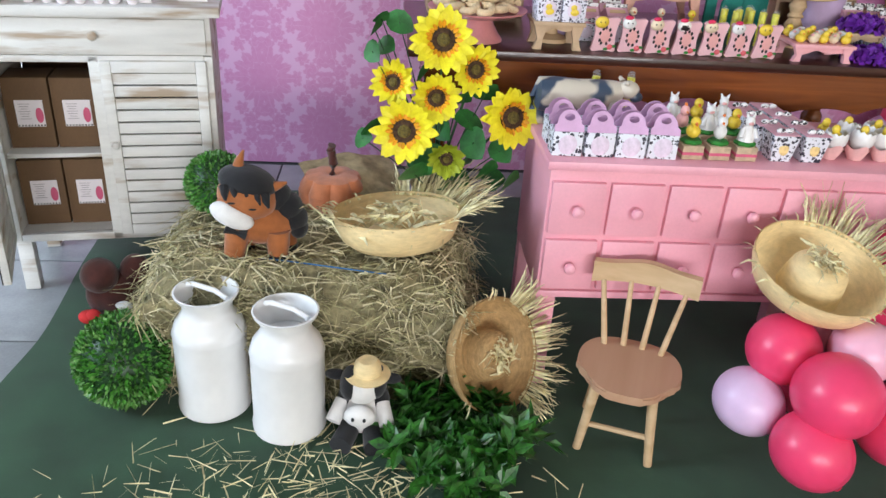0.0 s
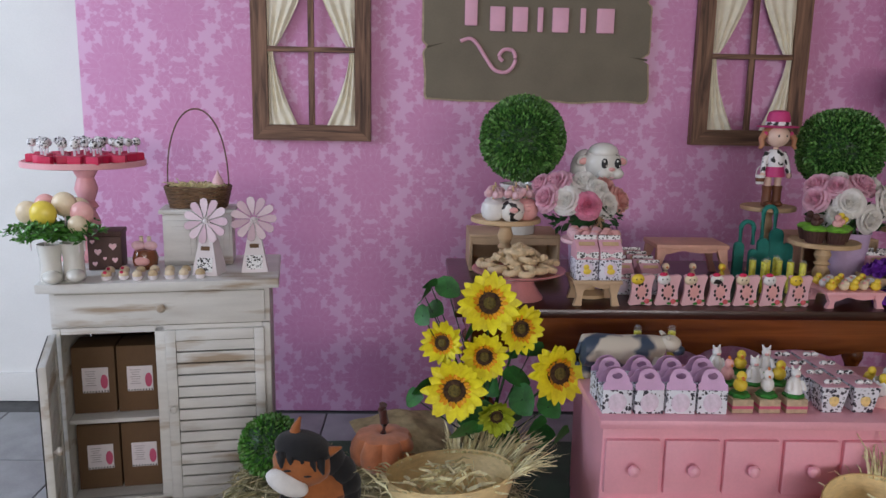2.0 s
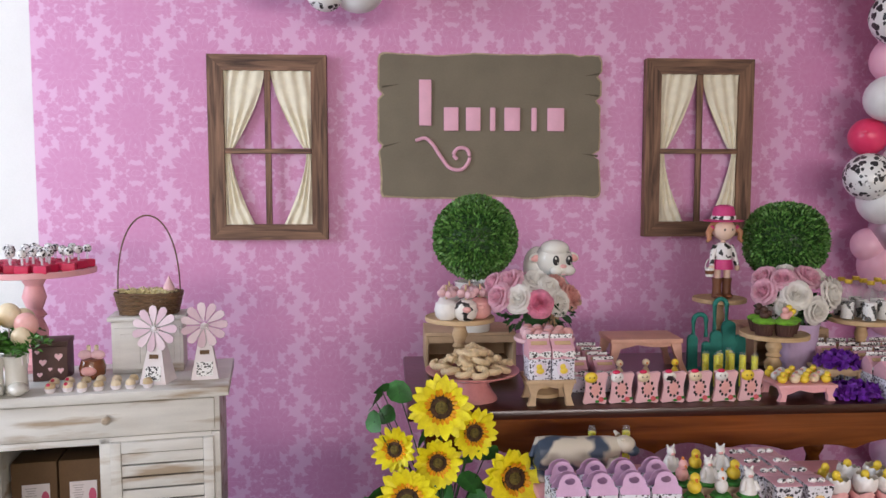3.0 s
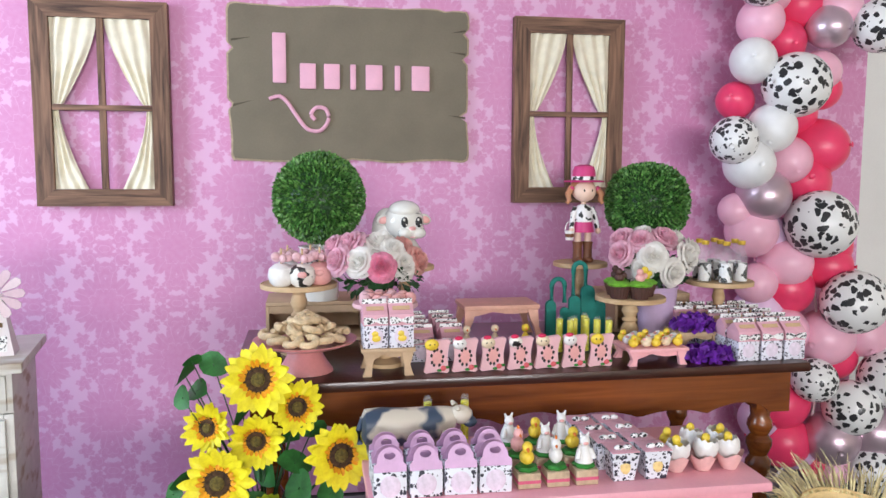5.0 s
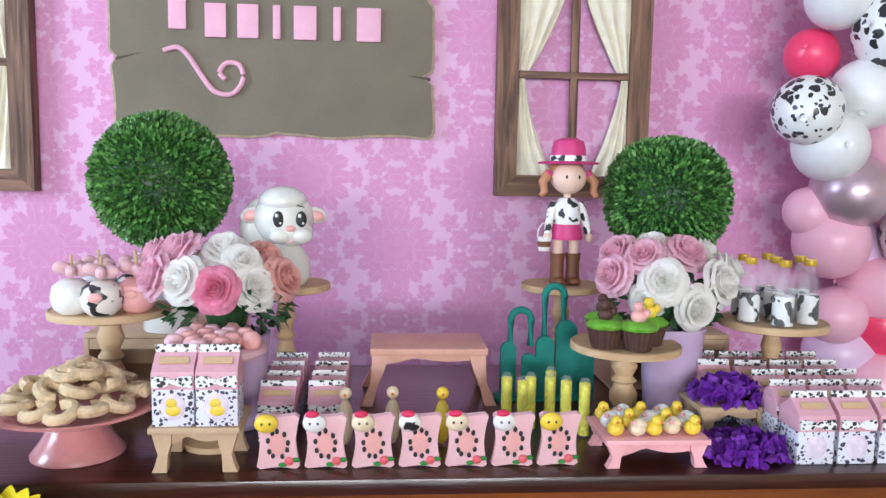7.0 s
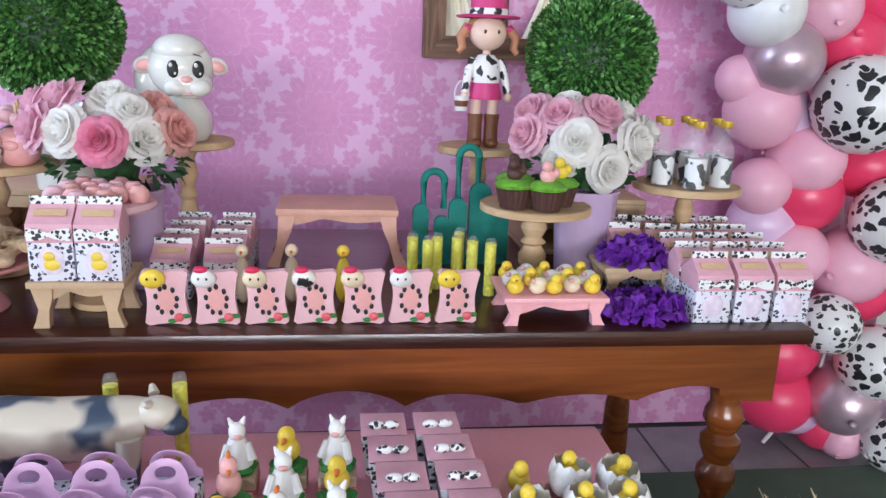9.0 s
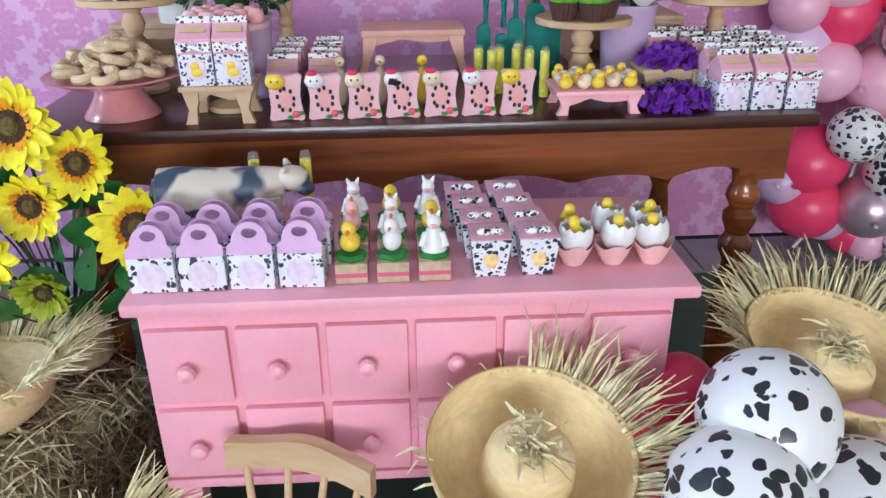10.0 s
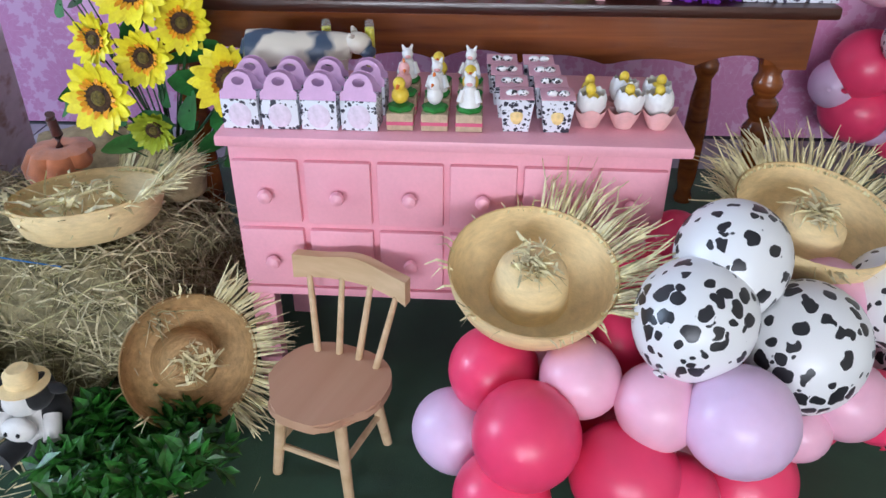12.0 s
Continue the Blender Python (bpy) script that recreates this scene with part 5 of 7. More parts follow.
for x, z, s in ((-0.02, 0.055, 0.011), (0.025, 0.07, 0.012), (0.03, 0.03, 0.009), (-0.03, 0.02, 0.008), (0.0, 0.035, 0.006), (-0.035, 0.085, 0.007)):
    out = [(x + s * 16 * math.sin(a) ** 3 / 16, z + s * (13 * math.cos(a) - 5 * math.cos(2 * a) - 2 * math.cos(3 * a) - math.cos(4 * a)) / 16) for a in [2 * math.pi * i / 20 for i in range(20)]]
    part("heart", slab(B(), out, 0.0035, 0.0045), M_SOFTPINK, t)
M_CARAMEL = surface("brown_glaze", (0.20, 0.06, 0.02), 0.25, 0.1, coat=0.5)
p = CAB @ Vector((-0.072, 0.15, CT))
t = thing("candy_apple", pose(p.x, p.y, p.z), "glazed candy apple with animal face and pink bow", "candy apple")
part("apple", lathe(B(), [(0.02, 0), (0.034, 0.012), (0.037, 0.034), (0.03, 0.056), (0.012, 0.062), (0, 0.06)], 24), M_CARAMEL, t)
part("muzzle", orb(B(), 0, -0.03, 0.028, 0.022, 0.012, 0.014), M_POP["pink"], t)
for s in (-1, 1):
    part("bow", orb(B(), s * 0.018, -0.005, 0.07, 0.02, 0.01, 0.014), M_SOFTPINK, t)
    part("ear", lathe(B(), [(0.006, 0.06), (0.006, 0.095), (0, 0.098)], 8, s * 0.011, 0.004), M_POP["cream"], t)
M_COOKIE = surface("pale_dough", (0.66, 0.50, 0.30), 0.6, 0.14, 60, 0.4)
for i in range(14):
    p = CAB @ Vector((-0.16 + 0.045 * (i % 7) + random.uniform(-0.005, 0.005), 0.005 + 0.055 * (i // 7) + random.uniform(-0.008, 0.008), CT))
    t = thing("bonbon", pose(p.x, p.y, p.z, 0, 0, random.uniform(-20, 20)), "small cream bonbon in a paper cup", "sweet", "bonbons on the cabinet")
    part("cup", lathe(B(), [(0.011, 0), (0.016, 0.012), (0.014, 0.012), (0, 0.006)], 12), M_PAPER, t)
    part("bonbon_top", orb(B(), 0, 0, 0.016, 0.0135, 0.0135, 0.012, 12, 8), M_POP["cream"] if i % 3 else M_COOKIE, t)
    if i % 7 < 2:
        part("face", orb(B(), 0, -0.009, 0.022, 0.006, 0.005, 0.005, 8, 6), M_HOT, t)
sc = CAB @ Vector((0.088, 0.245, 0))
t = thing("mini_cabinet", pose(sc.x, sc.y, CT, 0, 0, 9), "small distressed white cabinet with two panel doors", "cabinet")
part("body", block(B(), 0, 0, 0.078, 0.20, 0.12, 0.155, 0.002), M_WHITE_OLD, t)
part("top_board", block(B(), 0, 0, 0.163, 0.22, 0.135, 0.013, 0.003), M_WHITE_OLD, t)
for s in (-1, 1):
    d = part("door", block(B(), s * 0.048, -0.0625, 0.075, 0.088, 0.006, 0.125, 0.002), M_WHITE_OLD, t)
    part("panel", block(B(), s * 0.048, -0.0665, 0.075, 0.055, 0.004, 0.09, 0.0015), M_WHITE_OLD, d)
M_WICKER = surface("brown_wicker", (0.15, 0.08, 0.036), 0.6, 0.3, 30, 1.0, 90, stretch=(1, 1, 5))
t = thing("wicker_basket", pose(sc.x + 0.0, sc.y, CT + 0.17) @ Matrix.Diagonal((0.88, 0.9, 0.97, 1)), "small brown wicker basket with tall hoop handle", "basket")
for i in range(9):
    z = 0.004 + i * 0.0075
    s = 0.092 + 0.016 * i / 8
    pts = [(s * math.copysign(abs(math.cos(a)) ** 0.6, math.cos(a)), 0.6 * s * math.copysign(abs(math.sin(a)) ** 0.6, math.sin(a)), z + 0.0015 * math.sin(a * 14 + i * 3.14)) for a in [2 * math.pi * k / 56 for k in range(57)]]
    part("weave", tube(B(), pts, 0.0048, 0.0048, 6), M_WICKER, t)
part("bottom", block(B(), 0, 0, 0.003, 0.17, 0.10, 0.005, 0.001), M_WICKER, t)
part("handle", tube(B(), [(0.105 * math.cos(a), 0, 0.05 + (0.255 * math.sin(a) ** 0.8)) for a in [math.pi * k / 28 for k in range(29)]], 0.0026, 0.0026, 8), M_WICKER, t, "thin dark hoop handle")
part("filling", orb(B(), 0, 0, 0.045, 0.085, 0.05, 0.028), M_STRAW, t)
n = 260
b, w = spray(n, 0.0, 0.085, -0.1, 0.7)
b[:, 1] *= 0.55
b[:, 2] = 0.068
strips("shredded_straw", b, w, rng.uniform(0.015, 0.04, n), rng.uniform(0.003, 0.007, n), M_STRAW, t, kind="stuff", bend=0.3)
single("pink_favour", lathe(B(), [(0.018, 0), (0.016, 0.012), (0.006, 0.03), (0.0, 0.045)], 10), M_SOFTPINK, pose(sc.x + 0.062, sc.y - 0.01, CT + 0.242), "small pale pink favour lying in the basket straw", "favour")


def windmill_box(x, y, turn):
    t = thing("windmill_box", pose(x, y, CT, 0, 0, turn), "white pyramid favour box with pink paper windmill flower", "favour box", "windmill boxes")
    bm = B()
    lo = [bm.verts.new((sx * 0.038, sy * 0.038, 0)) for sx, sy in ((-1, -1), (1, -1), (1, 1), (-1, 1))]
    hi = [bm.verts.new((sx * 0.010, sy * 0.010, 0.155)) for sx, sy in ((-1, -1), (1, -1), (1, 1), (-1, 1))]
    bm.faces.new(lo[::-1])
    bm.faces.new(hi)
    for i in range(4):
        bm.faces.new((lo[i], lo[(i + 1) % 4], hi[(i + 1) % 4], hi[i]))
    part("pyramid", bm, M_PAPER, t, smooth=False)
    lean = math.atan2(0.028, 0.155)
    part("cow_picture", block(B(), 0, -0.0338, 0.03, 0.045, 0.001, 0.04, 0, Euler((-lean, 0, 0)).to_matrix()), M_COWFINE, t)
    part("name_bar", block(B(), 0, -0.0255, 0.077, 0.026, 0.001, 0.012, 0, Euler((-lean, 0, 0)).to_matrix()), M_KRAFT_SHADED, t)
    fl = part("flower", lathe(B(), [(0.007, -0.002), (0.007, 0.004), (0.003, 0.007), (0, 0.007)], 12), M_PAPER, t)
    fl.matrix_basis = pose(0, -0.016, 0.155, 80, 0, 0)
    for i in range(11):
        a = 2 * math.pi * i / 11
        out = [(0.010, 0), (0.026, 0.006), (0.048, 0.0115), (0.061, 0.0095), (0.066, 0), (0.061, -0.0095), (0.048, -0.0115), (0.026, -0.006)]
        m = Matrix.Rotation(a, 4, "Z") @ pose(0, 0, 0, 90, 0, 0)
        pe = part("petal", slab(B(), out, -0.0006, 0.0006, m), M_WINDPETAL if i % 2 else M_MAUVE, fl)
        part("petal_rim", tube(B(), [m @ Vector((x, -0.0012, z)) for x, z in (*out, out[0])], 0.0008, 0.0008, 4), M_GREYINK, pe)


M_WINDPETAL = surface("rosy_white_card", (0.80, 0.64, 0.70), 0.5, 0.04)
M_MAUVE = surface("mauve_card", (0.70, 0.50, 0.58), 0.5, 0.05)
windmill_box(-0.742, 2.02, -8)
windmill_box(-0.622, 2.07, 10)

# ---- things on the pink chest ----
M_LILAC = surface("lilac_card", (0.70, 0.42, 0.66), 0.45, 0.05)


def favour_bag(x, y):
    t = thing("favour_bag", pose(x, y, DT + 0.001, 0, 0, random.uniform(-4, 4)) @ Matrix.Diagonal((1, 1, 1.13, 1)), "cow-print paper favour box with lilac arched handle", "favour box", "favour boxes on the chest")
    w, d, h = 0.067, 0.055, 0.05
    part("box", block(B(), 0, 0, h / 2, w, d, h, 0.001), M_COWPRINT, t)
    part("medallion", orb(B(), 0, -d / 2 - 0.0005, h * 0.48, 0.0215, 0.0012, 0.0205, 20, 8), M_LILAC_PALE, t, "pale lilac emblem")
    for s in (-1, 1):
        bm = B()
        n = 14
        outer = [(-w / 2, 0), (-w / 2, 0.012)] + [(-0.027 * math.cos(math.pi * i / n), 0.017 + 0.027 * math.sin(math.pi * i / n)) for i in range(n + 1)] + [(w / 2, 0.012), (w / 2, 0)]
        m = pose(0, s * d / 2 * 0.98, h + 0.0005, s * 24, 0, 0)
        holes = [(0.012 * math.cos(2 * math.pi * i / 12), 0.029 + 0.007 * math.sin(2 * math.pi * i / 12)) for i in range(12)]
        # plate with an opening: two halves that meet left and right of the grip hole
        for side in (-1, 1):
            oo = [p for p in outer if p[0] * side >= -1e-6]
            hh = [p for p in holes if p[0] * side >= -1e-6]
            if side == 1:
                hh = sorted(hh, key=lambda q: -q[1])
                oo = sorted(oo, key=lambda q: math.atan2(q[0], -(q[1] - 0.015)))
            else:
                hh = sorted(hh, key=lambda q: -q[1])
                oo = sorted(oo, key=lambda q: math.atan2(-q[0], -(q[1] - 0.015)))
            top = (0.0, 0.044)
            loop = [(0.0, 0.0)] + [p for p in oo if abs(p[0]) > 1e-6] + [top] + hh
            slab(bm, loop, -0.0005, 0.0005, m)
        part("handle", bm, M_LILAC, t, "lilac card handle with grip hole", smooth=False)


M_LILAC_PALE = surface("pale_lilac_print", (0.76, 0.66, 0.78), 0.45, 0.08, 90)
for j in range(2):
    for i in range(4):
        favour_bag(0.318 + 0.0745 * i + random.uniform(-0.003, 0.003), 1.492 + 0.078 * j)

M_JUTE = surface("woven_jute", (0.55, 0.42, 0.28), 0.85, 0.12, 60, 0.8, 300)
M_GRASS = surface("green_icing", (0.03, 0.22, 0.03), 0.6, 0.2, 60, 0.6)
M_DUCK = surface("yellow_icing_duck", (0.83, 0.60, 0.05), 0.4, 0.05)
M_ICING = surface("white_icing", (0.82, 0.80, 0.78), 0.4, 0.04)
M_BEAK = surface("orange_icing", (0.75, 0.20, 0.03), 0.4, 0.05)


def figurine(x, y, z, kind):
    a, b = B(), B()
    if kind == 0:
        orb(a, 0, 0, 0.017, 0.016, 0.018, 0.016, 14, 9)
        orb(a, 0, -0.006, 0.040, 0.0115, 0.0115, 0.0125, 14, 9)
        tube(b, [(0, -0.016, 0.039), (0, -0.025, 0.037)], 0.004, 0.002, 8)
        mats = [(a, M_DUCK), (b, M_BEAK)]
        label = "small yellow sugar duck figure on green icing"
    elif kind == 1:
        lathe(a, [(0.02, 0), (0.017, 0.02), (0.010, 0.036), (0, 0.037)], 14)
        orb(a, 0, -0.003, 0.046, 0.011, 0.011, 0.012, 14, 9)
        for s in (-1, 1):
            tube(a, [(s * 0.006, 0, 0.055), (s * 0.010, 0, 0.064)], 0.0042, 0.0015, 8)
            tube(a, [(s * 0.012, -0.006, 0.03), (s * 0.018, -0.015, 0.01)], 0.005, 0.006, 8)
        orb(b, 0, -0.012, 0.043, 0.006, 0.004, 0.004, 10, 6)
        mats = [(a, M_ICING), (b, M_POP["pink"])]
        label = "small white sugar cow figure on green icing"
    else:
        orb(a, 0, 0, 0.018, 0.015, 0.017, 0.018, 14, 9)
        orb(a, 0, -0.005, 0.042, 0.011, 0.011, 0.014, 14, 9)
        orb(b, 0, -0.004, 0.057, 0.003, 0.006, 0.005, 8, 6)
        tube(b, [(0, -0.015, 0.042), (0, -0.022, 0.040)], 0.003, 0.001, 8)
        mats = [(a, M_ICING if kind == 2 else M_POP["pink"]), (b, M_BEAK)]
        label = "small white sugar hen figure on green icing" if kind == 2 else "small pink sugar pig figure on green icing"
    return many("sugar_figure", mats, pose(x, y, z, 0, 0, random.uniform(-15, 15)), label, "figure", "sugar figures")


KIND = [[0, 2, 1], [3, 1, 0], [1, 0, 1]]
for j in range(3):
    for i in range(3):
        x, y = 0.611 + 0.0635 * i, 1.494 + 0.077 * j
        t = thing("cake_box", pose(x, y, DT + 0.001), "little jute box with pink ribbon and icing grass", "cake box", "cake boxes on the chest")
        part("box", block(B(), 0, 0, 0.0165, 0.049, 0.049, 0.033, 0.002), M_JUTE, t)
        part("ribbon", block(B(), 0, 0, 0.014, 0.0505, 0.0505, 0.007, 0.001), M_PINKINK, t, "magenta ribbon")
        bm = lathe(B(), [(0.021, 0.0335), (0.024, 0.038), (0.02, 0.043), (0, 0.044)], 22)
        for v in bm.verts:
            v.co.x *= 1 + 0.1 * math.sin(7 * math.atan2(v.co.y, v.co.x))
            v.co.y *= 1 + 0.1 * math.sin(7 * math.atan2(v.co.y, v.co.x))
        part("icing", bm, M_GRASS, t, "green icing grass")
        figurine(x, y, DT + 0.0445, KIND[j][i])


def snack_carton(x, y):
    t = thing("snack_carton", pose(x, y, DT + 0.001), "flared cow-print snack carton with pink top and bow", "snack box", "snack cartons on the chest")
    bm = B()
    lo = [bm.verts.new((sx * 0.023, sy * 0.022, 0)) for sx, sy in ((-1, -1), (1, -1), (1, 1), (-1, 1))]
    hi = [bm.verts.new((sx * 0.031, sy * 0.032, 0.064)) for sx, sy in ((-1, -1), (1, -1), (1, 1), (-1, 1))]
    bm.faces.new(lo[::-1])
    bm.faces.new(hi)
    for i in range(4):
        bm.faces.new((lo[i], lo[(i + 1) % 4], hi[(i + 1) % 4], hi[i]))
    part("carton", bm, M_COWPRINT, t, smooth=False)
    part("lid", block(B(), 0, 0, 0.0655, 0.062, 0.064, 0.002, 0.0005), M_PINKLID, t, "pale pink lid")
    for s in (-1, 1):
        part("bow", orb(B(), s * 0.010, -0.012, 0.071, 0.011, 0.006, 0.006, 12, 7), M_COWFINE, t)
    part("badge", orb(B(), 0, -0.0278, 0.033, 0.012, 0.002, 0.016, 14, 8, Euler((-0.14, 0, 0)).to_matrix()), M_BADGE, t, "yellow and pink badge")


M_PINKLID = surface("pink_lid_card", (0.74, 0.40, 0.48), 0.5, 0.05)
M_BADGE = surface("yellow_badge", (0.85, 0.62, 0.25), 0.5, 0.1, 120)
for j in range(4):
    for i in range(2):
        snack_carton(0.824 + 0.074 * i - 0.008 * j, 1.500 + 0.0665 * j)


def egg_tray():
    t = thing("egg_tray", pose(1.026, 1.548, DT + 0.001, 0, 0, -2), "pale pink paper egg tray with cracked white eggs", "egg tray")
    me = None
    for i in range(3):
        for j in range(2):
            x, y = -0.063 + 0.063 * i, -0.034 + 0.062 * j
            pts = []
            bm = B()
            rings = []
            for r, z, k in ((0.016, 0.0, 0), (0.024, 0.016, 0.0), (0.031, 0.036, 0.006)):
                ring = []
                for q in range(24):
                    a = 2 * math.pi * q / 24
                    rr = r * (1 + (0.12 if k else 0.0) * math.cos(4 * a))
                    ring.append(bm.verts.new((x + rr * math.cos(a), y + rr * math.sin(a), z + k * math.cos(4 * a))))
                rings.append(ring)
            for p, q in zip(rings, rings[1:]):
                for s in range(24):
                    bm.faces.new((p[s], p[(s + 1) % 24], q[(s + 1) % 24], q[s]))
            bm.faces.new(rings[0][::-1])
            part("cup", bm, M_TRAY, t)
    for i, (x, y, z) in enumerate(((-0.063, 0.028, 0.0), (0.0, 0.028, 0), (0.0, -0.034, 0.0), (0.063, 0.028, 0.0), (0.063, -0.034, 0.0), (-0.063, -0.034, 0))):
        p = pose(1.026 + x, 1.548 + y, DT + 0.021, random.uniform(-10, 10), random.uniform(-10, 10), random.uniform(0, 360))
        e = thing("chick_egg", p, "white cracked eggshell with a yellow sugar chick", "egg", "chick eggs in the tray")
        if i != 0:
            bm = B()
            prof = [(0.006, 0.002), (0.018, 0.008), (0.0265, 0.022), (0.0275, 0.036), (0.0235, 0.047)]
            rings = []
            for r, z in prof:
                rings.append([bm.verts.new((r * math.cos(2 * math.pi * q / 20), r * math.sin(2 * math.pi * q / 20), z + (0.005 if (q % 2 and z > 0.025) else 0))) for q in range(20)])
            for a, b in zip(rings, rings[1:]):
                for q in range(20):
                    bm.faces.new((a[q], a[(q + 1) % 20], b[(q + 1) % 20], b[q]))
            bm.faces.new(rings[0][::-1])
            part("shell", bm, M_ICING, e)
        part("chick", orb(orb(B(), 0, 0, 0.032, 0.014, 0.014, 0.016, 14, 9), 0.003, -0.004, 0.052, 0.0095, 0.0095, 0.0115, 14, 9), M_DUCK, e, "yellow chick")


M_TRAY = surface("pale_pink_pulp", (0.84, 0.50, 0.48), 0.7, 0.06, 30, 0.3)
egg_tray()


def cow_statue():
    w, p = B(), B()
    rings = [(-0.128, 0.095, 0.022, 0.030), (-0.12, 0.098, 0.036, 0.050), (-0.08, 0.094, 0.040, 0.056), (-0.02, 0.090, 0.040, 0.054), (0.04, 0.092, 0.038, 0.052), (0.075, 0.100, 0.032, 0.042), (0.098, 0.108, 0.024, 0.030)]
    prev = None
    for x, z, ry, rz in rings:
        ring = [w.verts.new((x, ry * math.cos(a), z + rz * math.sin(a))) for a in [2 * math.pi * i / 18 for i in range(18)]]
        if prev:
            for i in range(18):
                w.faces.new((prev[i], prev[(i + 1) % 18], ring[(i + 1) % 18], ring[i]))
        else:
            w.faces.new(ring[::-1])
        prev = ring
    w.faces.new(prev)
    orb(w, 0.115, -0.008, 0.118, 0.03, 0.023, 0.027, 16, 10, Euler((0, 0.5, 0)).to_matrix())
    orb(w, 0.135, -0.014, 0.098, 0.018, 0.016, 0.016, 14, 8)
    for x in (-0.1, -0.085, 0.06, 0.075):
        y = 0.02 if x in (-0.1, 0.06) else -0.02
        tube(w, [(x, y, 0.085), (x, y, 0.04), (x, y, 0.0)], 0.019, 0.012, 10)
    for s in (-1, 1):
        tube(w, [(0.105, s * 0.018, 0.137), (0.1, s * 0.032, 0.145)], 0.008, 0.004, 8)
    tube(w, [(-0.125, 0, 0.125), (-0.135, 0, 0.09), (-0.132, 0, 0.05)], 0.006, 0.008, 8)
    return many("cow_statue", [(w, M_COWSTATUE)], pose(0.397, 1.690, DT + 0.001, 0, 0, 3) @ Matrix.Diagonal((0.96, 0.95, 0.82, 1)), "worn cream plaster cow statue with slate blue patches", "statue")


M_COWSTATUE = spotted("painted_cow_plaster", (0.64, 0.58, 0.48), (0.045, 0.07, 0.115), 11, 0.555, 0.4, 0.03, wobble=0.8)
cow_statue()

# ---- things on the dining table ----
TT = TOP + 0.001
M_GOLDCARD = surface("gold_card", (0.62, 0.42, 0.24), 0.5, 0.08)
M_COWMILK = blotched("milk_carton_print", (0.76, 0.75, 0.84), (0.05, 0.04, 0.08), 115, 0.45, 0.0, 0.2, 0.55)


def milk_carton():
    t = thing("milk_carton", pose(0, 0, -5), "mini cow-print milk carton box with pink gable top", "favour box", "milk carton boxes")
    w, h = 0.062, 0.092
    part("carton", block(B(), 0, 0, h / 2, w, w, h, 0.0008), M_COWMILK, t)
    bm = B()
    v = [bm.verts.new(p) for p in ((-w / 2, -w / 2, h), (w / 2, -w / 2, h), (w / 2, w / 2, h), (-w / 2, w / 2, h), (-w / 2, 0, h + 0.027), (w / 2, 0, h + 0.027))]
    for f in ((0, 1, 5, 4), (2, 3, 4, 5), (1, 2, 5), (3, 0, 4), (3, 2, 1, 0)):
        bm.faces.new([v[i] for i in f])
    g = part("gable", bm, M_PINKLID, t, "pink folded gable", smooth=False)
    part("ridge", block(B(), 0, 0, h + 0.032, w, 0.004, 0.013, 0.0005), M_COWFINE, g)
    part("name_bar", block(B(), 0, -w / 4 - 0.002, h + 0.0155, w * 0.72, 0.002, 0.012, 0, Euler((-0.86 + 0.15, 0, 0)).to_matrix()), M_GOLDCARD, g, "kraft name strip")
    part("pink_band", block(B(), 0, 0, h * 0.84, w + 0.0012, w + 0.0012, 0.030, 0.0005), M_PINKLID, t)
    for q in (-1, 1):
        loop = [(0.0, -0.003), (q * 0.012, -0.0085), (q * 0.029, -0.010), (q * 0.031, 0.0), (q * 0.029, 0.010), (q * 0.012, 0.0085), (0.0, 0.003)]
        part("bow_loop", slab(B(), loop, -0.002, 0.0015, pose(0, -w / 2 - 0.003, h * 0.83)), M_COWFINE, t, "cow-print paper bow")
    part("emblem", orb(B(), 0, -w / 2 - 0.0004, h * 0.36, 0.019, 0.0014, 0.023, 16, 8), M_LILAC_PALE, t)
    return t


carton = milk_carton()


def cartons(spots, emblem=None, k=0.88):
    for x, y, z in spots:
        c = copy_thing(carton, pose(x, y, z, 0, 0, random.uniform(-3, 3)) @ Matrix.Diagonal((1, 1, k, 1)))
        c.scale = (1.0, 1.0, k)
        if emblem:
            e = new("emblem_spot", BADGE_MESH)
            e.parent = c
            e.matrix_basis = pose(0, -0.0328, 0.033)


BADGE_MESH = mesh_of("emblem_spot", orb(orb(B(), 0.001, 0, -0.006, 0.0115, 0.0018, 0.009, 14, 8), -0.002, 0, 0.007, 0.0085, 0.0018, 0.008, 14, 8), M_DUCK)


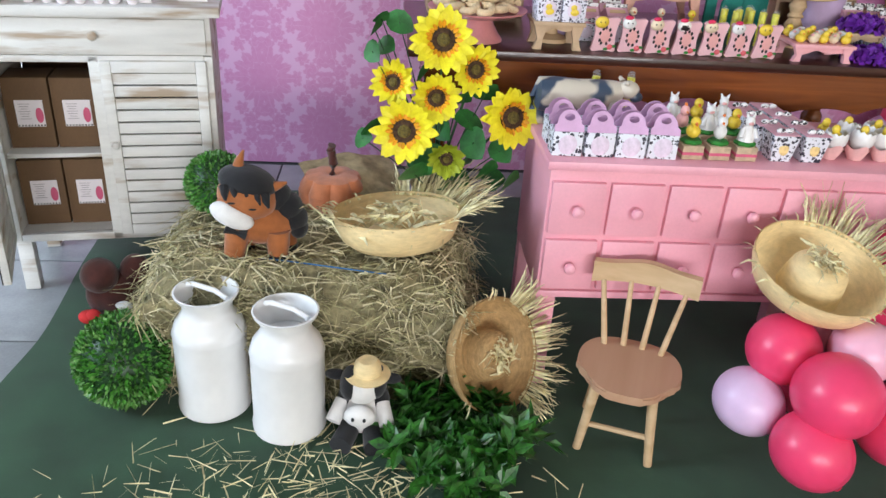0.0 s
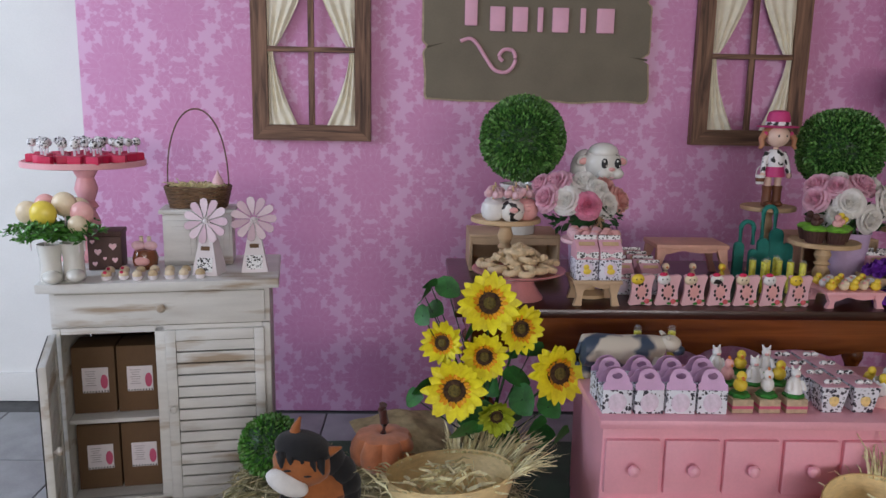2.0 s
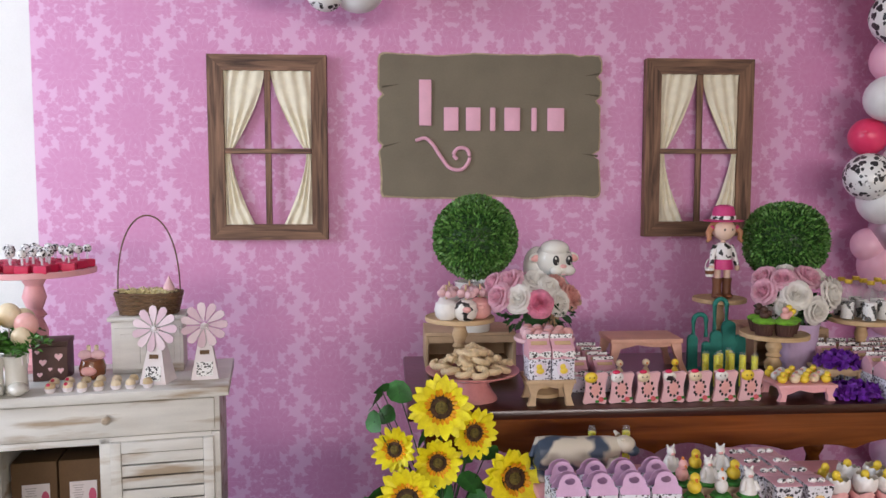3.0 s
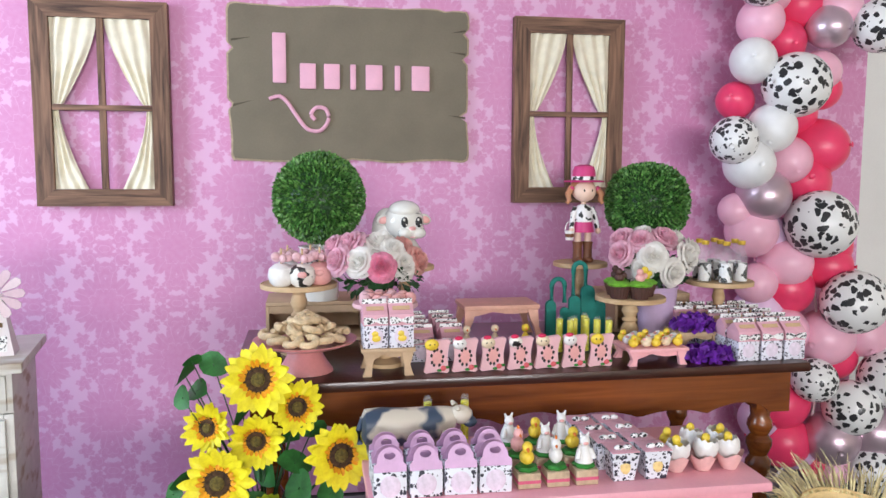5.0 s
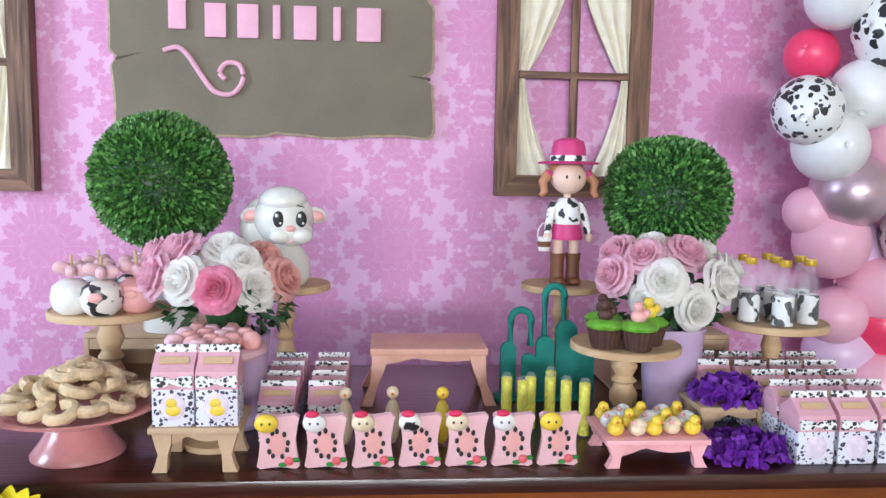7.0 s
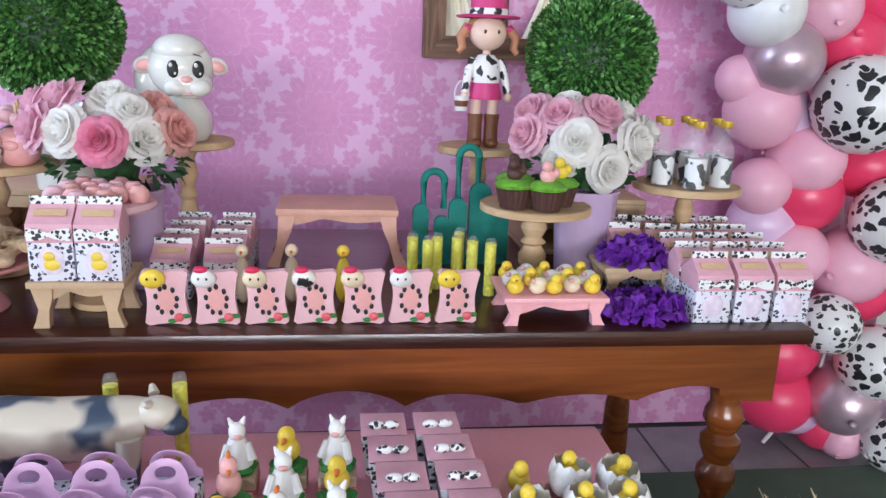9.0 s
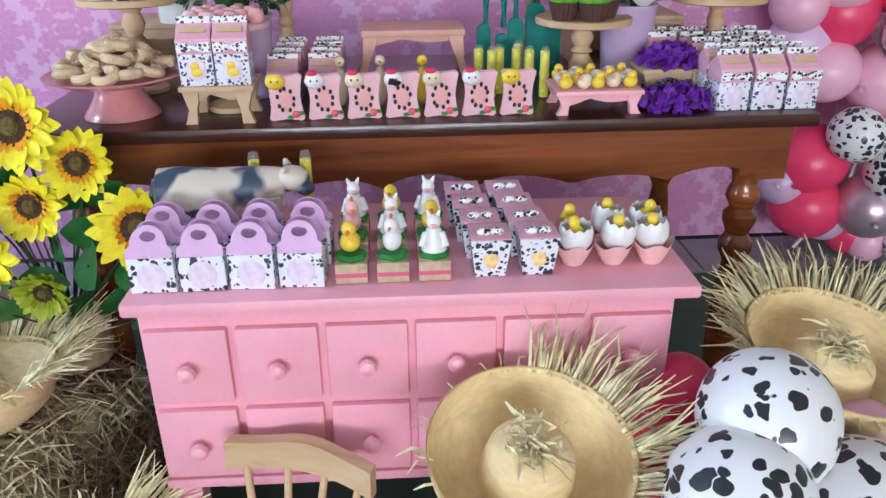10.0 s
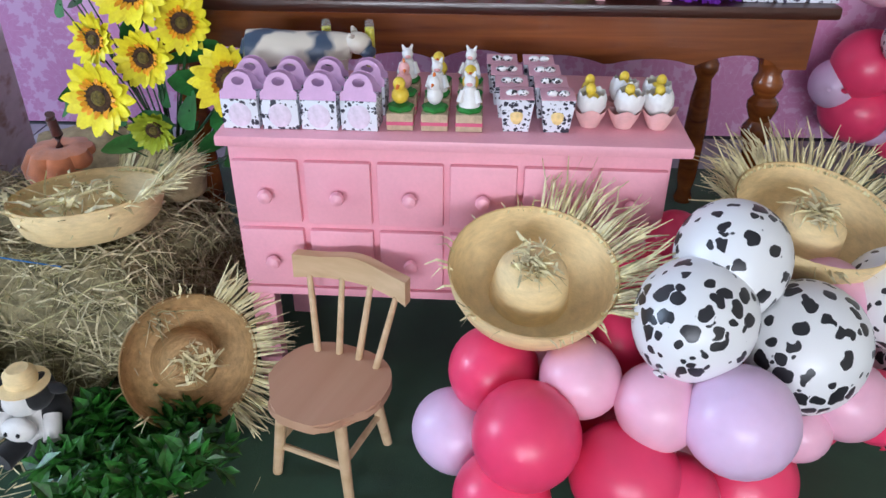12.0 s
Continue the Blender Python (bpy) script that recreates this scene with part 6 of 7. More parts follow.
# stools and little benches
def bench(name, x, y, z, w, d, h, material, label, splay=0.0, thick=0.012, leg=0.022, turn=0.0, skirt=True):
    t = thing(name, pose(x, y, z, 0, 0, turn), label, "small bench", "little display benches")
    part("top", block(B(), 0, 0, h - thick / 2, w, d, thick, 0.002), material, t)
    lx, ly = w / 2 - leg * 0.8, d / 2 - leg * 0.6
    for sx in (-1, 1):
        for sy in (-1, 1):
            a = Vector((sx * lx, sy * ly, h - thick))
            b = Vector((sx * (lx + splay), sy * (ly + splay * 0.4), 0))
            bm = B()
            rows = []
            for u, k in ((0, 1.25), (0.3, 1.0), (0.55, 0.62), (0.85, 0.8), (1, 0.95)):
                p = a.lerp(b, u) + Vector((sx * -0.004 * math.sin(u * 3.1), 0, 0))
                q = leg / 2 * (k if skirt else 1.0)
                rows.append([bm.verts.new(p + Vector(o)) for o in ((-q, -leg * 0.35, 0), (q, -leg * 0.35, 0), (q, leg * 0.35, 0), (-q, leg * 0.35, 0))])
            for r0, r1 in zip(rows, rows[1:]):
                for j in range(4):
                    bm.faces.new((r0[j], r0[(j + 1) % 4], r1[(j + 1) % 4], r1[j]))
            bm.faces.new(rows[0])
            bm.faces.new(rows[-1][::-1])
            part("leg", bm, material, t, smooth=False)
    if skirt:
        hh = h - thick
        n = 20
        out = [(-lx + leg * 0.5, hh)] + [(-lx + leg * 0.5 + (2 * lx - leg) * i / n, hh - 0.006 - 0.008 * abs(math.cos(math.pi * 1.5 * i / n)) - 0.006 * (2 * i / n - 1) ** 2) for i in range(n + 1)] + [(lx - leg * 0.5, hh)]
        for y0 in (-ly - 0.003, ly - 0.003):
            part("skirt", slab(B(), out, 0, 0.006, pose(0, y0, 0)), material, t, smooth=False)
    return t


M_MDF = surface("raw_mdf", (0.56, 0.39, 0.24), 0.65, 0.06, 20, 0.1)
M_PEACH = surface("peach_paint", (0.74, 0.40, 0.30), 0.5, 0.08, 14, 0.1)
bench("mini_bench", 0.356, 1.925, TT, 0.138, 0.115, 0.072, M_MDF, "raw tan mini stool carrying milk cartons", 0.004, 0.010, 0.024)
cartons([(0.323, 1.905, TT + 0.0725), (0.389, 1.905, TT + 0.0725)], True, 0.93)
cartons([(0.44 + 0.083 * i + 0.022, 2.035 + 0.068 * j, TT) for j in range(4) for i in range(2)], None, 0.76)
bench("mini_bench", 0.735, 2.275, TT, 0.235, 0.15, 0.115, M_PEACH, "peach painted mini bench with splayed legs", 0.028, 0.014, 0.026)
bench("mini_bench", 1.275, 2.045, TT, 0.14, 0.10, 0.058, M_MDF, "raw tan mini bench carrying purple flowers", 0.003, 0.010, 0.022)
bench("sweets_bench", 1.083, 1.925, TT, 0.172, 0.125, 0.047, M_PINK_SOFT, "pink painted mini bench carrying sugar chicks", 0.004, 0.009, 0.022)
for i in range(5):
    for j in range(3):
        x, y = 1.083 + (i - 2) * 0.032 + random.uniform(-0.003, 0.003), 1.925 + (j - 1) * 0.036 + random.uniform(-0.004, 0.004)
        c = (i + j) % 2
        a, b = B(), B()
        orb(a, 0, 0, 0.0125, 0.0145, 0.0145, 0.0125, 12, 8)
        orb(a, 0, -0.006, 0.026, 0.009, 0.009, 0.009, 12, 8) if c == 0 else orb(a, 0.004, 0.0, 0.02, 0.012, 0.011, 0.009, 12, 8)
        tube(b, [(0, -0.014, 0.026), (0, -0.019, 0.0255)], 0.0025, 0.001, 6) if c == 0 else orb(b, -0.004, -0.009, 0.023, 0.005, 0.004, 0.004, 8, 6)
        many("sugar_sweet", [(a, M_DUCK if c == 0 else (M_ICING if j else M_POP["cream"])), (b, M_BEAK if c == 0 else M_POP["pink"])], pose(x, y, TT + 0.0475, 0, 0, random.uniform(-30, 30)),
             "tiny yellow sugar chick on a pink bench" if c == 0 else "tiny cream sugar sweet on a pink bench", "sweet", "sweets on the pink bench")

# cookie dish
M_PEACH_PINK = surface("dusty_pink_glaze", (0.66, 0.26, 0.26), 0.3, 0.05, coat=0.3)
t = thing("cookie_dish", pose(0.148, 1.965, TT), "pink pedestal dish with flared foot for cookies", "cake stand")
part("foot", lathe(B(), [(0.072, 0), (0.072, 0.004), (0.060, 0.02), (0.048, 0.04), (0.042, 0.056), (0.05, 0.062), (0, 0.0625)], 36), M_PEACH_PINK, t)
part("plate", lathe(B(), [(0.05, 0.063), (0.10, 0.068), (0.132, 0.080), (0.134, 0.084), (0.128, 0.084), (0.095, 0.074), (0, 0.072)], 40), M_PEACH_PINK, t)
for i in range(26):
    lvl = 0 if i < 13 else (1 if i < 21 else 2)
    nl = (13, 8, 5)[lvl]
    a = 2 * math.pi * (i if lvl == 0 else i - (13, 13, 21)[lvl]) / nl + lvl * 0.4
    rr = (0.095, 0.055, 0.022)[lvl] * random.uniform(0.85, 1.05)
    z = TT + (0.094, 0.116, 0.138)[lvl]
    bm = B()
    n, ro, ri = 22, 0.0185, 0.0098
    rings = []
    for q in range(n):
        ang = 2 * math.pi * q / n * 0.86
        k = 1 + 0.07 * (q % 2)
        rings.append([bm.verts.new(((ro + ri * k * math.cos(b)) * math.cos(ang), (ro + ri * k * math.cos(b)) * math.sin(ang), ri * 0.95 * k * math.sin(b))) for b in [2 * math.pi * s / 8 for s in range(8)]])
    for p, q in zip(rings, rings[1:]):
        for s in range(8):
            bm.faces.new((p[s], p[(s + 1) % 8], q[(s + 1) % 8], q[s]))
    bm.faces.new(rings[0])
    bm.faces.new(rings[-1][::-1])
    me = mesh_of("cookie", bm, M_COOKIE)
    ob = new("cookie", me)
    ob.matrix_basis = Matrix.Translation((0.148 + rr * math.cos(a), 1.965 + rr * math.sin(a), z)) @ Euler((random.uniform(-0.5, 0.5), random.uniform(-0.5, 0.5), random.uniform(0, 6.28))).to_matrix().to_4x4()
    tagged(ob, "pale curled butter cookie heaped on the dish", "cookie", "cookies on the dish")

# wooden cake stands
STAND_L = cake_stand("cake_stand", 0.131, 2.175, TT, 0.108, 0.2, M_PINE, "raw pine cake stand with turned post")
STAND_C = cake_stand("cake_stand", 1.095, 2.09, TT, 0.102, 0.153, M_PINE, "raw pine cake stand with thick turned post")
STAND_B = cake_stand("cake_stand", 1.405, 2.14, TT, 0.102, 0.187, M_PINE, "raw pine cake stand carrying small bottles", 0, 0.016)
STAND_D = cake_stand("cake_stand", 1.03, 2.345, TT, 0.088, 0.225, M_PINE, "raw pine cake stand carrying a doll figure", 0, 0.016)
STAND_S = cake_stand("cake_stand", 0.445, 2.27, TT, 0.09, 0.235, M_PINE, "raw pine cake stand carrying a sheep statue", 0, 0.016)

# wrapped apples
M_COWICING = spotted("spotted_icing", (0.80, 0.76, 0.70), (0.02, 0.02, 0.02), 42, 0.585, 0.3)
for x, y, k in ((0.085, 2.12, 0), (0.142, 2.105, 1), (0.19, 2.145, 2), (0.10, 2.21, 0), (0.165, 2.22, 1)):
    t = thing("candy_apple", pose(x, y, TT + 0.2005), "animal-faced candy apple with pink organza bow", "candy apple", "candy apples on the stand")
    part("apple", lathe(B(), [(0.02, 0), (0.032, 0.01), (0.037, 0.03), (0.033, 0.05), (0.018, 0.062), (0, 0.063)], 24), (M_ICING, M_COWICING, M_POP["pink"])[k], t)
    if k:
        part("snout", orb(B(), 0, -0.034, 0.036, 0.013, 0.006, 0.009, 14, 8), M_POP["pink"], t)
    part("stick", tube(B(), [(0, 0, 0.06), (0, 0, 0.105)], 0.003, 0.003, 6), M_PINE, t)
    for s in range(5):
        a = s * 1.256
        part("bow_loop", orb(B(), 0.017 * math.cos(a), 0.017 * math.sin(a), 0.078 + 0.006 * (s % 2), 0.015, 0.010, 0.012, 10, 7, Matrix.Rotation(a, 3, "Z")), M_SOFTPINK, t)

# cupcakes
M_LIME = surface("lime_icing", (0.16, 0.42, 0.03), 0.6, 0.2, 80, 0.6)
for x, y, k in ((1.045, 2.055, 0), (1.10, 2.035, 1), (1.135, 2.08, 2), (1.06, 2.12, 0)):
    t = thing("cupcake", pose(x, y, TT + 0.1535), "dark chocolate cupcake with green icing and sugar animal", "cupcake", "cupcakes on the stand")
    bm = lathe(B(), [(0.024, 0), (0.0335, 0.036), (0, 0.0365)], 40)
    for i, v in enumerate(bm.verts):
        if i % 2:
            v.co.x, v.co.y = v.co.x * 0.95, v.co.y * 0.95
    part("wrapper", bm, M_CHOC, t, smooth=False)
    part("icing", lathe(B(), [(0.033, 0.037), (0.036, 0.042), (0.026, 0.050), (0, 0.053)], 24), M_LIME, t)
    col = (M_CHOC, M_POP["pink"], M_DUCK)[k]
    part("sugar_animal", orb(orb(orb(B(), 0, 0, 0.061, 0.015, 0.015, 0.013, 14, 8), -0.004, -0.006, 0.079, 0.010, 0.010, 0.010, 12, 8), 0.012, -0.004, 0.067, 0.008, 0.008, 0.009, 10, 6), col, t)

# bottles
M_CAP = surface("gold_cap", (0.72, 0.48, 0.06), 0.3, 0.05, metal=0.6)
M_BEADS = spotted("bottle_filling", (0.80, 0.80, 0.80), (0.02, 0.02, 0.02), 45, 0.55, 0.3)
M_GLASS = clear("bottle_glass", (0.9, 0.95, 0.95), 0.05, 0.09)
for i in range(7):
    a = i * 1.047
    rr = 0.0 if i == 6 else 0.062
    t = thing("mini_bottle", pose(1.405 + rr * math.cos(a + 0.3), 2.14 + rr * math.sin(a + 0.3), TT + 0.1875), "small clear bottle with cow-print sleeve and gold cap", "bottle", "bottles on the stand")
    part("glass", lathe(B(), [(0.0185, 0), (0.0205, 0.004), (0.0205, 0.07), (0.016, 0.085), (0.009, 0.098), (0.009, 0.112), (0, 0.112)], 18), M_GLASS, t)
    part("sleeve", lathe(B(), [(0.0, 0.002), (0.0195, 0.003), (0.0195, 0.058), (0, 0.0585)], 18), M_BEADS, t)
    part("cap", lathe(B(), [(0.0105, 0.1125), (0.0115, 0.115), (0.0115, 0.125), (0, 0.126)], 16), M_CAP, t)

# candy tubes
M_CANDY = surface("yellow_candy", (0.92, 0.78, 0.02), 0.4, 0.25, 120, 0.8, 260)
for i, (x, y) in enumerate(((0.868, 2.06), (0.893, 2.035), (0.912, 2.06), (0.948, 2.06), (0.972, 2.035), (1.002, 2.02), (0.958, 2.10))):
    t = thing("candy_tube", pose(x, y, TT), "clear test tube filled with yellow candy beads", "candy tube", "candy tubes")
    part("tube", lathe(B(), [(0.0105, 0), (0.0105, 0.095), (0.008, 0.104), (0, 0.107)], 16), M_GLASS, t)
    part("candy", lathe(B(), [(0.0, 0.001), (0.0098, 0.002), (0.0098, 0.096), (0, 0.099)], 16), M_CANDY, t)

# cookie cards
def name_card(x, k):
    t = thing("candy_card", pose(x, 1.888, TT, 9, 0, random.uniform(-3, 3)), "pink scalloped biscuit card with cow-spot letter ring", "candy card", "row of candy cards")
    w, h = 0.0345, 0.092
    def half(u):
        return w * (0.80 + 0.20 * abs(2 * u - 1) ** 1.6)

    rise = [0.0, 0.05, 0.12, 0.25, 0.4, 0.5, 0.6, 0.75, 0.88, 0.95, 1.0]
    out = [(half(u) * (0.80 if u in (0.0, 1.0) else 1.0), u * h) for u in rise]
    out += [(w * 0.45, h * 0.985), (0.0, h * 0.965), (-w * 0.45, h * 0.985)]
    out += [(-x0, z0) for x0, z0 in reversed(out[:11])]
    out += [(-w * 0.45, h * 0.02), (0.0, h * 0.04), (w * 0.45, h * 0.02)]
    bm = slab(B(), out, -0.004, 0.006)
    part("card", bm, M_CARD, t, smooth=False)
    part("oval", orb(B(), 0, -0.0045, 0.043, 0.014, 0.0012, 0.021, 18, 8), M_POP["pink"], t)
    for i in range(9):
        a = 2 * math.pi * (i + 0.4 * random.random()) / 9
        part("icing_dot", orb(B(), 0.0155 * math.cos(a), -0.0048, 0.043 + 0.0225 * math.sin(a), 0.0034, 0.0016, 0.0050, 8, 6), M_DARK, t)
    col = (M_DUCK, M_ICING, M_POP["cream"], M_COWICING, M_POP["cream"], M_ICING, M_DUCK)[k]
    hd = part("animal_head", orb(B(), -0.016, -0.009, 0.081, 0.0185, 0.009, 0.0155, 14, 9), col, t)
    for q in (-1, 1):
        part("eye", orb(B(), -0.016 + q * 0.006, -0.0172, 0.084, 0.0018, 0.001, 0.0024, 8, 6), M_DARK, hd)
    if k not in (0, 6):
        part("bow", orb(B(), -0.019, -0.010, 0.096, 0.011, 0.006, 0.006, 10, 6), M_HOT, hd)
    part("rosette", orb(B(), 0.017, -0.006, 0.014, 0.0075, 0.004, 0.0075, 10, 7), M_HOTROSE, t)
    for s in (-1, 1):
        part("leaf", orb(B(), 0.017 + s * 0.010, -0.0055, 0.012 + s * 0.004, 0.007, 0.002, 0.004, 8, 6), M_GRASS, t)


M_CARD = surface("pale_pink_icing", (0.82, 0.50, 0.54), 0.5, 0.05, 30, 0.1)
M_HOTROSE = surface("rose_icing", (0.72, 0.12, 0.14), 0.4, 0.1)
for k in range(7):
    name_card(0.481 + 0.0738 * k, k)
for x, y in ((0.66, 1.99), (0.745, 1.985), (0.58, 1.985)):
    many("sugar_figure", [(orb(orb(B(), 0, 0, 0.04, 0.014, 0.014, 0.04, 12, 8), 0, 0, 0.09, 0.011, 0.011, 0.011, 12, 8), M_DUCK if x > 0.7 else M_POP["cream"]), (tube(B(), [(0, -0.01, 0.09), (0, -0.018, 0.089)], 0.003, 0.001, 6), M_BEAK)],
         pose(x, y, TT), "small sugar chick standing behind the cards", "figure", "sugar figures")

# crates and pots
def crate(x, y, w, d, h):
    t = thing("wooden_crate", pose(x, y, TT), "raw tan wooden box with a cut-out front", "crate", "display crates")
    part("top", block(B(), 0, 0, h - 0.005, w, d, 0.01, 0.0015), M_MDF, t)
    part("bottom", block(B(), 0, 0, 0.005, w, d, 0.01, 0.0015), M_MDF, t)
    for s in (-1, 1):
        part("side", block(B(), s * (w / 2 - 0.005), 0, h / 2, 0.01, d, h - 0.021, 0.001), M_MDF, t)
    part("back", block(B(), 0, d / 2 - 0.005, h / 2, w - 0.021, 0.008, h - 0.021), M_MDF, t)
    part("front_strip", block(B(), 0, -d / 2 + 0.004, h - 0.022, w - 0.021, 0.006, 0.022), M_MDF, t)
    return t


crate(0.18, 2.41, 0.30, 0.2, 0.122)
crate(1.265, 2.40, 0.26, 0.2, 0.122)


def pot(name, x, y, z, r0, r1, h, material, label):
    return single(name, lathe(B(), [(r0, 0), (r0 * 1.02, 0.004), (r1, h - 0.008), (r1 * 1.05, h - 0.004), (r1 * 1.05, h), (r1 * 0.9, h), (r1 * 0.85, h * 0.8), (0, h * 0.78)], 28), material, pose(x, y, z), label, "pot", "flower pots")


M_LAVPOT = surface("lavender_metal", (0.62, 0.46, 0.68), 0.35, 0.04)
pot("flower_pot", 0.193, 2.36, TT + 0.1225, 0.055, 0.062, 0.165, M_CERAMIC, "white ceramic pot standing on a wooden box")
pot("flower_pot", 1.257, 2.37, TT + 0.1225, 0.055, 0.062, 0.165, M_CERAMIC, "white ceramic pot standing on a wooden box")
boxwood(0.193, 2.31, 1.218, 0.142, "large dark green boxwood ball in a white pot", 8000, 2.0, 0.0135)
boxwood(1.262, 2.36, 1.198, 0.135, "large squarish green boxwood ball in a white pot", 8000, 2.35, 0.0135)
pot("flower_pot", 0.375, 2.10, TT, 0.05, 0.062, 0.17, M_LAVPOT, "plain lavender pot holding cloth roses")
pot("flower_pot", 1.215, 2.17, TT, 0.05, 0.062, 0.17, M_LAVPOT, "plain lavender pot holding cloth roses")

# roses
M_ROSE = {"pink": surface("pink_rose_cloth", (0.90, 0.32, 0.47), 0.7, 0.12, 40, 0.05, thin=0.42), "white": surface("white_rose_cloth", (0.95, 0.93, 0.89), 0.7, 0.01, 40, 0.05, thin=0.42),
          "pale": surface("pale_rose_cloth", (0.93, 0.55, 0.66), 0.7, 0.1, 40, 0.05, thin=0.42), "coral": surface("coral_rose_cloth", (0.92, 0.52, 0.47), 0.7, 0.1, 40, 0.05, thin=0.42)}


def rose_mesh(colour):
    """A rolled heart with rings of broad petals that curl outwards at their rims."""
    bm = B()
    for ring, (n, r, h, open_, curl) in enumerate(((3, 0.006, 0.026, 0.000, 0.000), (3, 0.011, 0.027, 0.003, 0.001), (4, 0.016, 0.025, 0.006, 0.003), (5, 0.021, 0.021, 0.011, 0.006), (5, 0.026, 0.013, 0.015, 0.009), (6, 0.029, 0.002, 0.018, 0.009))):
        for i in range(n):
            a0 = 2 * math.pi * (i + 0.12 * math.sin(i * 5 + ring)) / n + ring * 0.62
            half = math.pi / n * 1.35
            rows = []
            for u in (0, 0.3, 0.55, 0.78, 0.92, 1.0):
                row = []
                for q in (-1, -0.66, -0.33, 0, 0.33, 0.66, 1):
                    a = a0 + half * q * (0.55 + 0.45 * u ** 0.5)
                    lip = max(0.0, (u - 0.7) / 0.3)
                    rr = r * (0.5 + 0.5 * u) + open_ * u ** 2 * (1.0 - 0.25 * q * q)
                    z = -0.016 + (h + 0.016) * u - 0.008 * q ** 4 * u - curl * lip ** 2
                    k = noise.noise_vector(Vector((a * 2 + ring, u * 1.5, i * 1.7))) * 0.003 * u
                    row.append(bm.verts.new(Vector((rr * math.cos(a), rr * math.sin(a), z)) + k))
                rows.append(row)
            for p, q in zip(rows, rows[1:]):
                for j in range(6):
                    bm.faces.new((p[j], p[j + 1], q[j + 1], q[j]))
    orb(bm, 0, 0, -0.006, 0.022, 0.022, 0.012, 14, 9)
    return mesh_of("rose", bm, M_ROSE[colour])


ROSE = {c: rose_mesh(c) for c in M_ROSE}


def rose_bunch(x, y, z, roses, label):
    t = thing("rose_bouquet", pose(x, y, z), label, "flowers", "rose bouquets")
    for dx, dy, dz, c, k in roses:
        ob = new("rose", ROSE[c])
        ob.parent = t
        d = Vector((dx * 1.2, dy - 0.06, dz + 0.04))
        ob.matrix_basis = Matrix.Translation((dx, dy, dz)) @ (d.to_track_quat("Z", "Y").to_matrix() @ Matrix.Rotation(random.uniform(0, 6), 3, "Z")).to_4x4() @ Matrix.Scale(k, 4)
    p, nn = ball_points(130, 0.10, 0.065, 0.035)
    p[:, 2] -= 0.045
    foliage("rose_leaves", p, nn, 0.030, M_LEAF_DARK, t, lift=0.6, kind="stuff")
    part("stem_mass", lathe(B(), [(0.03, -0.09), (0.045, -0.03), (0.02, 0.0), (0, 0.0)], 14), M_LEAF_DARK, t)


rose_bunch(0.358, 2.115, 1.040, [(-0.02 + 0.015, -0.075, 0.0, "pink", 0.98), (-0.065, -0.055, 0.012, "white", 1.05), (-0.12, -0.03, 0.015, "pale", 1.0), (-0.085, 0.0, 0.055, "pale", 1.1), (0.0, 0.0, 0.06, "white", 1.05),
                                (0.06, -0.045, 0.0, "white", 1.0), (0.105, -0.01, 0.01, "coral", 1.0), (0.07, 0.02, 0.045, "coral", 0.9), (-0.03, 0.05, 0.05, "pale", 1.0), (-0.13, 0.02, 0.05, "pale", 0.85), (0.035, -0.03, 0.045, "white", 0.85)],
           "bouquet of pink and white cloth roses in a pot")
rose_bunch(1.197, 2.165, 1.045, [(-0.035, -0.075, 0.005, "white", 1.05), (-0.115, -0.02, 0.01, "pale", 1.0), (-0.10, 0.01, 0.05, "pale", 1.0), (0.03, -0.02, 0.055, "pale", 1.05), (0.085, -0.055, 0.0, "white", 1.1), (0.03, -0.08, -0.045, "white", 1.0),
                                 (-0.03, 0.01, 0.065, "white", 0.9), (0.125, 0.0, 0.015, "white", 1.0), (-0.06, -0.06, -0.03, "white", 0.85), (0.08, 0.02, 0.05, "white", 0.95), (-0.06, -0.035, 0.05, "pale", 0.9)],
           "bouquet of white and pink cloth roses in a pot")

# tray of pink sweets above the cartons
t = thing("sweets_tray", pose(0.36, 1.995, TT), "small raw wooden stand topped with pink sweets tray", "tray")
part("plate", lathe(B(), [(0.085, 0.158), (0.088, 0.162), (0.086, 0.17), (0, 0.17)], 32), M_SOFTPINK, t)
part("post", lathe(B(), [(0.05, 0), (0.05, 0.01), (0.018, 0.02), (0.018, 0.15), (0.05, 0.157)], 20), M_PINE, t)
for i in range(16):
    a = i * 2.39996
    rr = 0.072 * math.sqrt((i + 0.5) / 16)
    ob = single("pink_sweet", lathe(B(), [(0.012, 0), (0.017, 0.008), (0.016, 0.018), (0.009, 0.026), (0, 0.027)], 16), M_POP["pink"] if i % 3 else M_SOFTPINK, pose(0.36 + rr * math.cos(a), 1.995 + rr * math.sin(a), TT + 0.1705),
                "round pink sweet on the tray", "sweet", "pink sweets on the tray")

# cactus
M_TEAL = surface("teal_felt", (0.014, 0.21, 0.17), 0.75, 0.12, 40, 0.3, 300)
t = thing("toy_cactus", pose(0.975, 2.245, TT), "teal painted cut-out cactus standing on its base", "cactus ornament")
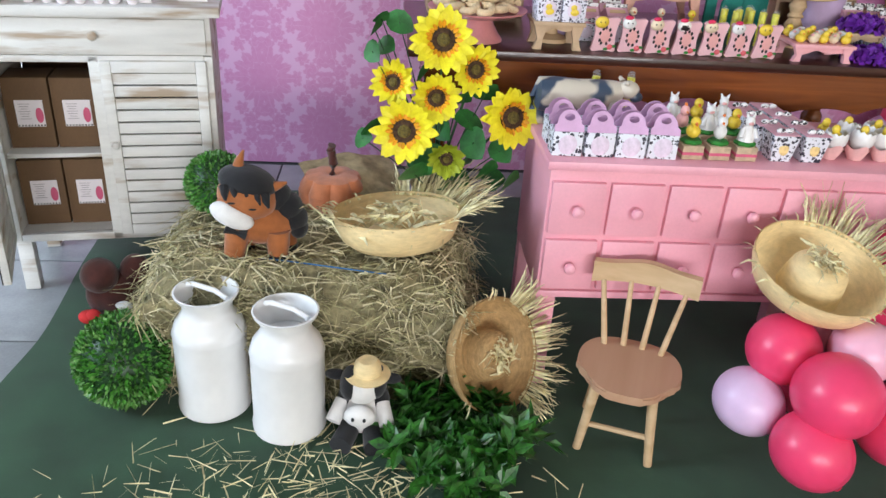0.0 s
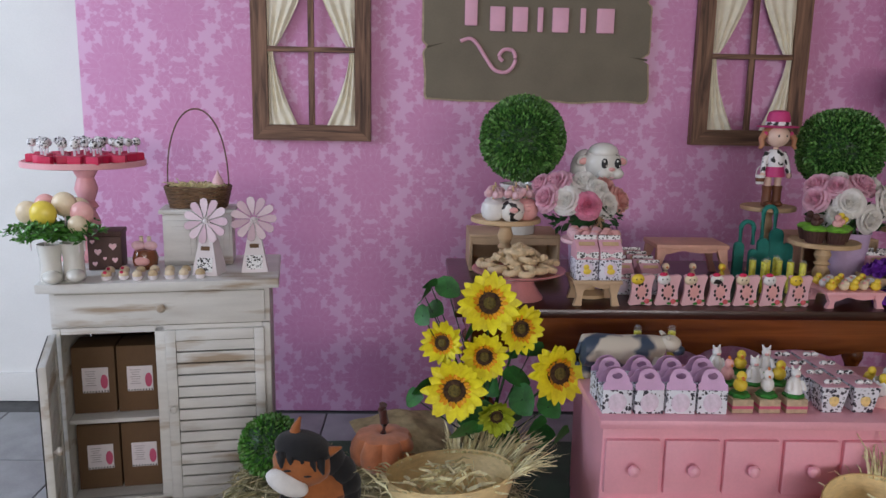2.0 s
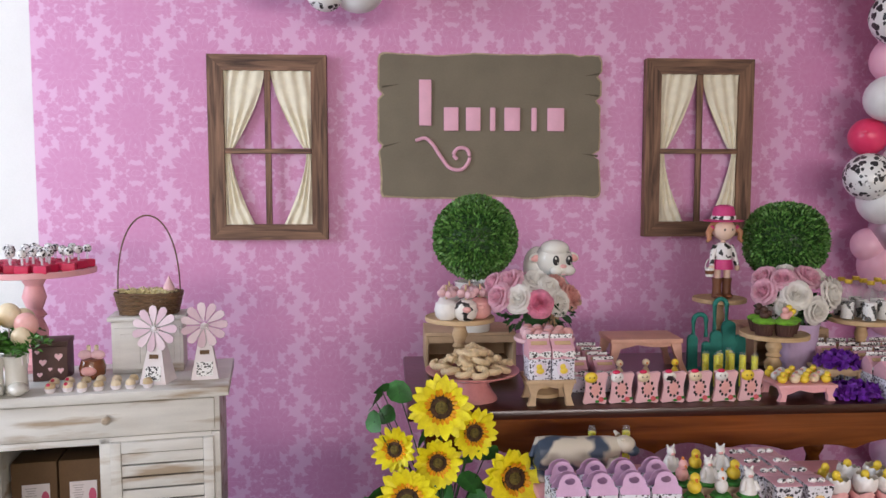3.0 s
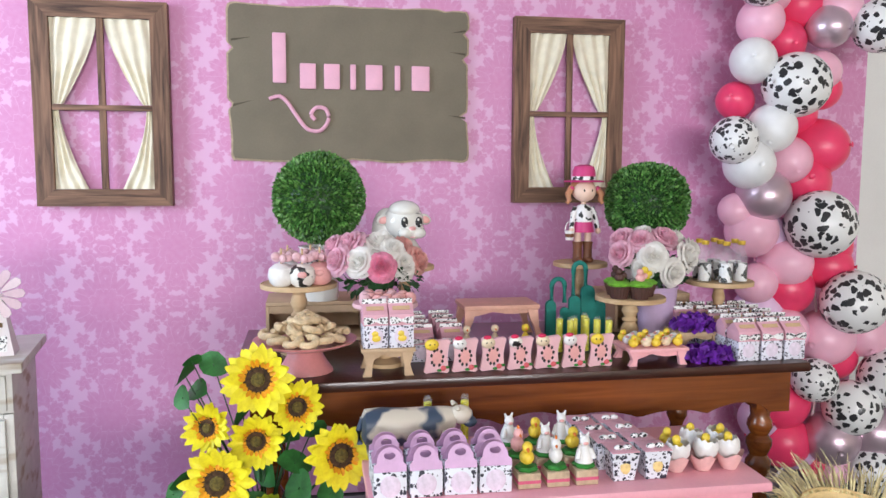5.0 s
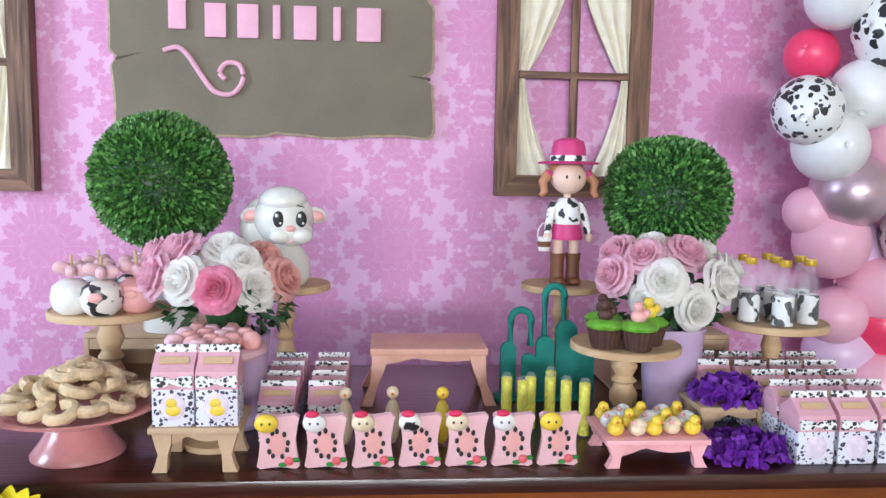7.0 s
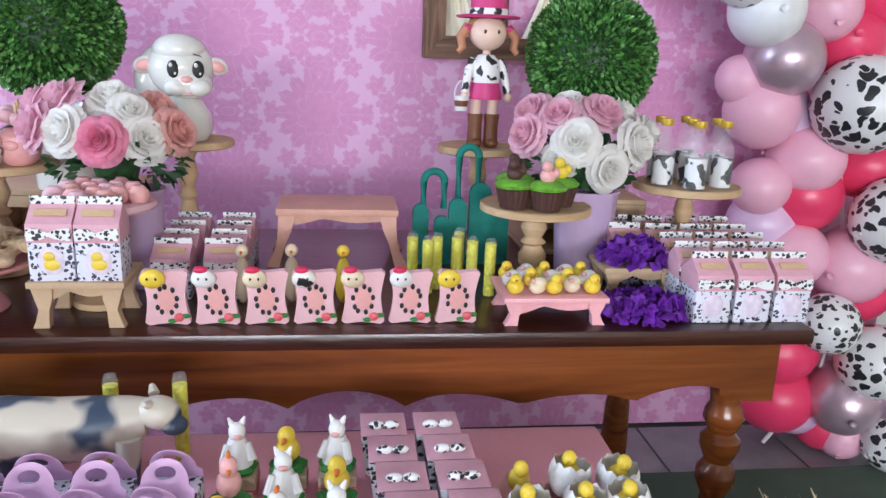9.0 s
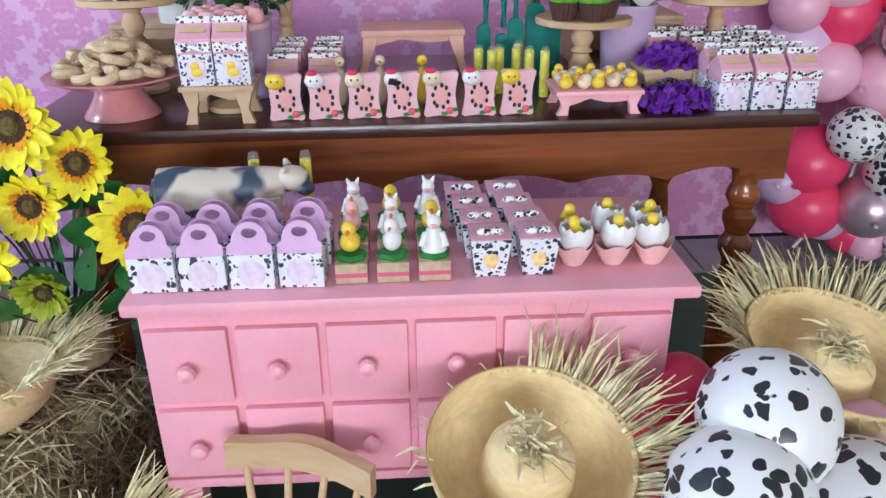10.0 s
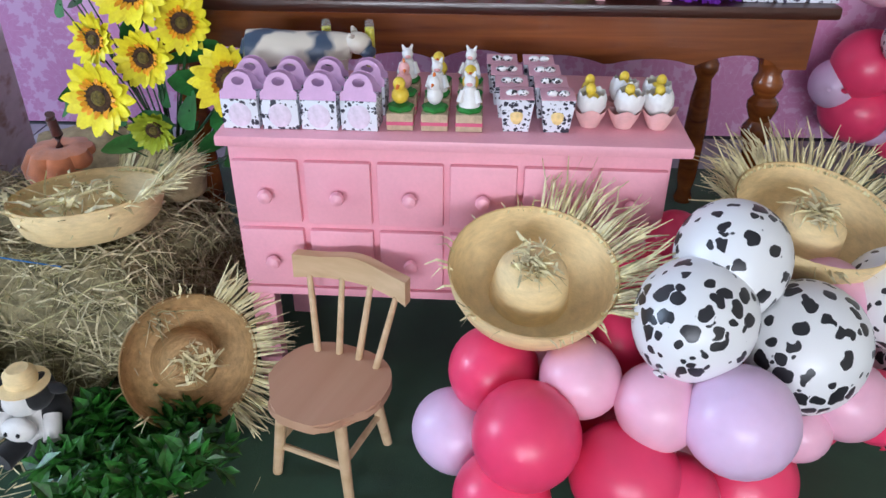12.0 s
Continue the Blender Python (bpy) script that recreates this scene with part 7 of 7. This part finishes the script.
for x, z0, z1, w, y in ((-0.075, 0.0, 0.12, 0.032, 0.0), (-0.035, 0.0, 0.10, 0.03, -0.02), (-0.002, 0.0, 0.135, 0.036, -0.012), (0.045, 0.0, 0.165, 0.044, 0.0), (0.088, 0.0, 0.115, 0.04, 0.012)):
    out = [(x - w / 2, z0), (x + w / 2, z0)] + [(x + w / 2 * math.cos(a), z1 - w / 2 + w / 2 * math.sin(a)) for a in [math.pi * i / 10 for i in range(11)]]
    bm = slab(B(), out, y - 0.007, y + 0.007)
    part("stem", bm, M_TEAL, t, smooth=False)
for x0, x1, z0, z1 in ((-0.07, -0.028, 0.11, 0.185), (-0.0, 0.04, 0.12, 0.235)):
    r = (x1 - x0) / 2
    pts = [(x0, 0.006, z0)] + [((x0 + x1) / 2 - r * math.cos(a), 0.006, z1 - r + r * math.sin(a)) for a in [math.pi * i / 12 for i in range(13)]] + [(x1, 0.006, z0)]
    part("arm", tube(B(), pts, 0.0075, 0.0075, 10), M_TEAL, t)
part("base", block(B(), 0.0, 0, 0.004, 0.2, 0.05, 0.008, 0.002), M_TEAL, t)

# purple flowers
M_PURPLE = surface("purple_petal", (0.15, 0.018, 0.34), 0.6, 0.25, 60, 0.0)
for x, y, z, rx, ry in ((1.245, 1.915, TT, 0.066, 0.045), (1.275, 2.04, TT + 0.0585, 0.058, 0.04)):
    t = thing("purple_flowers", pose(x, y, z), "bunch of deep purple cloth flowers", "flowers", "purple flower bunches")
    p, nn = ball_points(300, rx * 0.95, ry * 0.95, 0.024)
    p[:, 2] = np.abs(p[:, 2]) * 0.9 + 0.006
    nn[:, 2] = np.abs(nn[:, 2])
    foliage("petals", p, nn, 0.023, M_PURPLE, t, lift=0.5, slim=0.85)
    part("mound", orb(B(), 0, 0, 0.016, rx * 0.7, ry * 0.7, 0.0155), M_PURPLE, t)

cartons([(1.350 + 0.070 * i, 1.905 + 0.069 * j, TT) for j in range(5) for i in range(3)])
cartons([(1.280, 2.12 + 0.069 * j, TT) for j in range(2)])
for o in (*reversed(carton.children_recursive), carton):
    bpy.data.objects.remove(o)


# ---- figures ----
M_SKIN = surface("peach_clay", (0.84, 0.60, 0.48), 0.5, 0.03)
M_MAGENTA = surface("magenta_clay", (0.58, 0.04, 0.19), 0.5, 0.05)
M_BOOT = surface("brown_clay", (0.19, 0.07, 0.03), 0.5, 0.1)
M_HAIR = surface("auburn_clay", (0.50, 0.22, 0.11), 0.5, 0.1)
M_SHIRT = spotted("spotted_shirt", (0.82, 0.80, 0.80), (0.02, 0.02, 0.02), 55, 0.59, 0.5)


def doll():
    sk, mg, bo, ha, sh, ey = B(), B(), B(), B(), B(), B()
    for s in (-1, 1):
        x = s * 0.017
        lathe(bo, [(0.012, 0), (0.016, 0.003), (0.0145, 0.02), (0.014, 0.045), (0.0165, 0.066), (0.0, 0.067)], 16, x, 0, 0)
        orb(bo, x, -0.012, 0.009, 0.0135, 0.02, 0.009, 14, 8)
        lathe(sk, [(0.0105, 0.066), (0.011, 0.10), (0.0, 0.105)], 14, x, 0, 0)
        tube(sh, [(s * 0.025, 0, 0.172), (s * 0.036, -0.004, 0.15)], 0.010, 0.0095, 10)
        tube(sh, [(s * 0.036, -0.004, 0.15), (s * 0.044, -0.012, 0.108)], 0.0085, 0.0075, 10)
        orb(sk, s * 0.045, -0.014, 0.1, 0.009, 0.008, 0.010, 10, 7)
        tube(ha, [(s * 0.04, -0.005, 0.235), (s * 0.056, -0.012, 0.215), (s * 0.052, -0.014, 0.195), (s * 0.060, -0.014, 0.186)], 0.011, 0.006, 10)
        orb(mg, s * 0.043, -0.008, 0.232, 0.008, 0.006, 0.008, 10, 6)
        orb(ey, s * 0.013, -0.036, 0.226, 0.003, 0.002, 0.004, 8, 6)
    lathe(mg, [(0.034, 0.096), (0.035, 0.1), (0.028, 0.128), (0, 0.129)], 22)
    lathe(sh, [(0.027, 0.126), (0.030, 0.14), (0.028, 0.168), (0.016, 0.182), (0, 0.184)], 22)
    lathe(sk, [(0.008, 0.18), (0.008, 0.196)], 12)
    orb(sk, 0, -0.004, 0.224, 0.037, 0.035, 0.034, 22, 14)
    orb(ha, 0, 0.006, 0.232, 0.040, 0.036, 0.034, 20, 12)
    bmesh.ops.translate(ha, vec=(0, 0.004, 0), verts=ha.verts[:])
    lathe(mg, [(0.062, 0.252), (0.064, 0.256), (0.05, 0.258), (0.037, 0.258), (0.035, 0.285), (0.030, 0.30), (0.016, 0.306), (0, 0.303)], 30)
    lathe(sh, [(0.0385, 0.2585), (0.0378, 0.27), (0.036, 0.27)], 28)
    return many("doll_figure", [(sk, M_SKIN), (mg, M_MAGENTA), (bo, M_BOOT), (ha, M_HAIR), (sh, M_SHIRT), (ey, M_DARK)], pose(1.035, 2.34, TT + 0.2255, 0, 0, 4) @ Matrix.Scale(1.03, 4), "clay cowgirl doll with magenta hat and skirt", "doll")


doll()
t = thing("toy_bucket", pose(0.985, 2.325, TT + 0.28), "tiny white and brown bucket on a hoop handle", "bucket")
part("pail", lathe(B(), [(0.012, 0.02), (0.016, 0.05), (0.014, 0.05), (0.011, 0.024), (0, 0.023)], 16), M_ICING, t)
part("band", lathe(B(), [(0.0136, 0.029), (0.0152, 0.041), (0.013, 0.041)], 16), M_BOOT, t)
part("handle", tube(B(), [(0.015 * math.cos(a), 0, 0.05 + 0.03 * math.sin(a)) for a in [math.pi * k / 12 for k in range(13)]], 0.0015, 0.0015, 6), M_ICING, t)


def sheep():
    w, f, k, p = B(), B(), B(), B()
    lathe(w, [(0.05, 0), (0.062, 0.02), (0.06, 0.06), (0.042, 0.09), (0.03, 0.1)], 24)
    orb(w, -0.048, 0.045, 0.125, 0.055, 0.05, 0.085, 20, 12)
    orb(w, 0.0, 0.0, 0.163, 0.069, 0.062, 0.068, 28, 16)
    orb(w, -0.002, -0.012, 0.203, 0.055, 0.050, 0.036, 20, 12)
    orb(w, 0.014, -0.026, 0.130, 0.052, 0.042, 0.036, 20, 12)
    for q in (-1, 1):
        orb(w, q * 0.024 + 0.014, -0.054, 0.122, 0.025, 0.019, 0.020, 14, 9)
        orb(w, q * 0.073, 0.002, 0.168, 0.026, 0.013, 0.020, 14, 9, Euler((0, q * 0.35, 0)).to_matrix())
        orb(f, q * 0.074, -0.009, 0.167, 0.018, 0.006, 0.013, 12, 8, Euler((0, q * 0.35, 0)).to_matrix())
        orb(k, q * 0.025 + 0.012, -0.0585, 0.162, 0.0125, 0.007, 0.0195, 14, 9)
        orb(w, q * 0.025 + 0.008, -0.066, 0.171, 0.004, 0.003, 0.005, 8, 6)
        orb(w, q * 0.025 + 0.016, -0.0655, 0.153, 0.0025, 0.002, 0.003, 8, 6)
        tube(k, [(q * 0.018 + 0.010, -0.057, 0.195), (q * 0.034 + 0.010, -0.048, 0.190)], 0.0016, 0.0012, 6)
    orb(f, 0.013, -0.064, 0.140, 0.013, 0.008, 0.008, 12, 8)
    orb(p, 0.013, -0.064, 0.108, 0.010, 0.006, 0.003, 10, 7)
    return many("lamb_statue", [(w, M_CERAMIC), (f, M_POP["pink"]), (k, M_DARK), (p, M_SOFTPINK)], pose(0.443, 2.265, TT + 0.2355, 0, 0, 8) @ Matrix.Diagonal((0.87, 0.90, 0.82, 1)), "glossy white ceramic lamb statue with pink ears", "statue")


sheep()
# yellow tubes behind the cow statue
for x, y in ((0.435, 1.735), (0.525, 1.735)):
    t = thing("candy_tube", pose(x, y, DT + 0.001), "clear test tube filled with yellow candy behind the statue", "candy tube", "candy tubes")
    part("tube", lathe(B(), [(0.0105, 0), (0.0105, 0.12), (0.008, 0.13), (0, 0.133)], 16), M_GLASS, t)
    part("candy", lathe(B(), [(0.0, 0.001), (0.0098, 0.002), (0.0098, 0.115), (0, 0.116)], 16), M_CANDY, t)

# ---- floor pieces ----
floor_tiles()
